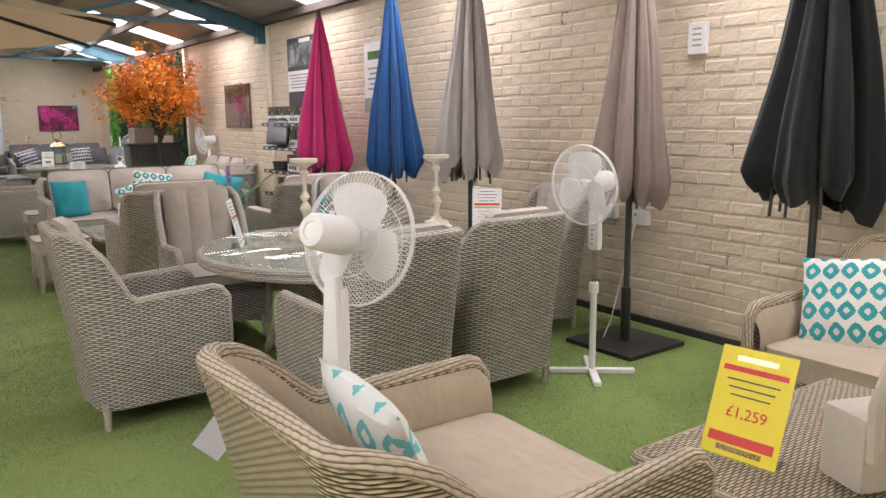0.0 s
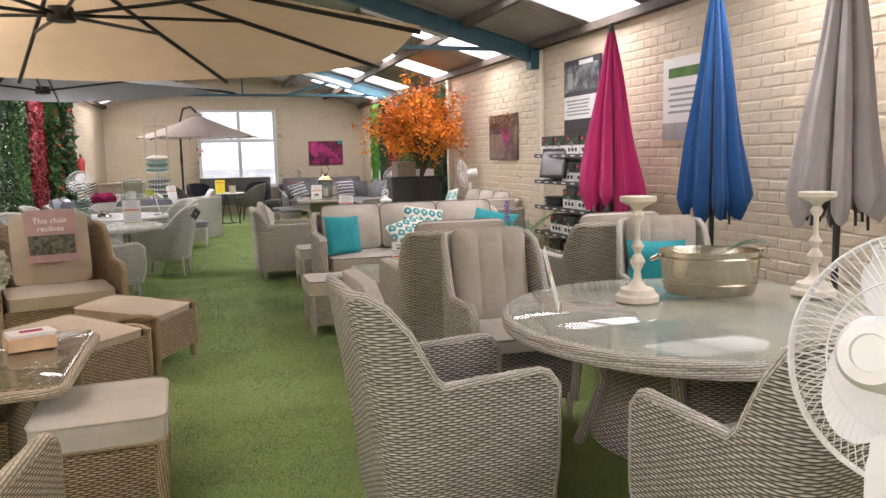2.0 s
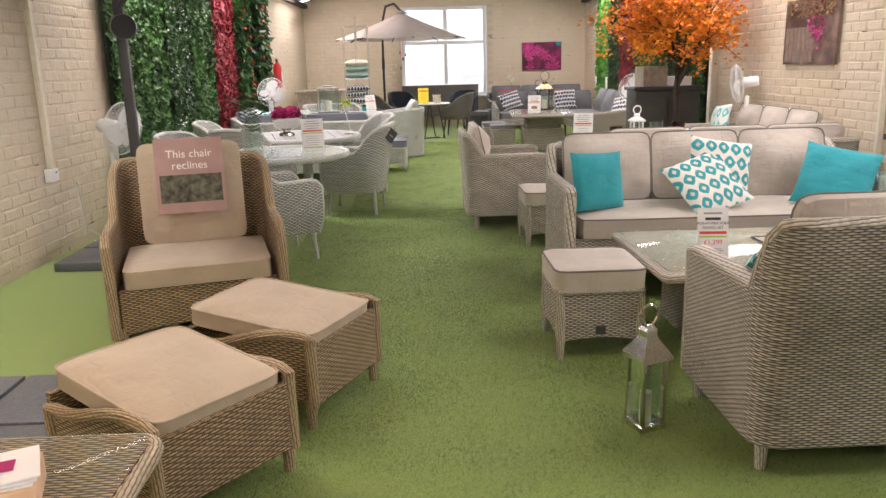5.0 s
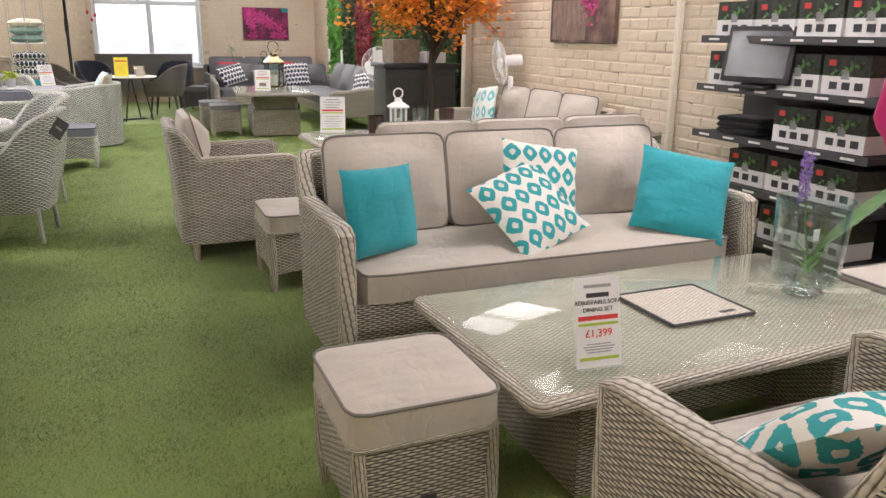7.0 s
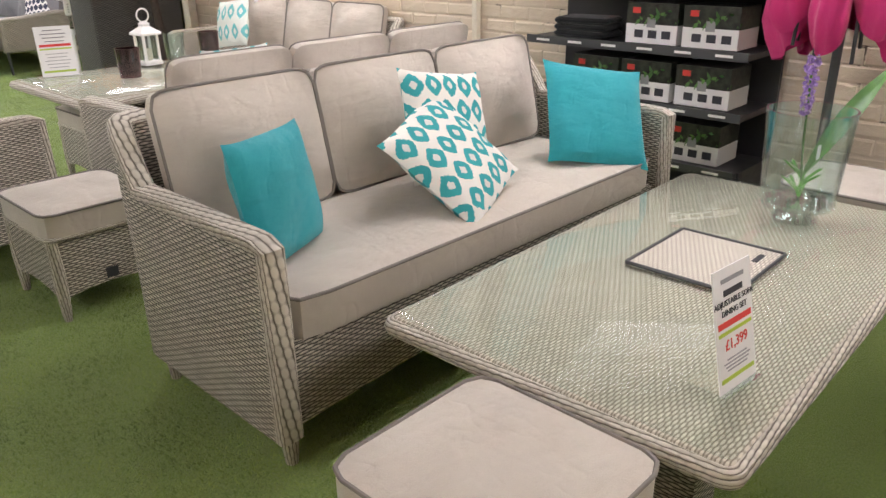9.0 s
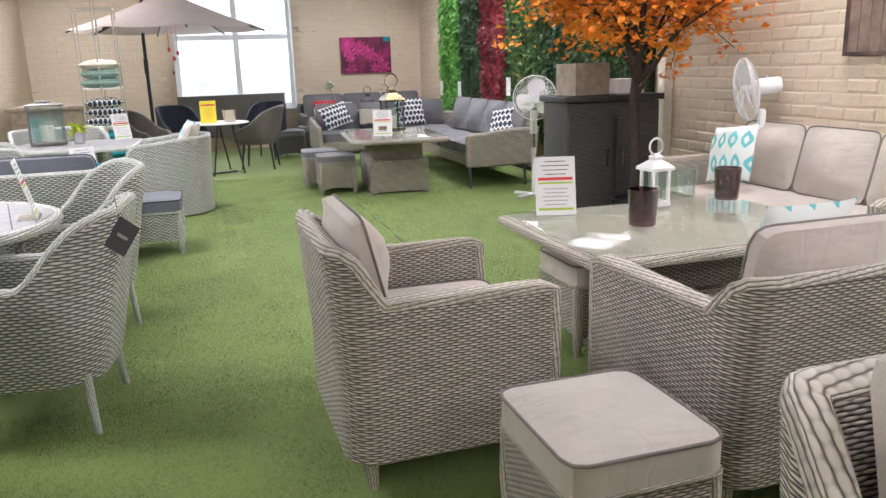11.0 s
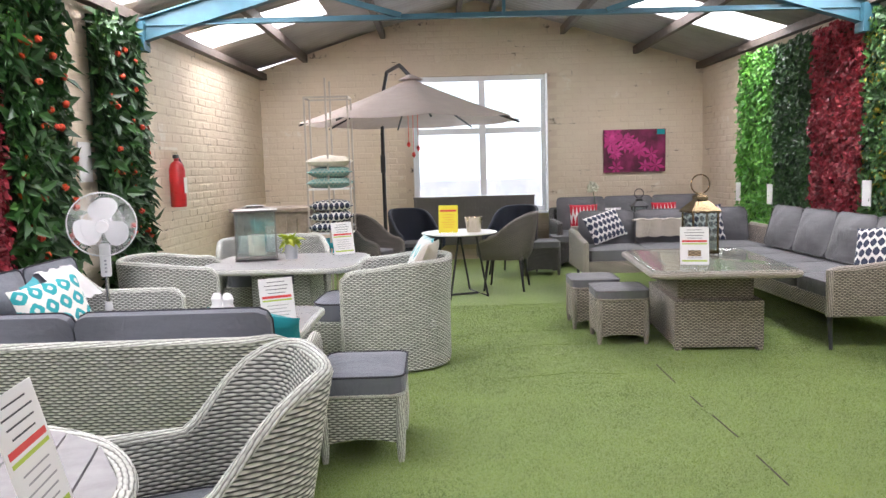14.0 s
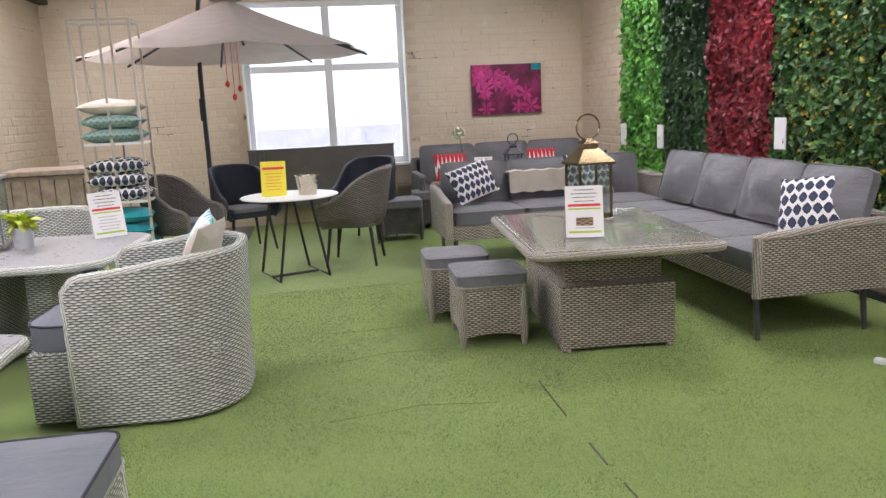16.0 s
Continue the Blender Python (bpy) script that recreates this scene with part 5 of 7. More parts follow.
def far_parasol():
    t = thing("cantilever_parasol", pose(0, 0, 0), "open pale cantilever parasol by the window", "parasol", "cantilever parasols")
    c = (-1.40, 18.05)
    open_canopy(t, c, 1.42, 2.56, 2.02, M_PALECANVAS, 8, radians(10), M_BLACK)
    part("mast", cyl(0.028, 0.028, 1.95, (-1.86, 19.2, 0), 14), M_BLACK, t)
    part("arm", tube([(-1.86, 19.2, 1.8), (-1.86, 19.3, 2.4), (-1.75, 18.9, 2.75), (-1.55, 18.3, 2.76), (c[0], c[1], 2.58)], 0.026, 8), M_BLACK, t)
    part("crank_box", box(0.07, 0.09, 0.26, (-1.86, 19.15, 1.5), 0.012), M_BLACK, t)
    part("base_plate", box(0.8, 0.8, 0.05, (-1.86, 19.2, 0.025), 0.01), M_SLAB, t)
    for k, z in ((0, 1.75), (1, 1.62), (2, 1.70)):
        part("hanging_light_cord", tube([(c[0] + 0.06 * k - 0.05, c[1], 2.2), (c[0] + 0.06 * k - 0.05, c[1], z)], 0.004, 5), M_RED, t)
        part("hanging_light_bulb", lathe([(0, 0.05), (0.02, 0.03), (0.025, 0), (0, -0.03)], 10, None, (c[0] + 0.06 * k - 0.05, c[1], z - 0.03)), M_RED, t)


far_parasol()


# ---- fans ----
def cage(R, dep, wires=84):
    bm = bmesh.new()
    for s in (1, -1):
        for k in range(wires):
            a = 2 * math.pi * k / wires
            pts = []
            for j in range(5):
                v = 0.2 + 0.8 * j / 4
                r = R * v
                h = s * dep * math.sqrt(max(0.0, 1 - (v * 0.98) ** 2.6))
                b = a + s * 0.35 * v
                pts.append((r * math.cos(b), -h, r * math.sin(b)))
            tube(pts, 0.0012, 3, False, bm)
    for rr, yy in ((R, 0.0), (R, 0.012), (R * 0.6, -dep * 0.86), (R * 0.6, dep * 0.86)):
        tube([(rr * math.cos(q), yy, rr * math.sin(q)) for q in [2 * math.pi * k / 40 for k in range(40)]], 0.004 if rr == R else 0.002, 5, True, bm)
    return bm


FAN = {}


def fan(x, y, fx, fy, hub, label, tilt=8, base=True, neck=0.0):
    ahead = 0.12 / math.hypot(fx, fy)
    t = thing("pedestal_fan", facing(x - fx * ahead, y - fy * ahead, fx, fy), label, "fan", "pedestal fans")
    k = hub / 1.05
    if base:
        for a in (45, 135):
            m = pose(0, 0, 0.018, 0, 0, a)
            part("foot_bar", box(0.50, 0.045, 0.03, (0, 0, 0), 0.008), M_WPLASTIC, t, "", True, m)
        part("lower_pole", cyl(0.020, 0.018, 0.48 * k, (0, 0, 0.02), 14), M_WPLASTIC, t)
        part("collar", cyl(0.030, 0.026, 0.06, (0, 0, 0.46 * k), 14), M_WPLASTIC, t)
        part("upper_pole", cyl(0.013, 0.013, 0.30 * k, (0, 0, 0.48 * k), 12), M_STEEL, t)
    part("control_box", box(0.075, 0.05, 0.24, (0, 0, hub - 0.26), 0.02), M_WPLASTIC, t)
    if neck:
        part("column", box(0.05, 0.045, neck, (0, 0.015, hub - 0.10 - neck / 2), 0.014, taper=1.7), M_WPLASTIC, t)
    for j in range(4):
        part("button", box(0.016, 0.006, 0.014, (0, -0.027, hub - 0.34 + 0.026 * j), 0.003), M_GPLASTIC, t, "", False)
    h = thing("fan_head", Matrix(), "white fan head with wire guard and three blades", "fan head")
    del h["label"], h["category"]
    h.parent = t
    h.matrix_basis = pose(0, -0.12, hub, tilt, 0, 0)
    if "cage" not in FAN:
        FAN["cage"] = part("guard", cage(0.225, 0.075), M_WPLASTIC, h, "white wire guard")
        FAN["cage"]["kind"] = "stuff"
        bm = lathe([(0, 0.085), (0.052, 0.085), (0.064, 0.06), (0.062, -0.03), (0.058, -0.085), (0.048, -0.10), (0.030, -0.102), (0.028, -0.097), (0, -0.097)], 28)
        bmesh.ops.rotate(bm, verts=bm.verts, cent=(0, 0, 0), matrix=Matrix.Rotation(radians(90), 3, "X"))
        bmesh.ops.translate(bm, verts=bm.verts, vec=(0, 0.14, 0))
        FAN["motor"] = part("motor_housing", bm, M_WPLASTIC, h)
        bm = lathe([(0, 0.03), (0.03, 0.03), (0.04, 0.0), (0.04, -0.03), (0, -0.03)], 20)
        bmesh.ops.rotate(bm, verts=bm.verts, cent=(0, 0, 0), matrix=Matrix.Rotation(radians(90), 3, "X"))
        FAN["hub"] = part("hub", bm, M_WPLASTIC, h)
        bm = bmesh.new()

        def fn(i, j):
            v, w = i / 7, j / 6 * 2 - 1
            r = 0.035 + 0.155 * v
            wid = 0.03 + 0.065 * math.sin(math.pi * min(1, v * 0.62 + 0.12)) ** 1.2
            xx = wid * w * (1 if v < 0.9 else 0.85)
            return (xx + 0.02 * v, 0.05 * w * (0.4 + 0.3 * v), r - 0.02 * w * w * v), (xx, r)
        sheet(8, 7, fn, bm)
        FAN["blade"] = part("blade", bm, M_WPLASTIC, h)
        bm = lathe([(0, 0.004), (0.042, 0.004), (0.045, -0.004), (0, -0.006)], 20)
        bmesh.ops.rotate(bm, verts=bm.verts, cent=(0, 0, 0), matrix=Matrix.Rotation(radians(90), 3, "X"))
        bmesh.ops.translate(bm, verts=bm.verts, vec=(0, -0.078, 0))
        FAN["badge"] = part("badge", bm, M_WPLASTIC, h)
    else:
        for n in ("cage", "motor", "hub", "badge", "blade"):
            o = again(FAN[n], Matrix(), h)
            if n == "cage":
                tagged(o, "white wire guard", kind="stuff")
    for a in (120, 240):
        again(FAN["blade"], pose(0, 0, 0, 0, a, 0), h)
    part("knob", cyl(0.01, 0.008, 0.02, (0, 0.15, 0.055), 10), M_WPLASTIC, h)


fan(-0.10, -0.45, 1, 0.42, 1.11, "white pedestal fan seen from its motor side", 14, True, 0.46)
fan(1.76, 0.36, -1, -0.12, 1.125, "white pedestal fan on a cross foot", 4)
fan(-3.72, 7.85, 1, -0.35, 1.0, "white pedestal fan by the wall")
fan(2.20, 12.92, -0.3, -1, 1.04, "white pedestal fan on a cross foot", 0)
fan(2.72, 10.35, -1, 0.5, 1.16, "white pedestal fan by the wall")
fan(-3.45, 13.55, 0.4, -1, 1.10, "white pedestal fan by the leaf panels")


# ---- the autumn tree and leaf panels ----
def leaf_mesh(name, places, size, parent, material, kind_label, fold=0.25, long=1.0, seed=1):
    """Many small creased leaves, each a kite of two triangles a side."""
    rr = random.Random(seed)
    verts, faces = [], []
    for p, nrm in places:
        s = size * rr.uniform(0.65, 1.3)
        n = Vector(nrm) + Vector((rr.uniform(-1, 1), rr.uniform(-1, 1), rr.uniform(-1, 1))) * 0.75
        n.normalize()
        a = n.cross(Vector((rr.uniform(-1, 1), rr.uniform(-1, 1), rr.uniform(-1, 1)))).normalized()
        b = n.cross(a)
        p = Vector(p)
        i = len(verts)
        w = s * 0.42
        verts += [p, p + a * s * 0.45 * long + b * w + n * s * fold, p + a * s * long, p + a * s * 0.45 * long - b * w + n * s * fold]
        faces += [(i, i + 1, i + 2), (i, i + 2, i + 3)]
    me = bpy.data.meshes.new(name)
    me.from_pydata([tuple(v) for v in verts], [], faces)
    me.materials.append(material)
    ob = new(name, me)
    ob.parent = parent
    ob["label"], ob["kind"] = kind_label, "stuff"
    return ob


def autumn_tree(x, y):
    t = thing("autumn_tree", pose(x, y, 0), "artificial maple tree with bright orange leaves", "tree")
    rr = random.Random(5)
    part("trunk", tube([(0, 0, 0.1), (0.02, 0.0, 0.6), (-0.01, 0.02, 1.1), (0.02, 0.0, 1.6)], [0.05, 0.04, 0.034, 0.026], 10), M_BARK, t)
    part("pot", lathe([(0, 0.0), (0.15, 0.0), (0.19, 0.28), (0.2, 0.3), (0.17, 0.3), (0.16, 0.26), (0, 0.26)], 24), M_BLACK, t)
    pts = []
    limbs = [(i * 0.72 + rr.uniform(-0.2, 0.2), rr.uniform(0.45, 0.95), rr.uniform(0.25, 1.15)) for i in range(17)]
    for a, reach, up in limbs:
        z0 = rr.uniform(1.1, 1.55)
        reach = reach * (1.0 - 0.45 * max(0, up - 0.55))
        p0 = Vector((0.01, 0, z0))
        tip = Vector((reach * math.cos(a), reach * math.sin(a), min(2.78, 1.35 + up * 1.15)))
        mid = p0.lerp(tip, 0.5) + Vector((0, 0, 0.10))
        part("limb", tube([p0, mid, tip], [0.018, 0.012, 0.005], 6), M_BARK, t)
        for k in range(9):
            q = mid.lerp(tip, k / 8) if k else mid
            for _ in range(2):
                e = q + Vector((rr.gauss(0, 0.15), rr.gauss(0, 0.15), rr.gauss(0.02, 0.13)))
                part("twig", tube([q, e], 0.0035, 4), M_BARK, t) if k % 4 == 0 else None
                for _ in range(17):
                    c = e + Vector((rr.gauss(0, 0.075), rr.gauss(0, 0.075), rr.gauss(0, 0.06)))
                    if c.x + x < RIGHT - 0.06:
                        pts.append((c, (0, 0, 1)))
    leaf_mesh("foliage", pts, 0.062, t, M_ORANGE, "orange maple leaves", 0.2, 1.0, 4)


autumn_tree(2.22, 11.02)


def hedge_panel(y0, y1, left, mats, n, size, label, ferny=False, z0=0.42, z1=2.74, seed=1):
    t = thing("leaf_panel", pose(0, 0, 0), label, "artificial hedge", "leaf panels on the walls")
    rr = random.Random(seed)
    ym = (y0 + y1) / 2
    xw = left_x(ym) if left else RIGHT
    s = 1 if left else -1
    part("backing", box(0.03, y1 - y0 - 0.03, z1 - z0, (xw + s * 0.02, ym, (z0 + z1) / 2)), M_HEDGEBACK, t, "", False)
    for mi, (material, share) in enumerate(mats):
        pts = []
        for _ in range(int(n * share)):
            y, z = rr.uniform(y0, y1), rr.uniform(z0, z1)
            d = 0.05 + 0.07 * (0.5 + 0.5 * noise.noise((y * 6, z * 6, seed))) * rr.uniform(0.4, 1.1) + (0.04 * rr.random() if ferny else 0)
            pts.append(((xw + s * d, y, z), (s * 1.0, 0, 0.35)))
        leaf_mesh("foliage", pts, size * (0.7 if mi and not ferny else 1), t, material, "plastic leaves", 0.22, 2.0 if ferny and mi == 0 else 1.0, seed * 7 + mi)
    return t


M_HEDGEBACK = plain("hedge_mesh", (0.015, 0.03, 0.012), 0.9)
M_LEAF_DEEP = leafy("deep_green_leaf", (0.015, 0.06, 0.012), (0.05, 0.15, 0.03))
M_LEAF_LIME = leafy("fresh_green_leaf", (0.08, 0.33, 0.035), (0.25, 0.60, 0.09))
M_LEAF_MID = leafy("mid_green_leaf", (0.03, 0.115, 0.02), (0.13, 0.30, 0.065))
M_LEAF_RED = leafy("dark_red_leaf", (0.26, 0.014, 0.026), (0.52, 0.06, 0.085))
M_LEAF_YEL = leafy("yellow_leaf", (0.42, 0.32, 0.02), (0.55, 0.45, 0.05))
M_LEAF_ORN = leafy("orange_flower", (0.55, 0.06, 0.01), (0.65, 0.12, 0.02))
hedge_panel(8.62, 10.2, True, ((M_LEAF_MID, 0.85), (M_LEAF_DEEP, 0.3)), 7000, 0.055, "dense mid green artificial leaf panel", seed=1)
hedge_panel(10.22, 11.05, True, ((M_LEAF_DEEP, 0.8), (M_CARD, 0.12), (M_LEAF_MID, 0.3)), 4000, 0.055, "green leaf panel with white flecks", seed=2)
hedge_panel(11.07, 12.05, True, ((M_LEAF_MID, 0.7), (M_LEAF_DEEP, 0.4)), 4500, 0.055, "green artificial leaf panel", seed=3)
hedge_panel(12.08, 13.22, True, ((M_LEAF_RED, 1.0),), 6000, 0.06, "dark red artificial leaf panel", seed=4)
hedge_panel(13.28, 13.98, True, ((M_LEAF_DEEP, 0.55), (M_LEAF_MID, 0.35), (M_LEAF_ORN, 0.015)), 4200, 0.08, "green fern panel with orange flowers", True, seed=5)
hedge_panel(14.55, 15.38, True, ((M_LEAF_DEEP, 0.55), (M_LEAF_MID, 0.35), (M_LEAF_ORN, 0.015)), 5200, 0.08, "green fern panel with orange flowers", True, seed=6)
hedge_panel(17.36, 18.42, False, ((M_LEAF_LIME, 1.0), (M_LEAF_MID, 0.15)), 4500, 0.06, "fresh green artificial leaf panel", seed=7)
hedge_panel(16.46, 17.34, False, ((M_LEAF_DEEP, 0.9), (M_LEAF_MID, 0.25)), 4500, 0.055, "dark green artificial leaf panel", seed=8)
hedge_panel(15.48, 16.44, False, ((M_LEAF_RED, 1.0),), 5500, 0.055, "dark red artificial leaf panel", seed=9)
hedge_panel(14.2, 15.46, False, ((M_LEAF_MID, 0.75), (M_LEAF_DEEP, 0.2), (M_LEAF_YEL, 0.20)), 5500, 0.06, "green leaf panel with yellow leaves", seed=10)
hedge_panel(11.95, 14.18, False, ((M_LEAF_DEEP, 0.85), (M_LEAF_MID, 0.25)), 8000, 0.06, "dark ivy leaf panel", seed=11)


M_BLOOM = leafy("red_bloom", (0.62, 0.02, 0.012), (0.75, 0.10, 0.02), 0.6)


def red_blooms(y0, y1, seed):
    """Round red flowers that stand out of a fern panel, each a ball of short petals."""
    rr = random.Random(seed)
    for k in range(26):
        y, z = rr.uniform(y0 + 0.05, y1 - 0.05), rr.uniform(0.7, 2.7)
        x = left_x(y) + rr.uniform(0.14, 0.19)
        bm = bmesh.new()
        bmesh.ops.create_icosphere(bm, subdivisions=2, radius=0.026)
        for v in bm.verts:
            v.co *= rr.uniform(0.72, 1.2)
        ob = part("flower", bm, M_BLOOM, None, "", False)
        ob.matrix_world = pose(x, y, z, rr.uniform(0, 90), 0, rr.uniform(0, 360))
        tagged(ob, "round red artificial flower in the fern panel", "flower", "red flowers in the fern panels")


red_blooms(13.28, 13.98, 4)
red_blooms(14.55, 15.38, 5)

# ---- scatter cushions ----
L_T, L_P = "plain teal scatter cushion on the sofa", "white scatter cushion with teal diamond print"


def stand(x, y, z, face, lean, spin, h=0.42):
    """Pose of a cushion of height h that stands at (x, y, z), looks along the angle `face` and leans back."""
    return pose(x, y, z, 0, 0, face + 90) @ pose(0, 0, 0, 90 - lean, 0, 0) @ pose(0, h / 2 * (1.0 if spin == 0 else 1.12), 0.05, 0, 0, spin)


pillow(stand(-0.01, 6.01, 0.49, -62, 12, -3, 0.38), 0.43, 0.39, 0.13, M_TEAL, L_T, 1)
pillow(stand(1.48, 5.81, 0.48, -116, 35, -12), 0.46, 0.46, 0.13, M_TEAL, L_T, 2)
pillow(stand(0.84, 6.08, 0.505, -88, 20, -10), 0.43, 0.43, 0.13, M_TEAL_PRINT, L_P, 3)
pillow(stand(0.71, 5.82, 0.48, -84, 46, 20), 0.45, 0.45, 0.13, M_TEAL_PRINT, L_P, 4)
pillow(stand(0.27, 4.04, 0.50, 85, 52, 8), 0.43, 0.43, 0.14, M_TEAL_PRINT, L_P, 5)
pillow(stand(1.75, 3.84, 0.51, 90, 15, 0), 0.43, 0.43, 0.13, M_TEAL, "plain teal scatter cushion on the armchair", 6)
pillow(stand(1.60, 2.98, 0.47, -110, 15, 0), 0.40, 0.40, 0.13, M_TEAL, "plain teal scatter cushion on the dining chair", 7)
pillow(stand(-0.20, -0.86, 0.37, 0, 28, 10), 0.42, 0.42, 0.13, M_TEAL_FLORAL, "white scatter cushion with teal leaf print", 8)
pillow(stand(2.16, -0.95, 0.40, 190, 24, 8), 0.46, 0.46, 0.14, M_TEAL_PRINT, L_P, 9)
pillow(stand(-2.35, 0.72, 0.44, 80, 18, 0), 0.40, 0.40, 0.13, M_TEAL_FLORAL, "white scatter cushion with teal leaf print", 10)
pillow(stand(1.05, 7.95, 0.46, 90, 18, 0), 0.42, 0.42, 0.13, M_TEAL_FLORAL, "white scatter cushion with teal leaf print", 11)
pillow(stand(2.42, 10.1, 0.50, 180, 15, 8), 0.45, 0.40, 0.13, M_TEAL_FLORAL, "white scatter cushion with teal leaf print", 12)
L_N = "white scatter cushion with navy lattice print"
pillow(stand(0.80, 16.75, 0.48, -70, 25, 14), 0.48, 0.34, 0.13, M_NAVY_PRINT, L_N, 13)
pillow(stand(1.90, 16.78, 0.48, -95, 20, 4), 0.44, 0.42, 0.13, M_NAVY_PRINT, L_N, 14)
pillow(stand(2.29, 14.10, 0.46, -150, 28, 10), 0.42, 0.42, 0.14, M_NAVY_PRINT, L_N, 15)
pillow(stand(-1.95, 11.86, 0.44, 80, 40, 10), 0.42, 0.42, 0.13, M_TEAL, "plain teal scatter cushion on the sofa", 16)
pillow(stand(-3.30, 12.45, 0.46, 20, 20, 0), 0.45, 0.42, 0.13, M_TEAL, "plain teal scatter cushion on the sofa", 17)
pillow(stand(-3.15, 12.30, 0.46, -30, 22, 8), 0.42, 0.40, 0.13, M_TEAL_PRINT, L_P, 18)
pillow(stand(-1.30, 13.95, 0.50, 190, 22, 0), 0.45, 0.45, 0.14, M_TEAL_FLORAL, "pale teal printed cushion in the tub seat", 19)
pillow(stand(-1.28, 13.72, 0.50, 170, 25, 0), 0.42, 0.42, 0.13, M_CREAM, "cream cushion in the tub seat", 20)
M_STRIPE = lattice("red_stripe", (0.8, 0.78, 0.75), (0.55, 0.03, 0.05), (0.55, 0.03, 0.05), 0.05, 6.0, 0.4)
pillow(stand(0.98, 19.05, 0.46, -95, 20, 0), 0.40, 0.36, 0.12, M_STRIPE, "red and white striped cushion", 21)
pillow(stand(2.15, 19.1, 0.46, -95, 20, 0), 0.36, 0.36, 0.12, M_STRIPE, "red and white patterned cushion", 22)


# ---- price signs ----
def sign(x, y, z, fx, fy, w, h, card, lines, label, lean=14, bars=()):
    t = thing("price_sign", facing(x, y, fx, fy, z), label, "sign", "price signs")
    m = pose(0, 0, 0.002, -lean, 0, 0)
    part("card", box(w, 0.003, h, (0, 0, h / 2)), card, t, "", False, m)
    part("stand_foot", box(w, 0.10, 0.003, (0, 0.035, 0.0015)), M_CLEAR, t, "clear acrylic foot", False)
    for zz, hh, ww, c in bars:
        part("printed_bar", box(w * ww, 0.001, h * hh, (0, -0.0022, h * zz)), c, t, "", False, m)
    for body, zz, sz, c in lines:
        text(body, h * sz, m @ pose(0, -0.0028, h * zz, 90, 0, 0), c, t)


def lines_of(z0, z1, n, colour, w=0.7):
    return [(z0 + (z1 - z0) * k / max(1, n - 1), 0.012, w * (0.75 + 0.25 * ((k * 7) % 3) / 2), colour) for k in range(n)]


Y_BARS = [(0.80, 0.05, 0.86, M_RED), (0.16, 0.09, 0.86, M_RED), (0.90, 0.05, 0.55, M_BRASS), (0.07, 0.05, 0.6, M_BRASS), (0.68, 0.05, 0.6, M_INK)]
sign(-2.41, 2.50, 0.602, 1, -0.62, 0.21, 0.30, M_YELLOW, [("ADJUSTABLE MINI", 0.58, 0.075, M_INK), ("CASUAL SET", 0.49, 0.075, M_INK), ("£1,299", 0.32, 0.13, M_RED)], "yellow price card on a clear stand", 20, Y_BARS)
sign(0.64, -1.42, 0.482, -1, -0.14, 0.235, 0.335, M_YELLOW, [("£1,259", 0.36, 0.14, M_RED)], "yellow price card on a clear stand", 22, Y_BARS[:4] + lines_of(0.56, 0.70, 3, M_INK))
W_BARS = [(0.90, 0.035, 0.6, M_GREYINK), (0.55, 0.05, 0.88, M_RED), (0.10, 0.035, 0.88, M_GREENINK), (0.48, 0.03, 0.88, M_GREENINK)] + lines_of(0.17, 0.26, 4, M_GREYINK)
sign(0.26, 4.70, 0.487, -0.10, -1, 0.15, 0.275, M_CARD, [("ADJUSTABLE SOFA", 0.70, 0.068, M_INK), ("DINING SET", 0.62, 0.068, M_INK), ("£1,399", 0.34, 0.12, M_RED)], "white price card on a clear stand", 12, W_BARS + [(0.80, 0.05, 0.5, M_INK)])
G_BARS = [(0.62, 0.05, 0.86, M_RED), (0.10, 0.04, 0.86, M_GREENINK), (0.55, 0.03, 0.86, M_GREENINK)] + lines_of(0.70, 0.92, 4, M_INK) + lines_of(0.18, 0.45, 5, M_GREYINK)
L_S = "white price card with coloured print on a clear stand"
for x, y, z, fx, fy in ((1.85, 1.35, 0.745, -0.8, -1), (0.30, 1.80, 0.745, 0.87, -0.45), (0.55, 9.0, 0.662, -0.3, -1), (-1.90, 9.72, 0.742, 1, 0.12), (-2.12, 8.1, 0.737, 0.2, -1), (-2.05, 12.6, 0.532, 0.5, -1),
                        (-1.95, 15.0, 0.682, 0.6, -1), (1.2, 18.2, 0.552, -0.2, -1)):
    sign(x, y, z, fx, fy, 0.20, 0.29, M_CARD, [], L_S, 14, G_BARS)
sign(0.82, 13.95, 0.642, -0.25, -1, 0.21, 0.29, M_CARD, [], L_S, 14, G_BARS[:-4] + [(0.30, 0.16, 0.45, M_BROWN)])
sign(-1.0, 16.5, 0.718, -0.1, -1, 0.21, 0.30, M_YELLOW, [], "yellow price card on the bistro table", 10, [(0.80, 0.07, 0.86, M_RED)] + lines_of(0.2, 0.65, 6, M_RED))


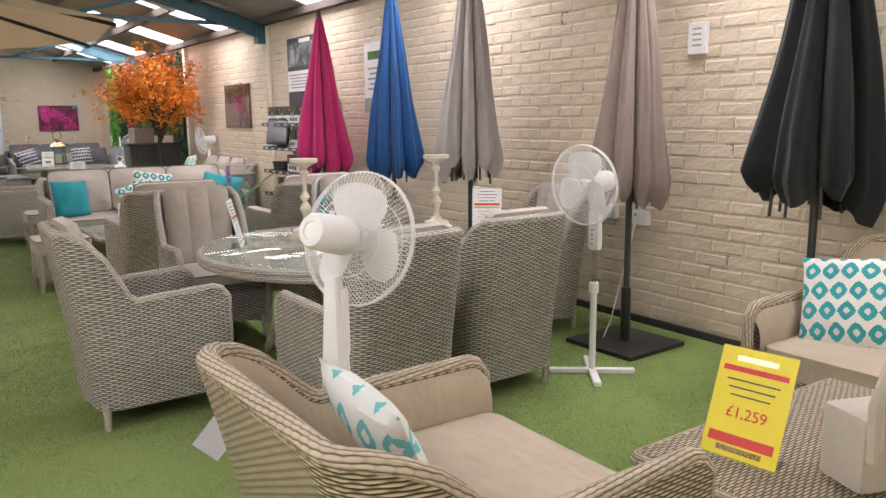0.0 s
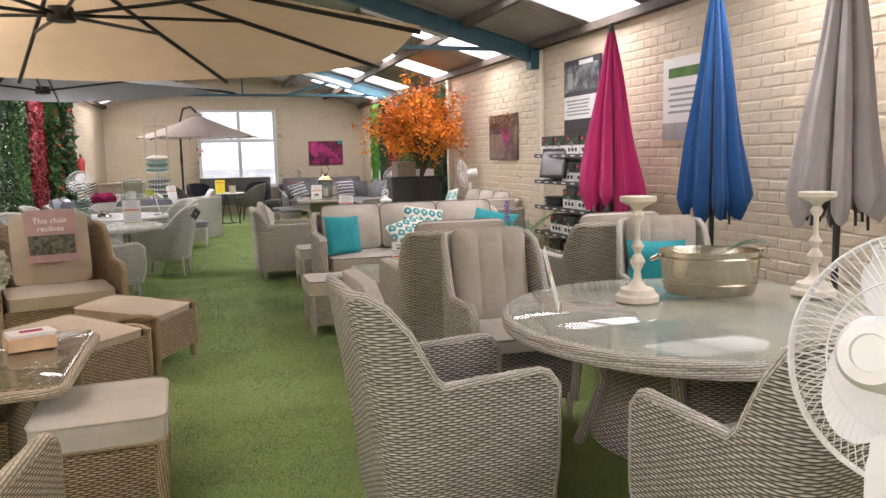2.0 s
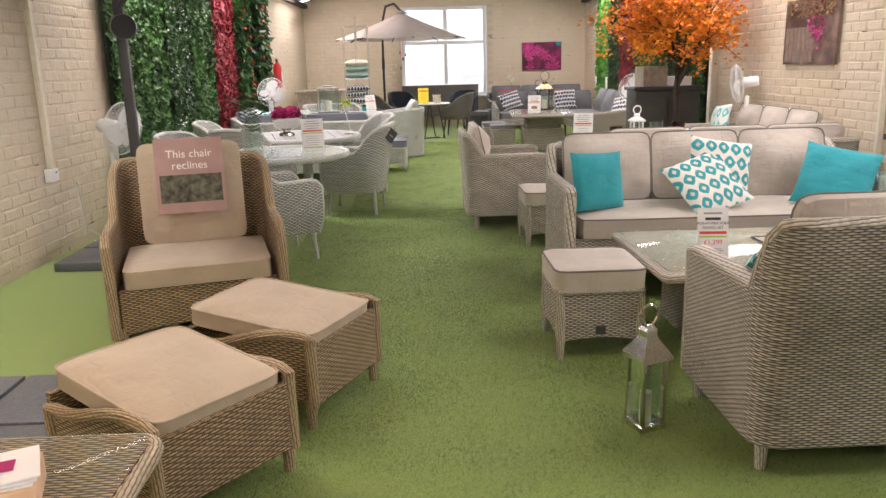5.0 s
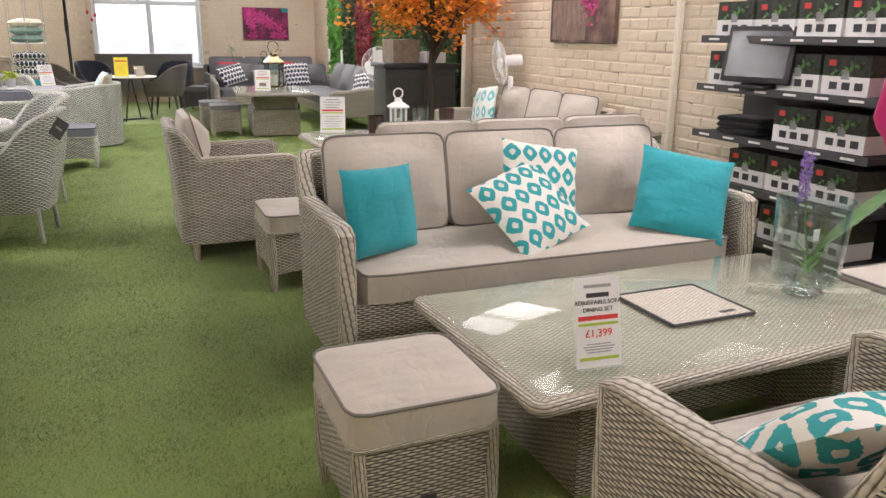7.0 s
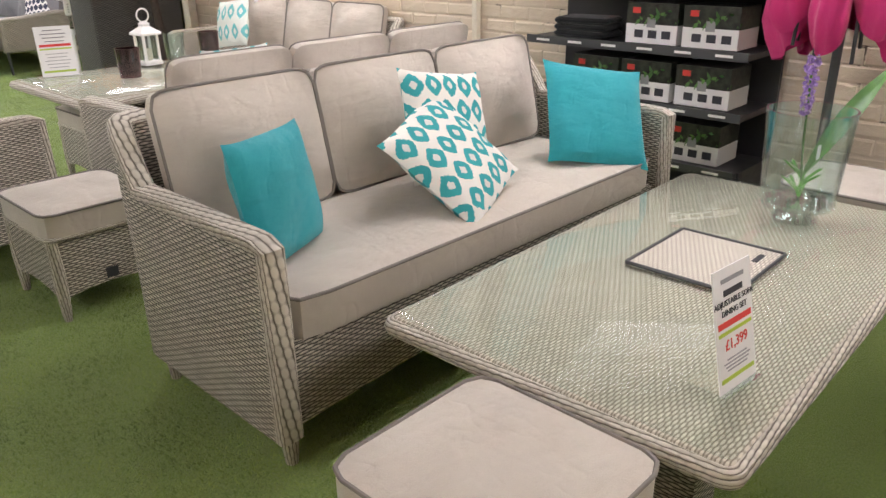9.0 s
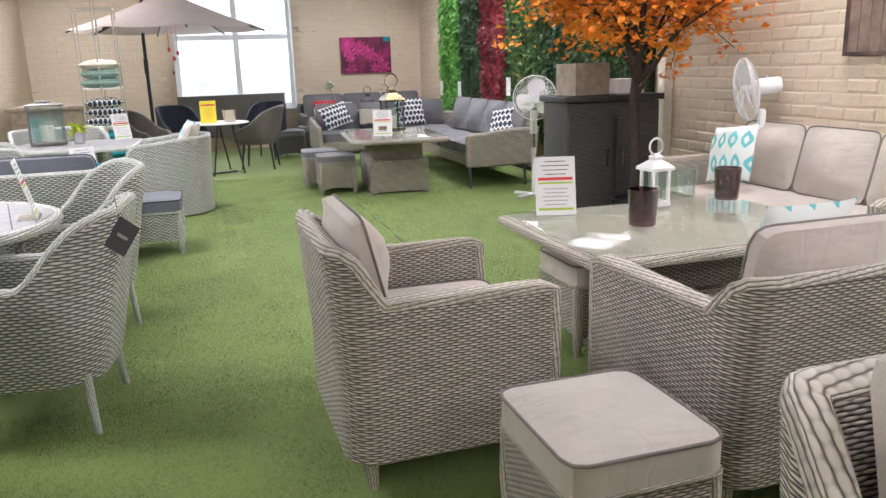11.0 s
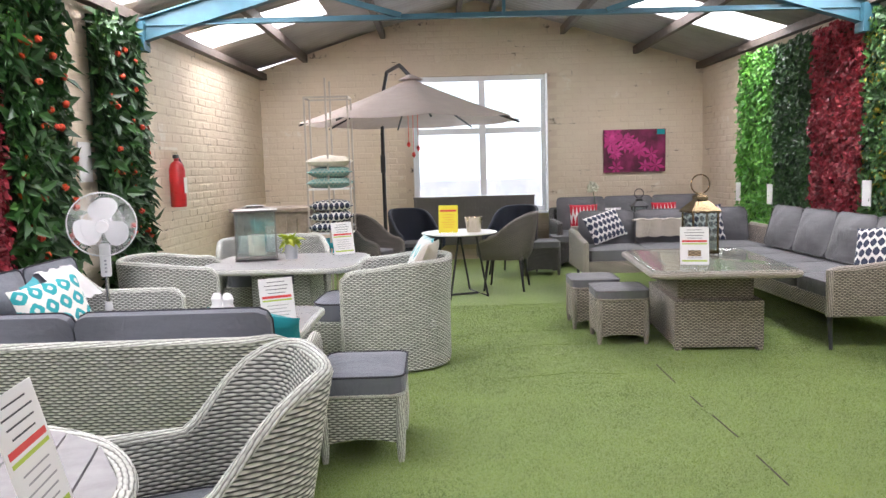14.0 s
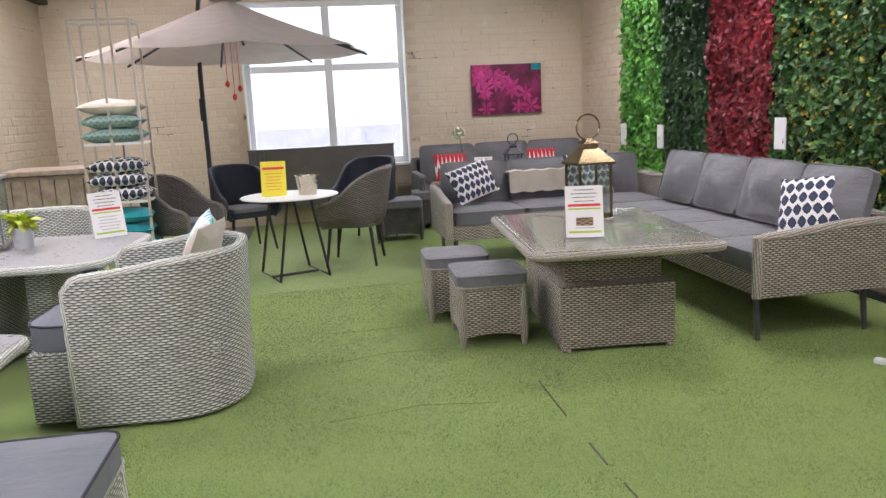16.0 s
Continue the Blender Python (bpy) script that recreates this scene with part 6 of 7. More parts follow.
# ---- table pieces ----
def candlestick(x, y, z, label):
    t = part("candlestick", lathe([(0, 0), (0.105, 0.0), (0.105, 0.028), (0.088, 0.038), (0.082, 0.06), (0.045, 0.072), (0.022, 0.10), (0.016, 0.15), (0.026, 0.17), (0.038, 0.195), (0.026, 0.22), (0.014, 0.235), (0.020, 0.25), (0.033, 0.27), (0.020, 0.29), (0.012, 0.305), (0.012, 0.39), (0.026, 0.41), (0.03, 0.425), (0.018, 0.445), (0.03, 0.462), (0.08, 0.487), (0.088, 0.492), (0.088, 0.515), (0, 0.515)], 28), M_WAX, None)
    t.matrix_world = pose(x, y, z)
    tagged(t, label, "candlestick", "ivory candlesticks")


candlestick(0.74, 1.83, 0.744, "tall turned ivory candlestick on the glass table")
candlestick(1.62, 1.62, 0.744, "tall turned ivory candlestick on the glass table")


def bucket():
    t = thing("drinks_tub", pose(1.18, 1.86, 0.744, 0, 0, -30), "oval hammered metal drinks tub", "tub")

    def fn(i, j):
        a = 2 * math.pi * i / 40
        prof = [(0.0, 0.002), (0.86, 0.002), (0.90, 0.02), (1.0, 0.215), (1.03, 0.225), (0.99, 0.215), (0.88, 0.03), (0, 0.03)]
        r, z = prof[j]
        return (0.25 * r * math.cos(a), 0.17 * r * math.sin(a), z), (a, z)
    part("bowl", sheet(40, 8, fn, None, True), M_NICKEL, t)
    for z in (0.06, 0.19):
        k = 0.9 + 0.1 * (z - 0.02) / 0.195
        part("band", tube([(0.252 * k * math.cos(a), 0.172 * k * math.sin(a), z) for a in [2 * math.pi * q / 40 for q in range(40)]], 0.005, 6, True), M_NICKEL, t)
    for s in (-1, 1):
        part("handle", tube([(s * 0.25, 0.05, 0.19), (s * 0.29, 0.03, 0.17), (s * 0.29, -0.03, 0.17), (s * 0.25, -0.05, 0.19)], 0.006, 6), M_NICKEL, t)
    rr = random.Random(2)
    for k in range(4):
        a = rr.uniform(-0.6, 0.6)
        part("leaf_blade", sheet(7, 3, lambda i, j, a=a, k=k: ((0.05 + 0.06 * i, (j - 1) * 0.03 * math.sin(math.pi * (i + 0.6) / 7) + a * 0.03 * i, 0.2 + 0.09 * math.sin(i * 0.45) - 0.004 * i * i * 0.4), (i, j))), M_LEAF_MID, t)


bucket()


def glass_vase(x, y, z, R, H, label, mat_=M_CLEAR, foot=True, stems=(), name="glass_vase"):
    t = thing(name, pose(x, y, z), label, "vase")
    prof = ([(0, 0.0), (0.075, 0.0), (0.075, 0.012), (0.03, 0.03), (0.03, 0.05)] if foot else [(0, 0.0)]) + [(R * 0.86, 0.055 if foot else 0.004), (R, H), (R - 0.006, H), (R * 0.86 - 0.006, 0.07 if foot else 0.02), (0, 0.07 if foot else 0.02)]
    v = part("vessel", lathe(prof, 32), mat_, t)
    v.visible_shadow = False
    return t


v = glass_vase(1.40, 5.0, 0.488, 0.14, 0.38, "clear glass vase holding lavender and palm leaf")
part("stem", tube([(0.02, 0, 0.08), (-0.04, 0.0, 0.28), (-0.07, 0.0, 0.50)], 0.004, 6), M_LEAF_MID, v)
M_LAV = leafy("lavender", (0.30, 0.18, 0.52), (0.50, 0.36, 0.70), 0.8)
leaf_mesh("flower_spike", [((-0.07 + 0.014 * math.cos(k * 2.4), 0.014 * math.sin(k * 2.4), 0.38 + 0.0012 * k), (math.cos(k * 2.4), math.sin(k * 2.4), 0.3)) for k in range(150)], 0.017, v, M_LAV, "lavender flower spike")
part("leaf_blade", sheet(12, 5, lambda i, j: ((0.01 + 0.035 * i, -0.01 * i + (j - 2) * 0.018 * math.sin(math.pi * (i + 0.5) / 12), 0.14 + 0.036 * i - 0.0006 * i * i + 0.006 * abs(j - 2)), (i, j))), M_LEAF_MID, v, "long grey-green leaf")
for k in range(11):
    a = k * 0.9
    part("leaflet", sheet(6, 3, lambda i, j, a=a, k=k: ((0.012 * i * math.cos(a), 0.012 * i * math.sin(a) + (j - 1) * 0.006, 0.08 + 0.008 * k + 0.010 * i), (i, j))), M_LEAF_LIME, v)
part("tag", box(0.03, 0.002, 0.045, (-0.03, -0.05, 0.25)), M_CARD, v, "", False)


def ball_flower(parent, c, R, n, size, material, label, seed):
    rr = random.Random(seed)
    pts = []
    if n > 1000:
        bm = bmesh.new()
        bmesh.ops.create_icosphere(bm, subdivisions=2, radius=R * 0.93, matrix=Matrix.Translation(c))
        part("bloom_heart", bm, material, parent)
    for _ in range(n):
        d = Vector((rr.gauss(0, 1), rr.gauss(0, 1), rr.gauss(0, 1))).normalized()
        pts.append((Vector(c) + d * R * rr.uniform(0.8, 1.02), d))
    leaf_mesh("bloom", pts, size, parent, material, label, 0.3, 1.0, seed)


M_PETAL = leafy("cream_petal", (0.84, 0.83, 0.66), (0.92, 0.91, 0.80), 0.8)
M_FUCHSIA = leafy("fuchsia_petal", (0.40, 0.01, 0.10), (0.60, 0.04, 0.22), 0.8)
v = glass_vase(-2.38, 2.72, 0.602, 0.065, 0.20, "amber glass bottle vase with cream hydrangeas", M_AMBER, False)
part("stem", tube([(0, 0, 0.02), (0.02, 0.01, 0.32)], 0.005, 6), M_LEAF_DEEP, v)
ball_flower(v, (0.04, 0.0, 0.36), 0.115, 1500, 0.035, M_PETAL, "cream hydrangea head", 3)
v = glass_vase(-2.66, 2.55, 0.602, 0.12, 0.17, "round clear glass bowl vase with cream hydrangea", M_CLEAR, False)
ball_flower(v, (0.02, 0.0, 0.30), 0.11, 1300, 0.035, M_PETAL, "cream hydrangea head", 4)


def leaflet_box(x, y, z, spin):
    t = thing("leaflet_stack", pose(x, y, z, 0, 0, spin), "open box of printed leaflets on the table", "box")
    part("box_body", box(0.21, 0.17, 0.06, (0, 0, 0.03), 0.002), plain("peach_card", (0.72, 0.50, 0.32), 0.6), t, "", False)
    for k in range(3):
        part("leaflet", box(0.20, 0.15, 0.003, (0.004 * k, 0.003 * k, 0.063 + 0.005 * k)), M_CARD, t, "", False, pose(0, 0, 0, 0, 0, 3 * k))
    part("printed_bar", box(0.10, 0.05, 0.001, (0.01, 0.01, 0.0765)), M_FUCHSIA, t, "", False)


leaflet_box(-2.12, 2.58, 0.602, 20)


def carton_bag():
    t = thing("gift_bag", pose(0.86, -1.72, 0.482, 0, 0, -20), "cream storage bag with a rounded handle", "bag")
    part("bag_body", box(0.26, 0.16, 0.22, (0, 0, 0.11), 0.02), M_CREAM, t)
    part("handle", tube([(-0.10, -0.085, 0.10), (-0.11, -0.09, 0.26), (-0.07, -0.09, 0.38), (0.07, -0.09, 0.38), (0.11, -0.09, 0.26), (0.10, -0.085, 0.10)], 0.02, 8), M_CREAM, t)
    part("label_card", box(0.09, 0.002, 0.06, (0.03, -0.083, 0.05)), M_CARD, t, "", False)


carton_bag()


def lantern(x, y, z, w, h, metal, label, spin=10, ring=True):
    t = thing("lantern", pose(x, y, z, 0, 0, spin), label, "lantern", "lanterns")
    part("base", box(w, w, 0.025, (0, 0, 0.0125), 0.004), metal, t)
    top = h * 0.62
    for sx in (-1, 1):
        for sy in (-1, 1):
            part("post", box(0.014, 0.014, top, (sx * (w / 2 - 0.012), sy * (w / 2 - 0.012), 0.025 + top / 2)), metal, t, "", False)
    for a in range(4):
        p = part("pane", box(w - 0.03, 0.003, top - 0.01, (0, w / 2 - 0.012, 0.025 + top / 2)), M_CLEAR, t, "", False, pose(0, 0, 0, 0, 0, 90 * a))
        p.visible_shadow = False
    bm = bmesh.new()
    z1 = 0.025 + top
    rings = [[bm.verts.new((sx * q, sy * q, zz)) for sx, sy in ((-1, -1), (1, -1), (1, 1), (-1, 1))] for q, zz in ((w / 2 + 0.01, z1), (w / 2 + 0.01, z1 + 0.015), (w * 0.2, z1 + h * (0.2 if ring else 0.06)), (w * 0.2, z1 + h * (0.26 if ring else 0.08)), (w * 0.24, z1 + h * (0.26 if ring else 0.08)), (0.01, z1 + h * (0.32 if ring else 0.1)))]
    for a, b in zip(rings, rings[1:]):
        for i in range(4):
            bm.faces.new((a[i], a[(i + 1) % 4], b[(i + 1) % 4], b[i]))
    bm.faces.new(rings[0][::-1])
    part("roof", bm, metal, t, "", False)
    R = w * 0.34
    if ring:
        part("handle", tube([(R * math.cos(q), 0, z1 + h * 0.30 + R + R * math.sin(q)) for q in [2 * math.pi * k / 24 for k in range(24)]], 0.006, 6, True), metal, t)
    part("candle", cyl(w * 0.2, w * 0.2, top * 0.45, (0, 0, 0.026), 18), M_WAX, t, "ivory candle")


lantern(-0.28, 3.98, 0.0, 0.125, 0.45, M_STEEL, "polished steel lantern standing on the grass", 20)
lantern(1.12, 9.02, 0.662, 0.12, 0.26, M_CARD, "small white lantern on the glass table", 5)
lantern(1.12, 14.7, 0.642, 0.24, 0.52, M_BRASS, "large brass lantern on the glass table", 5)
M_PEWTER = plain("pewter", (0.26, 0.25, 0.235), 0.3, 1.0, 0.12, 14)
lantern(-2.72, 14.95, 0.682, 0.36, 0.62, M_PEWTER, "wide steel and glass lantern with candle", 12, False)
lantern(1.62, 18.5, 0.552, 0.18, 0.40, M_BLACK, "black lantern on the low table", 0)
for x, y, z, label, mm in ((0.80, 8.62, 0.662, "plum glass tumbler vase on the table", M_SMOKE), (1.55, 9.0, 0.662, "plum glass tumbler vase on the table", M_SMOKE), (1.35, 9.1, 0.662, "small blue glass jar on the table", M_CLEAR)):
    glass_vase(x, y, z, 0.07, 0.17, label, mm, False)


def flower_bowl():
    t = thing("flower_bowl", pose(-2.62, 9.72, 0.742), "silver pedestal bowl full of fuchsia flowers", "bowl")
    part("bowl", lathe([(0, 0), (0.09, 0), (0.085, 0.02), (0.04, 0.045), (0.04, 0.06), (0.12, 0.085), (0.17, 0.16), (0.175, 0.20), (0.165, 0.20), (0.15, 0.13), (0, 0.10)], 36), M_STEEL, t)
    rr = random.Random(9)
    for k in range(5):
        ball_flower(t, (0.09 * math.cos(k * 1.26), 0.09 * math.sin(k * 1.26), 0.235), 0.065, 260, 0.04, M_FUCHSIA, "fuchsia bloom", 20 + k)


flower_bowl()
v = glass_vase(-2.62, 7.9, 0.737, 0.10, 0.24, "ribbed glass vase with palm fronds", M_CLEAR, False)
for k in range(7):
    a = k * 0.9
    bm = bmesh.new()
    for q in range(9):
        for s in (-1, 1):
            z, r = 0.2 + 0.035 * q, 0.02 + 0.018 * q
            sheet(3, 2, lambda i, j, q=q, s=s, z=z, r=r, a=a: ((r * math.cos(a) - s * 0.03 * i * math.sin(a), r * math.sin(a) + s * 0.03 * i * math.cos(a), z + 0.012 * i + 0.008 * j), (i, j)), bm)
    part("frond", bm, M_LEAF_DEEP, v)


def swan(x, y, z):
    t = part("ornament", lathe([(0, 0), (0.05, 0), (0.06, 0.04), (0.045, 0.10), (0.03, 0.13), (0.036, 0.16), (0.02, 0.19), (0, 0.195)], 20), M_CARD, None)
    t.matrix_world = pose(x, y, z)
    tagged(t, "small white ceramic ornament on the low table", "ornament")


swan(-2.45, 12.75, 0.532)
swan(-2.38, 12.72, 0.532)
pl = glass_vase(-2.38, 14.75, 0.682, 0.06, 0.13, "grey metal planter with yellow plant", M_GPLASTIC, False, name="planter")
leaf_mesh("foliage", [((0.05 * math.cos(k * 2.4) * (k % 5) / 4, 0.05 * math.sin(k * 2.4) * (k % 5) / 4, 0.13 + 0.001 * k), (0, 0, 1)) for k in range(60)], 0.06, pl, leafy("lime_petal", (0.35, 0.50, 0.02), (0.62, 0.62, 0.05)), "lime yellow leaves", 0.2, 1.6, 8)
ib = part("ice_bucket", lathe([(0, 0), (0.075, 0), (0.10, 0.16), (0.105, 0.165), (0.098, 0.16), (0.072, 0.01), (0, 0.01)], 28), M_NICKEL, None)
ib.matrix_world = pose(-0.72, 16.55, 0.718)
tagged(ib, "nickel ice bucket on the bistro table", "bucket")
orc = glass_vase(1.05, 18.6, 0.552, 0.06, 0.16, "white orchid in a pot", M_CARD, False, name="orchid")
part("stem", tube([(0, 0, 0.1), (0.0, 0.02, 0.35), (-0.05, 0.0, 0.6)], 0.004, 6), M_LEAF_DEEP, orc)
ball_flower(orc, (-0.04, 0, 0.55), 0.05, 90, 0.05, M_PETAL, "white orchid flowers", 31)


# ---- recliner, ottomans and beanbag ----
def recliner():
    t = lounge("recliner", facing(-2.52, 5.60, 0.28, -1), "honey woven reclining armchair with tan cushion and printed cover", "armchair", 0.92, 0.78, 1, M_BROWN, M_BROWN_RIM, M_TAN, None, 0.62, 0.92, 0.62, 0.12, z0=0.06, seat=0.32, cush=0.10, lean=0.32, thick=0.055, nose=0.05, rise=0.16, square=False, pad_k=0.78)
    m = pose(0, 0.27, 0.47, 90 - 16, 0, 0) @ pose(0, 0.30, 0.185)
    part("printed_cover", box(0.40, 0.46, 0.006, (0, 0.05, 0.0), 0.002), plain("mauve_cloth", (0.42, 0.27, 0.25), 0.9), t, "mauve cloth cover", False, m)
    part("printed_picture", box(0.36, 0.17, 0.002, (0, -0.03, 0.004)), plain("garden_print", (0.10, 0.10, 0.07), 0.8, 0, 0.9, 22), t, "", False, m)
    text("This chair", 0.068, m @ pose(0, 0.16, 0.0045), M_CARD, t)
    text("reclines", 0.068, m @ pose(0, 0.09, 0.0045), M_CARD, t)


recliner()


def curved_ottoman(x, y, fx, fy, label, w=0.56, d=0.66):
    t = thing("ottoman", facing(x, y, fx, fy), label, "footstool", "honey ottomans")
    n = 18
    for s in (-1, 1):
        def fn(i, j, s=s):
            k = i / (n - 1)
            yy = -d / 2 + d * k
            top = 0.36 + 0.05 * math.cos(math.pi * (k - 0.15) * 1.3)
            lo = 0.10 + 0.05 * math.sin(math.pi * k)
            z = lo + (top - lo) * j / 5
            return (s * w / 2, yy, z), (yy, z)
        part("side_panel", sheet(n, 6, fn), M_BROWN, t)
        part("rim", tube([(s * w / 2, -d / 2, 0.1)] + [fn(i, 5)[0] for i in range(n)] + [(s * w / 2, d / 2, 0.1)], 0.024, 8), M_BROWN_RIM, t)
        part("end_panel", box(w, 0.03, 0.26, (0, s * (d / 2 - 0.005), 0.235)), M_BROWN, t, "", False)
    for sx in (-1, 1):
        for sy in (-1, 1):
            part("leg", tube([(sx * (w / 2 - 0.01), sy * (d / 2 - 0.02), 0), (sx * (w / 2 - 0.01), sy * (d / 2 - 0.02), 0.14)], [0.02, 0.028], 10), M_BROWN_RIM, t)
    pad("cushion", t, w - 0.03, d - 0.02, 0.07, pose(0, 0, 0.365, 5, 0, 0), M_TAN, M_TAN, 0.025, 4)
    part("tag", box(0.05, 0.002, 0.05, (w / 2 + 0.03, -d / 2 + 0.03, 0.35)), M_CARD, t, "", False)


curved_ottoman(-1.83, 4.45, 0.85, -0.4, "honey woven curved ottoman with tan pad")
curved_ottoman(-2.12, 3.72, 0.8, -0.65, "honey woven curved ottoman with tan pad")


def beanbag():
    bm = bmesh.new()
    bmesh.ops.create_icosphere(bm, subdivisions=4, radius=1.0)
    for v in bm.verts:
        n = noise.noise(v.co * 2.2)
        k = 1 + 0.08 * n
        q = [math.copysign(abs(c) ** 0.62, c) for c in v.co]
        v.co = Vector((q[0] * 0.36 * k, q[1] * 0.34 * k, max(-0.30, q[2] * 0.30 * k) + 0.30))
    ob = part("beanbag", bm, fabric("charcoal_cloth", (0.05, 0.052, 0.06)), None)
    ob.matrix_world = pose(2.58, 4.55, 0)
    tagged(ob, "squashy charcoal beanbag cube beside the parasol", "beanbag")


beanbag()


# ---- the shelf rack by the wall ----
def rack():
    t = thing("display_rack", pose(2.98, 6.35, 0), "black metal shop shelving with bright shelf edges", "shelving")
    part("back_panel", box(0.03, 1.36, 1.75, (-0.03, 0, 0.875)), M_BLACK, t, "", False)
    for s in (-1, 1):
        part("side_panel", box(0.40, 0.02, 0.25, (-0.22, s * 0.67, 0.125)), M_BLACK, t, "", False)
    for z in (0.25, 0.55, 0.85, 1.15, 1.45):
        sh = part("shelf", box(0.42, 1.34, 0.03, (-0.25, 0, z - 0.015), 0.003), M_BLACK, t, "", False)
        part("price_strip", box(0.012, 1.34, 0.045, (-0.465, 0, z - 0.012)), M_CHAR, sh, "dark shelf edge strip", False)
        for k in range(6):
            part("shelf_label", box(0.003, 0.09, 0.013, (-0.4735, -0.55 + 0.22 * k, z - 0.012)), M_CARD, sh, "", False)


rack()
M_PHOTO = plain("plant_photo", (0.022, 0.026, 0.018), 0.4, 0, 0.9, 26)


def carton(y, z, w=0.30, spin=0):
    t = thing("carton", pose(2.70, y, z, 0, 0, spin), "printed carton of outdoor lighting on the shelf", "box", "cartons on the rack")
    part("carton_body", box(0.24, w, 0.10, (0, 0, 0.05), 0.002), M_CARD, t, "white lower half", False)
    part("carton_top", box(0.24, w, 0.11, (0, 0, 0.155), 0.002), M_PHOTO, t, "dark photo print upper half", False)
    for k in range(3):
        part("picture", box(0.002, 0.05, 0.04, (-0.122, -0.09 + 0.08 * k, 0.05)), M_INK, t, "", False)
    part("badge", box(0.002, 0.05, 0.05, (-0.1225, 0.0, 0.11)), M_GREYINK, t, "", False)
    part("sticker", box(0.002, 0.045, 0.03, (-0.1225, 0.09, 0.17)), M_RED, t, "", False)
    leaf_mesh("printed_leaves", [((-0.1225, -w * 0.45 + w * 0.9 * ((k * 37) % 100) / 100, 0.11 + 0.085 * ((k * 61) % 100) / 100), (-1, 0, 0)) for k in range(15)], 0.028, t, M_LEAF_MID, "printed leaf picture", 0.0, 1.5, 3)


for z, ys in ((0.255, (5.95, 6.27, 6.62)), (0.555, (5.93, 6.26, 6.58)), (0.855, (5.92, 6.25)), (1.155, (5.95, 6.27, 6.85)), (1.455, (5.85, 6.17, 6.49, 6.82))):
    for y in ys:
        carton(y, z)
tv = thing("display_screen", pose(2.50, 6.52, 1.155, 0, 0, 12), "black display screen standing on the rack", "screen")
part("screen_body", box(0.035, 0.46, 0.33, (0, 0, 0.20), 0.01), M_BLACK, tv, "", True, pose(0, 0, 0, 0, 10, 0))
part("screen_face", box(0.003, 0.40, 0.27, (-0.02, 0, 0.20)), plain("dark_screen", (0.03, 0.032, 0.036), 0.2), tv, "", False, pose(0, 0, 0, 0, 10, 0))
part("screen_foot", box(0.16, 0.2, 0.02, (0.03, 0, 0.01), 0.004), M_BLACK, tv)
for k in range(3):
    b = part("folded_cover", slab(0.34, 0.24, 0.035, 0.03), M_BLACKCANVAS, None)
    b.matrix_world = pose(2.70, 6.72, 0.853 + 0.037 * k, 0, 0, 90 + 4 * k)
    tagged(b, "dark folded furniture cover in a bag", "cover", "folded covers")


# ---- on the walls ----
def picture(name, m, w, h, label, material, cat="picture"):
    t = thing(name, m, label, cat)
    part("canvas", box(w, 0.03, h, (0, -0.015, 0), 0.003), material, t, "", False)
    return t


def photo(name, cols, scale=4.0, seed=0.0):
    m, nt, b = mat(name, 0.5)
    n = node(nt, "TexNoise", ((2, scale), (3, 6.0), (4, 0.6)))
    mp = node(nt, "Mapping", ((0, coords(nt)), (1, (seed, seed, 0))))
    nt.links.new(mp.outputs[0], n.inputs[0])
    r = nt.nodes.new("ShaderNodeValToRGB")
    r.color_ramp.elements[0].color, r.color_ramp.elements[0].position = (*cols[0], 1), 0.32
    r.color_ramp.elements[1].color, r.color_ramp.elements[1].position = (*cols[-1], 1), 0.68
    for k, c in enumerate(cols[1:-1]):
        e = r.color_ramp.elements.new(0.32 + 0.36 * (k + 1) / (len(cols) - 1))
        e.color = (*c, 1)
    nt.links.new(n.outputs[0], r.inputs[0])
    nt.links.new(r.outputs[0], b.inputs["Base Color"])
    return m


p = picture("flower_picture", pose(1.945, END - 0.012, 1.60), 0.95, 0.65, "canvas print of deep pink poinsettia flowers", photo("dark_petals", ((0.03, 0.005, 0.015), (0.14, 0.008, 0.05), (0.3, 0.02, 0.12))))
rr = random.Random(12)
M_PETALPINK = leafy("pink_petal", (0.52, 0.015, 0.18), (0.85, 0.10, 0.40), 0.6)
for k in range(16):
    cx, cz, r0 = rr.uniform(-0.40, 0.40), rr.uniform(-0.26, 0.26), rr.uniform(0.10, 0.17)
    bm = bmesh.new()
    for q in range(6):
        a = q * math.pi / 3 + k
        pts = [(0, 0), (0.5, 0.2), (1.0, 0.0), (0.5, -0.2)]
        vs = []
        for u, v in pts:
            xx = cx + r0 * (u * math.cos(a) - v * math.sin(a))
            zz = cz + r0 * (u * math.sin(a) + v * math.cos(a))
            vs.append(bm.verts.new((max(-0.474, min(0.474, xx)), -0.0315 - 0.0002 * k - 0.00005 * q, max(-0.324, min(0.324, zz)))))
        bm.faces.new(vs)
    part("painted_flower", bm, M_PETALPINK, p, "", False)
part("corner_sticker", box(0.12, 0.002, 0.08, (0.40, -0.037, 0.28)), M_TEAL, p, "", False)
p = picture("fence_picture", pose(RIGHT - 0.008, 9.20, 1.715, 0, 0, -90), 1.08, 0.67, "canvas print of pink blossom over an old timber fence", photo("fence_photo", ((0.03, 0.02, 0.02), (0.12, 0.07, 0.06), (0.30, 0.20, 0.16)), 3.0))
for k in range(7):
    part("painted_board", box(0.075, 0.002, 0.36, (-0.46 + 0.085 * k, -0.0315, -0.13)), photo("board_photo", ((0.16, 0.11, 0.09), (0.30, 0.22, 0.18)), 9.0, k), p, "", False)
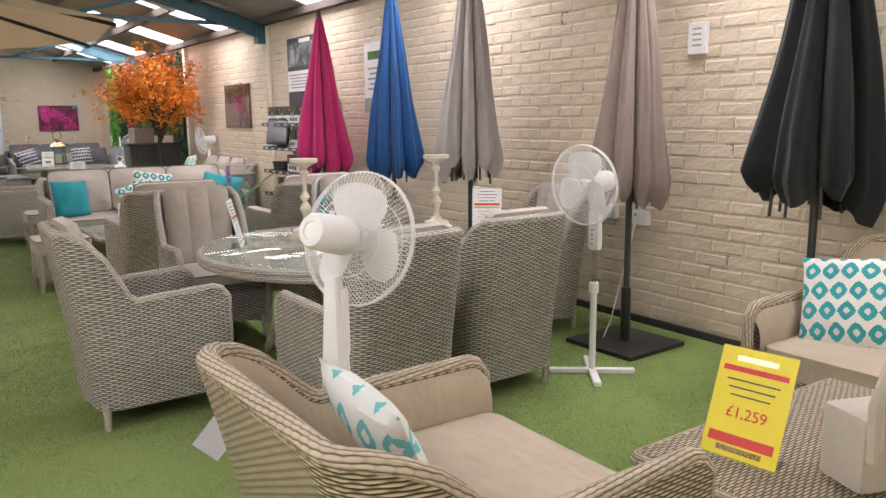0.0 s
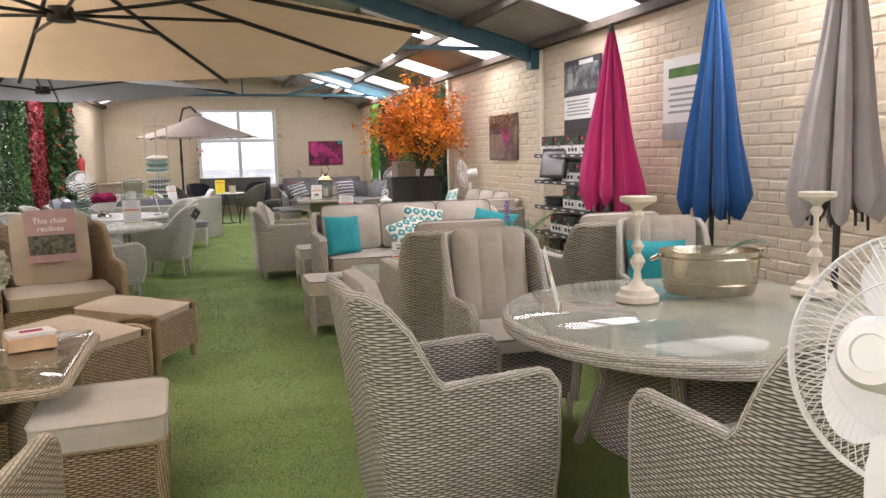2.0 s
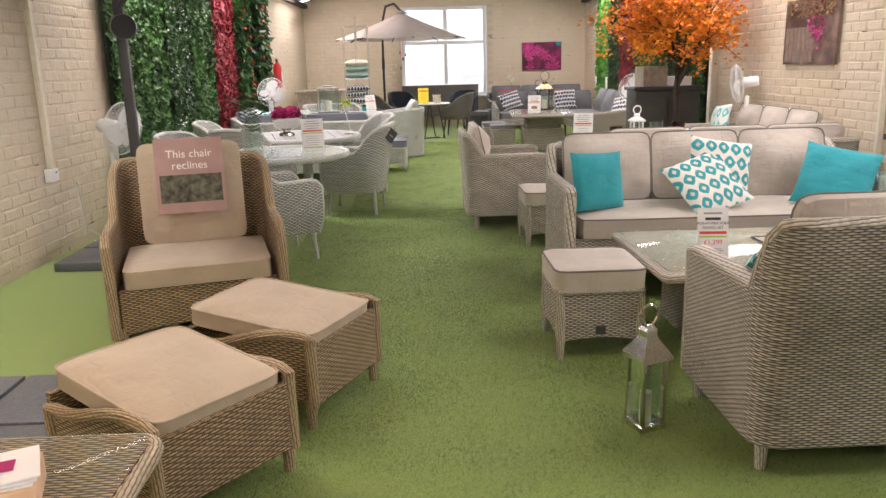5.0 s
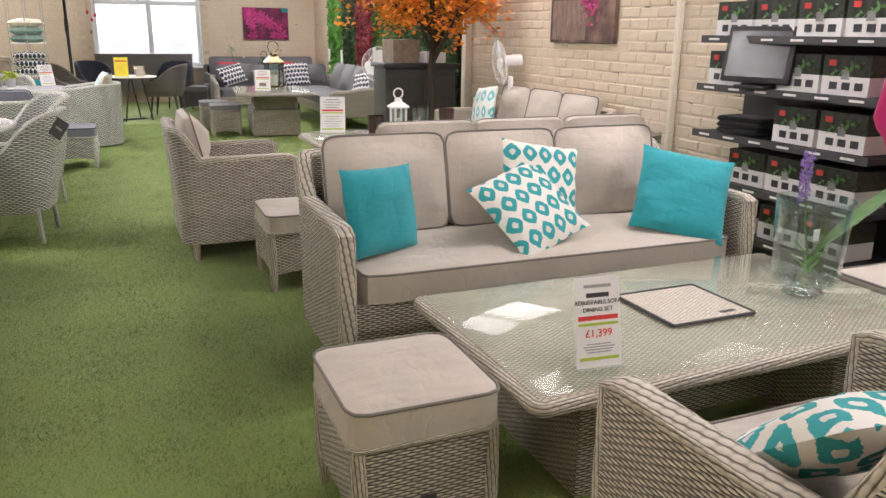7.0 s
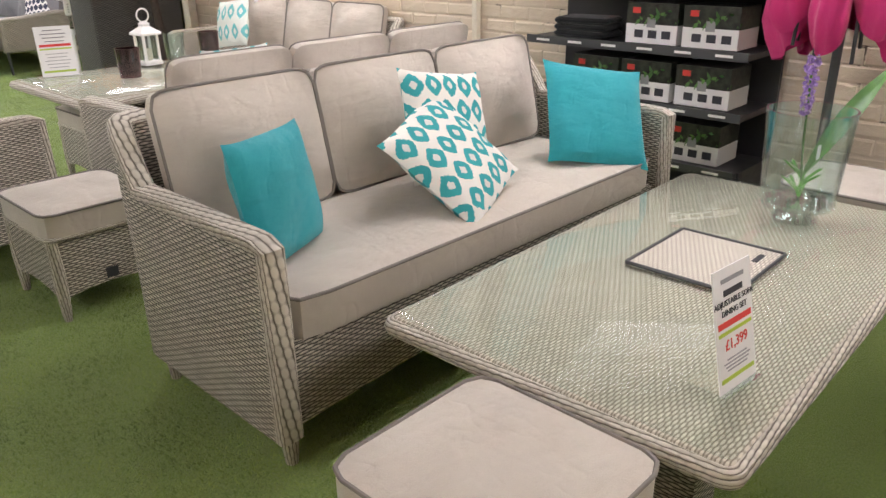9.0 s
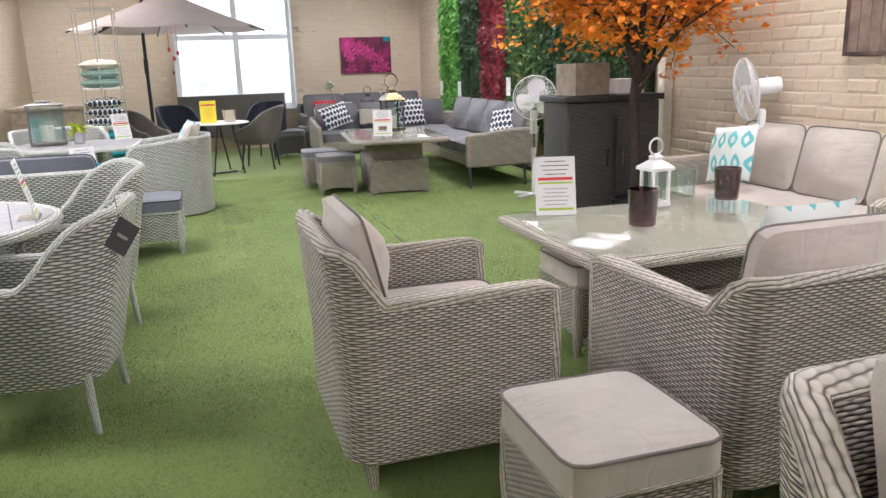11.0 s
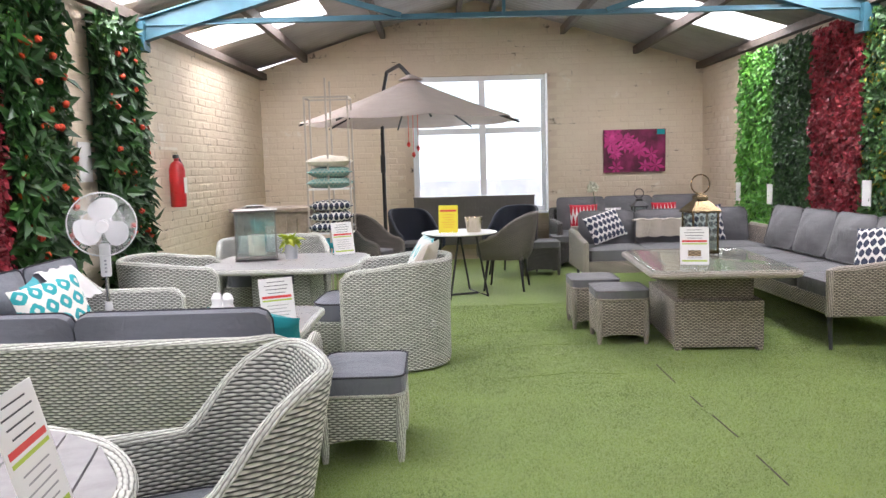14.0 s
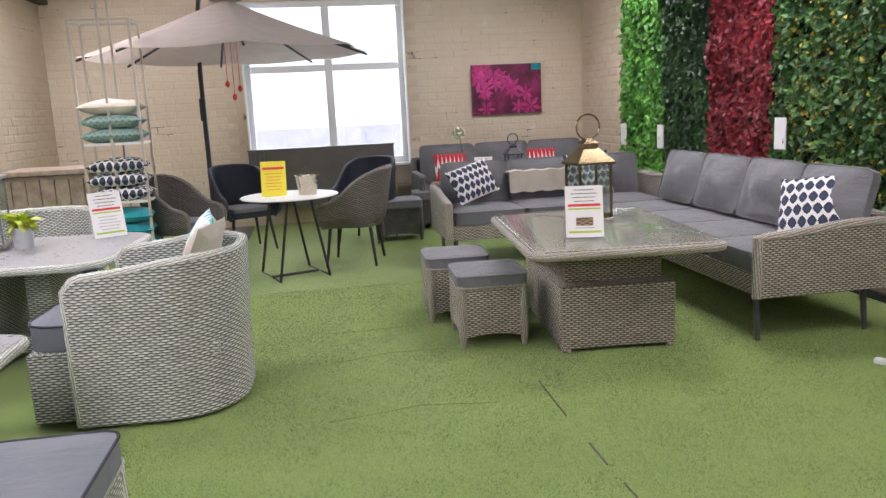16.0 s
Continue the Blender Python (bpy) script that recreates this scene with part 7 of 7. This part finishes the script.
leaf_mesh("painted_blossom", [((rr.uniform(0.0, 0.3), -0.033, rr.gauss(0.05, 0.09)), (0, -1, 0)) for _ in range(160)], 0.035, p, M_PETALPINK, "pink blossom", 0.02, 1.0, 6)
leaf_mesh("painted_tree", [((rr.uniform(-0.5, 0.5), -0.033, rr.uniform(0.16, 0.32)), (0, -1, 0)) for _ in range(300)], 0.04, p, leafy("amber_paint", (0.25, 0.10, 0.03), (0.45, 0.28, 0.12), 0.6), "amber leaves", 0.02, 1.0, 7)

p = picture("dark_poster", pose(RIGHT - 0.008, 6.70, 2.10, 0, 0, -90), 0.88, 0.92, "tall dark poster with a white text band", M_INK, "poster")
part("photo_band", box(0.84, 0.002, 0.30, (0, -0.0315, 0.24)), photo("poster_photo", ((0.03, 0.03, 0.035), (0.10, 0.11, 0.12), (0.4, 0.4, 0.42)), 7.0), p, "", False)
part("text_band", box(0.86, 0.002, 0.27, (0, -0.0315, -0.10)), M_CARD, p, "", False)
for k in range(5):
    part("text_line", box(0.6 - 0.05 * (k % 3), 0.001, 0.018, (-0.08, -0.033, -0.02 - 0.04 * k)), M_GREYINK, p, "", False)
part("poster_title", box(0.34, 0.001, 0.05, (0.12, -0.033, 0.41)), M_CARD, p, "", False)
part("poster_badge", box(0.14, 0.001, 0.18, (-0.27, -0.034, 0.22)), M_GREYINK, p, "", False)
p = picture("white_poster", pose(RIGHT - 0.008, 4.62, 1.95, 0, 0, -90), 0.80, 0.76, "white wall poster with green lettering shapes", M_CARD, "poster")
part("title_shape", box(0.5, 0.001, 0.09, (-0.06, -0.0315, 0.24)), M_LEAF_MID, p, "", False)
for k in range(5):
    part("text_line", box(0.62 - 0.07 * (k % 2), 0.001, 0.022, (0, -0.0315, 0.10 - 0.055 * k)), M_GREYINK, p, "", False)
part("poster_foot", box(0.8, 0.001, 0.16, (0, -0.0315, -0.30)), M_GREYINK, p, "", False)
p = picture("wall_notice", pose(RIGHT - 0.006, 0.56, 2.0, 0, 0, -90), 0.14, 0.20, "small white price notice on the brick wall", M_CARD, "notice")
for k in range(4):
    part("text_line", box(0.07, 0.001, 0.012, (0, -0.0315, 0.06 - 0.035 * k)), M_GREYINK, p, "", False)


def banner():
    y0, y1 = 2.6, 6.78
    t = thing("banner", pose(left_x((y0 + y1) / 2) + 0.02, (y0 + y1) / 2, 2.02, 0, 0, 90 - _ang), "dark vinyl shop banner with a lime border", "banner")
    w = y1 - y0
    part("vinyl", sheet(40, 6, lambda i, j: ((-w / 2 + w * i / 39, -0.012 * math.sin(i * 0.9) * (j % 2), -0.42 + 0.84 * j / 5), (i, j))), M_INK, t)
    part("border", box(w, 0.002, 0.025, (0, -0.016, -0.36)), M_GREENINK, t, "", False)
    text(".uk", 0.34, pose(0.95, -0.018, 0.08, 90, 0, 0), M_CARD, t)
    text("furniture", 0.16, pose(1.62, -0.018, -0.28, 90, 0, 0), M_CARD, t)
    part("ring_shape", tube([(1.72 + 0.16 * math.cos(a), -0.018, 0.18 + 0.22 * math.sin(a)) for a in [2 * math.pi * k / 30 for k in range(30)]], 0.018, 6, True), M_GREENINK, t)


banner()
for y, x, top, s, bot in ((7.82, RIGHT - 0.03, 2.80, 1, 0.3), (7.35, left_x(7.35) + 0.03, 2.8, -1, 0.72), (11.75, RIGHT - 0.03, 2.8, 1, 0.0)):
    c = part("conduit", box(0.045 if y < 11 else 0.10, 0.045 if y < 11 else 0.12, top - bot, (x, y, (top + bot) / 2), 0.006), M_WAX, None)
    tagged(c, "cream painted conduit running up the wall", "conduit", "conduits", "structure")
for y, x, z in ((0.98, RIGHT - 0.03, 0.78), (7.35, left_x(7.35) + 0.03, 0.68), (1.28, RIGHT - 0.03, 0.80)):
    o = thing("wall_socket", pose(x, y, z), "white wall socket box", "socket", "wall sockets")
    part("socket_box", box(0.05, 0.15, 0.10, (0, 0, 0), 0.008), M_WPLASTIC, o)
    part("socket_switch", box(0.056, 0.02, 0.02, (0, 0.03, 0.02), 0.002), M_GPLASTIC, o, "", False)
cb = part("fan_cable", tube([(2.94, 1.0, 0.75), (2.80, 0.98, 0.40), (2.62, 0.92, 0.08), (2.35, 0.75, 0.012), (2.1, 0.6, 0.012), (1.95, 0.45, 0.02)], 0.005, 6), M_WPLASTIC, None)
tagged(cb, "thin white fan cable running to the wall socket", "cable")
cb = part("fan_cable", tube([(-3.95, 7.35, 0.62), (-3.98, 7.5, 0.2), (-3.85, 7.7, 0.012), (-3.55, 7.6, 0.012), (-3.45, 7.9, 0.012), (-3.72, 7.85, 0.03)], 0.005, 6), M_WPLASTIC, None)
tagged(cb, "thin white fan cable curled on the grass", "cable")


def extinguisher(y, z):
    x = left_x(y) + 0.10
    t = thing("fire_extinguisher", pose(x, y, z), "red fire extinguisher on a wall bracket", "fire extinguisher")
    part("cylinder", lathe([(0, 0), (0.075, 0.0), (0.08, 0.02), (0.08, 0.38), (0.06, 0.44), (0.025, 0.47), (0.025, 0.50), (0, 0.50)], 24), plain("fire_red", (0.50, 0.02, 0.02), 0.3), t)
    part("valve", box(0.04, 0.09, 0.04, (0, -0.01, 0.515), 0.006), M_BLACK, t)
    part("lever", box(0.02, 0.12, 0.012, (0, -0.04, 0.55)), M_STEEL, t, "", False)
    part("hose", tube([(0, 0.04, 0.51), (0.03, 0.10, 0.42), (0.03, 0.10, 0.2), (0.02, 0.09, 0.05)], 0.012, 8), M_BLACK, t)
    part("label_panel", box(0.002, 0.09, 0.16, (0.0805, 0, 0.22)), M_CARD, t, "", False)
    part("bracket", box(0.02, 0.5, 0.03, (-0.09, 0.05, 0.60)), M_WAX, t, "", False)


extinguisher(16.12, 1.10)
for y in (14.40,):
    n = part("wall_notice", box(0.01, 0.22, 0.32, (left_x(y) + 0.012, y, 1.55)), M_CARD, None, "", False)
    tagged(n, "white safety notice on the wall", "notice")
for y, z in ((18.3, 1.0), (17.35, 1.0), (15.3, 1.08)):
    n = part("hanging_tag", box(0.01, 0.14, 0.24, (RIGHT - 0.115, y, z)), M_CARD, None, "", False)
    tagged(n, "printed tag hanging on the leaf panel", "tag", "panel tags")


# ---- far end furniture ----
def radiator():
    t = thing("radiator", pose(-0.54, END - 0.12, 0), "long dark grey ribbed radiator under the window", "radiator")
    part("body", box(1.84, 0.12, 0.72, (0, 0, 0.60), 0.008), M_RADI, t, "", False)
    part("top_grille", box(1.86, 0.15, 0.02, (0, 0, 0.97), 0.004), M_RADI, t, "", False)
    for k in range(36):
        part("rib", box(0.018, 0.02, 0.66, (-0.89 + 0.0508 * k, -0.065, 0.60)), M_RADI, t, "", False)


M_RADI = plain("radiator_paint", (0.15, 0.14, 0.13), 0.5)
radiator()


def display_stand():
    t = thing("display_stand", pose(-2.32, 17.0, 0), "tall beige metal display stand with shelves", "shelving")
    for sx in (-1, 1):
        for sy in (-1, 1):
            part("post", box(0.02, 0.02, 2.25, (sx * 0.24, sy * 0.18, 1.125)), M_WALLMETAL, t, "", False)
        part("top_rail", box(0.02, 0.36, 0.02, (sx * 0.24, 0, 2.24)), M_WALLMETAL, t, "", False)
        part("mid_post", box(0.02, 0.02, 2.45, (0.0, sx * 0.19, 1.225)), M_WALLMETAL, t, "", False)
    for sy in (-1, 1):
        part("top_rail", box(0.48, 0.02, 0.02, (0, sy * 0.18, 2.24)), M_WALLMETAL, t, "", False)
    for z in (0.28, 0.72, 1.22):
        part("shelf", box(0.48, 0.36, 0.02, (0, 0, z)), M_CARD, t, "", False)


M_WALLMETAL = plain("beige_metal", (0.50, 0.45, 0.38), 0.4)
display_stand()
M_ZIG = lattice("green_weave_print", (0.35, 0.45, 0.40), (0.10, 0.32, 0.30), (0.5, 0.5, 0.42), 0.05, 0.6, 0.3)
for z0, n, mm, lab in ((1.235, 2, M_ZIG, "green woven print cushion in a stack"), (1.475, 1, M_WAX, "beige cushion on top of a stack"), (0.735, 3, M_NAVY_PRINT, "navy lattice cushion in a stack"), (0.295, 3, M_TEAL, "teal cushion in a stack")):
    for k in range(n):
        pillow(pose(-2.32, 16.97, z0 + 0.055 + 0.12 * k, 0, 0, 3 * k), 0.50, 0.40, 0.14, mm, lab, 40 + k)


def bar_unit():
    t = thing("garden_bar", pose(-3.2, 18.2, 0, 0, 0, -4), "weathered grey timber garden bar unit", "cabinet")
    part("carcass", box(0.95, 0.6, 0.92, (0, 0, 0.46), 0.006), M_BARWOOD, t, "", False)
    part("worktop", box(1.05, 0.7, 0.05, (0, 0, 0.95), 0.008), M_BARWOOD, t, "", False)
    for k in range(7):
        part("slat", box(0.12, 0.02, 0.84, (-0.41 + 0.136 * k, -0.31, 0.46)), M_BARWOOD, t, "", False)


M_BARWOOD = plain("weathered_board", (0.38, 0.31, 0.25), 0.7, 0, 0.25, 14, 0.3, 80)
bar_unit()


def woven_cabinet():
    t = thing("woven_cabinet", pose(2.20, 11.55, 0), "tall charcoal woven cabinet with open top shelf", "cabinet")
    part("carcass", box(0.86, 0.46, 1.06, (0, 0, 0.53), 0.01), M_DARKW, t)
    part("top", box(0.92, 0.52, 0.05, (0, 0, 1.09), 0.008), M_BLACK, t)
    for x in (-0.22, 0.22):
        d = part("door", box(0.40, 0.02, 0.9, (x, -0.235, 0.5), 0.004), M_DARKW, t)
        part("handle", box(0.015, 0.02, 0.14, (x - math.copysign(0.15, x), -0.255, 0.6)), M_STEEL, d, "", False)


woven_cabinet()
for x, y, z, w, h in ((2.05, 11.6, 1.116, 0.34, 0.26), (2.42, 11.6, 1.116, 0.26, 0.12)):
    c = part("parcel", box(w, 0.3, h, (0, 0, h / 2), 0.004), M_BARWOOD if w > 0.3 else M_CARD, None, "", False)
    c.matrix_world = pose(x, y, z, 0, 0, 6)
    tagged(c, "plain cardboard parcel on the cabinet", "box", "parcels")

# tags on the chairs
for m, lab in ((pose(-1.43, 8.79, 0.79, 0, 0, 35), "black"), (pose(-0.10, 17.25, 0.72, 0, 0, 160), "black")):
    tg = thing("swing_tag", m, "black card swing tag hung on a woven chair", "tag", "swing tags")
    part("card", box(0.10, 0.003, 0.13, (0, 0, 0)), M_CHAR, tg, "", False, pose(0, 0, 0, 0, 40, 0))
    part("printed_bar", box(0.05, 0.001, 0.012, (0, -0.0022, 0.0)), M_GREYINK, tg, "", False, pose(0, 0, 0, 0, 40, 0))
    part("string", tube([(0, 0, 0.06), (0.0, 0.02, 0.16)], 0.0015, 4), M_BLACK, tg)
tg = part("swing_tag", box(0.09, 0.002, 0.16), plain("lilac_card", (0.62, 0.62, 0.74), 0.5, 0, 0.03), None, "", False)
tg.matrix_world = pose(-0.645, -0.60, 0.62, -12, 42, -19)
tagged(tg, "pale lilac swing tag hung on the straw armchair", "tag", "swing tags")
th = part("throw", sheet(14, 10, lambda i, j: ((1.15 + 0.045 * i, 16.98 + (0.07 if j < 5 else -0.10) + 0.01 * math.sin(i), 0.80 - 0.05 * abs(j - 4.5) + 0.008 * math.sin(i * 1.7 + j)), (i, j))), M_CREAM, None)
tagged(th, "cream throw folded over the corner sofa back", "throw")
th = part("throw", sheet(12, 10, lambda i, j: ((-3.68 + 0.05 * (j - 4.5) * (1 if j > 4 else 0.4), 13.05 + 0.04 * i, 0.86 - 0.05 * abs(j - 4.5) + 0.008 * math.sin(i * 1.7)), (i, j))), M_CARD, None)
tagged(th, "white throw folded over the sofa back", "throw")

# strip lights and carpet seams
for x, y in ((1.25, 8.15), (1.25, 15.2), (-0.3, 15.9)):
    t = thing("strip_light", pose(x, y, slope_z(x) - 0.20, 0, 16 if x > 0.5 else 0, 0), "white fluorescent strip light under the roof", "light", "strip lights")
    part("body", box(1.2, 0.09, 0.06, (0, 0, 0), 0.01), M_WPLASTIC, t)
    part("diffuser", box(1.16, 0.06, 0.03, (0, 0, -0.042), 0.008), M_CARD, t)
SEAMS = [((0.40, 13.5), (0.39, 13.05)), ((0.39, 12.75), (0.39, 12.55)), ((0.395, 12.4), (0.40, 12.05)), ((0.39, 11.8), (0.385, 11.45)), ((0.405, 10.95), (0.406, 10.5), (0.375, 10.15)), ((-0.67, 13.27), (-0.23, 13.36), (0.14, 13.29)), ((-0.62, 14.10), (-0.3, 14.20), (0.06, 14.18)), ((-0.61, 14.70), (-0.07, 14.71))]
for k, s in enumerate(SEAMS):
    pts = [(x, y, 0.001 if k < 5 else -0.0055) for x, y in s]
    ob = part("carpet_seam", tube(pts, 0.004 if k < 5 else 0.011, 6), M_WOODDARK if k < 5 else M_TURF, None)
    tagged(ob, "raised join in the artificial grass", "carpet seam", "carpet seams", "structure")

# ---- pile of the artificial grass ----
def grass_pile(count, x0, x1, y0, y1, seed):
    """Short leaning blades, each one triangle, thickest along the aisle."""
    g = np.random.default_rng(seed)
    x, y = g.uniform(x0, x1, count), g.uniform(y0, y1, count)
    a = g.uniform(0, 2 * np.pi, count)
    ln, w, h = g.uniform(0.006, 0.016, count), g.uniform(0.0012, 0.0026, count), g.uniform(0.004, 0.010, count)
    v = np.zeros((count, 3, 3), dtype=np.float32)
    px, py = -np.sin(a) * w, np.cos(a) * w
    v[:, 0] = np.stack((x - px, y - py, np.zeros(count)), 1)
    v[:, 1] = np.stack((x + px, y + py, np.zeros(count)), 1)
    v[:, 2] = np.stack((x + np.cos(a) * ln, y + np.sin(a) * ln, h), 1)
    me = bpy.data.meshes.new("grass_pile")
    me.vertices.add(count * 3)
    me.vertices.foreach_set("co", v.ravel())
    me.loops.add(count * 3)
    me.loops.foreach_set("vertex_index", np.arange(count * 3, dtype=np.int32))
    me.polygons.add(count)
    me.polygons.foreach_set("loop_start", np.arange(0, count * 3, 3, dtype=np.int32))
    me.update()
    me.materials.append(M_BLADE)
    ob = new("grass_pile", me)
    return tagged(ob, "short green plastic grass pile of the carpet", "grass", kind="stuff")


M_BLADE = leafy("grass_blade", (0.145, 0.24, 0.038), (0.35, 0.46, 0.098), 0.6)
grass_pile(260000, -2.2, 0.6, 1.0, 9.0, 1)
grass_pile(330000, -1.9, 2.6, 8.5, 16.0, 2)
grass_pile(120000, -1.6, 2.9, -1.0, 3.0, 3)

# ---- painted bricks ----
BL, BH, JOINT = 0.245, 0.090, 0.009


def brick_boxes(u0, u1, z0, z1, keep):
    """Places of bricks in stretcher bond along a wall: centre u, centre z, length."""
    out = []
    row = 0
    z = z0
    while z + BH * 0.5 < z1:
        u = u0 - (BL / 2 if row % 2 else 0.0)
        while u < u1:
            a, b = max(u, u0), min(u + BL, u1)
            if b - a > 0.05 and keep((a + b) / 2, z + BH / 2, b - a):
                out.append(((a + b) / 2, z + BH / 2, b - a - JOINT))
            u += BL
        z += BH
        row += 1
    return out


def worn_brick(rr, ln, proud=1.0):
    """Eight corners of a hand-laid brick under thick paint: uneven edges, face a little out of true."""
    hz, d = (BH - JOINT) / 2, (0.0045 + rr.uniform(-0.0025, 0.004)) * proud
    out = []
    for y, c in ((0.0, -0.001), (-d, rr.uniform(0.006, 0.014))):
        for su, sz in ((-1, -1), (1, -1), (1, 1), (-1, 1)):
            out.append((su * (ln / 2 - c) + rr.uniform(-0.004, 0.004), y + (rr.uniform(-0.002, 0.0015) * proud if y else 0.0), sz * (hz - c) + rr.uniform(-0.004, 0.004)))
    return out


BRICK_FACES = [(4, 5, 6, 7)] + [(k, (k + 1) % 4, 4 + (k + 1) % 4, 4 + k) for k in range(4)]


def joined_bricks(name, places, m, parent, seed, proud=1.0):
    """The rest of a wall's bricks as one mesh: worn blocks that stand a little proud of the joints."""
    rr = random.Random(seed)
    verts, faces = [], []
    for u, z, ln in places:
        i = len(verts)
        dz = rr.uniform(-0.003, 0.003)
        verts += [(u + a, b, z + dz + c) for a, b, c in worn_brick(rr, ln, proud)]
        faces += [tuple(i + k for k in f) for f in BRICK_FACES]
    me = bpy.data.meshes.new(name)
    me.from_pydata(verts, [], faces)
    me.materials.append(M_WALL)
    ob = new(name, me)
    ob.parent = parent
    ob.matrix_parent_inverse = parent.matrix_world.inverted()
    ob.matrix_basis = m
    ob["kind"], ob["label"] = "stuff", "cream painted bricks"
    return ob


def brick_meshes(count):
    rr = random.Random(21)
    out = []
    for _ in range(count):
        me = bpy.data.meshes.new("brick")
        me.from_pydata(worn_brick(rr, BL - JOINT), [], BRICK_FACES)
        me.materials.append(M_WALL)
        out.append(me)
    return out


bpy.context.view_layer.update()
MR = pose(RIGHT + 0.006, END, 0, 0, 0, -90)       # u runs from the window end towards the entrance
allr = brick_boxes(0.0, END - NEAR, 0.06, EAVE, lambda u, z, ln: True)
near = lambda u, z: -0.1 < END - u < 2.9 and 0.35 < z < 2.35
pick = [p for p in allr if near(p[0], p[1]) and p[2] > BL - JOINT - 0.002][:290]
chosen = set(pick)
joined_bricks("bricks", [p for p in allr if p not in chosen], MR, wall_right, 3)
br = random.Random(8)
shapes = brick_meshes(14)
for u, z, ln in pick:
    o = new("brick", br.choice(shapes))
    o.parent = wall_right
    o.matrix_parent_inverse = wall_right.matrix_world.inverted()
    o.matrix_basis = MR @ pose(u, br.uniform(-0.002, 0.002), z + br.uniform(-0.003, 0.003), br.uniform(-1.2, 1.2), 0, br.uniform(-0.5, 0.5))
joined_bricks("bricks", brick_boxes(0.0, _len, 0.06, EAVE, lambda u, z, ln: True), LEFT_M @ pose(-0.006, -_len / 2, 0, 0, 0, 90), wall_left, 4, 0.45)
endw = bpy.data.objects["wall_window_end"]


def in_gable(u, z, ln):
    x = u - 4.2
    x0, x1, z0, z1 = WIN
    if x0 - ln / 2 - 0.02 < x < x1 + ln / 2 + 0.02 and z0 - 0.06 < z < z1 + 0.05:
        return False
    return z < EAVE or z < RIDGE - (RIDGE - EAVE) * (abs(x - RIDGE_X) + ln / 2) / 3.45


joined_bricks("bricks", brick_boxes(0.3, 7.25, 0.06, RIDGE, in_gable), pose(-4.2, END + 0.006, 0), endw, 5, 0.4)
lint = part("lintel", box(2.5, 0.02, 0.22, ((WIN[0] + WIN[1]) / 2, END - 0.004, WIN[3] + 0.12), 0.004), M_WALL, None, "", False)
tagged(lint, "cream painted window lintel", "lintel", kind="structure")
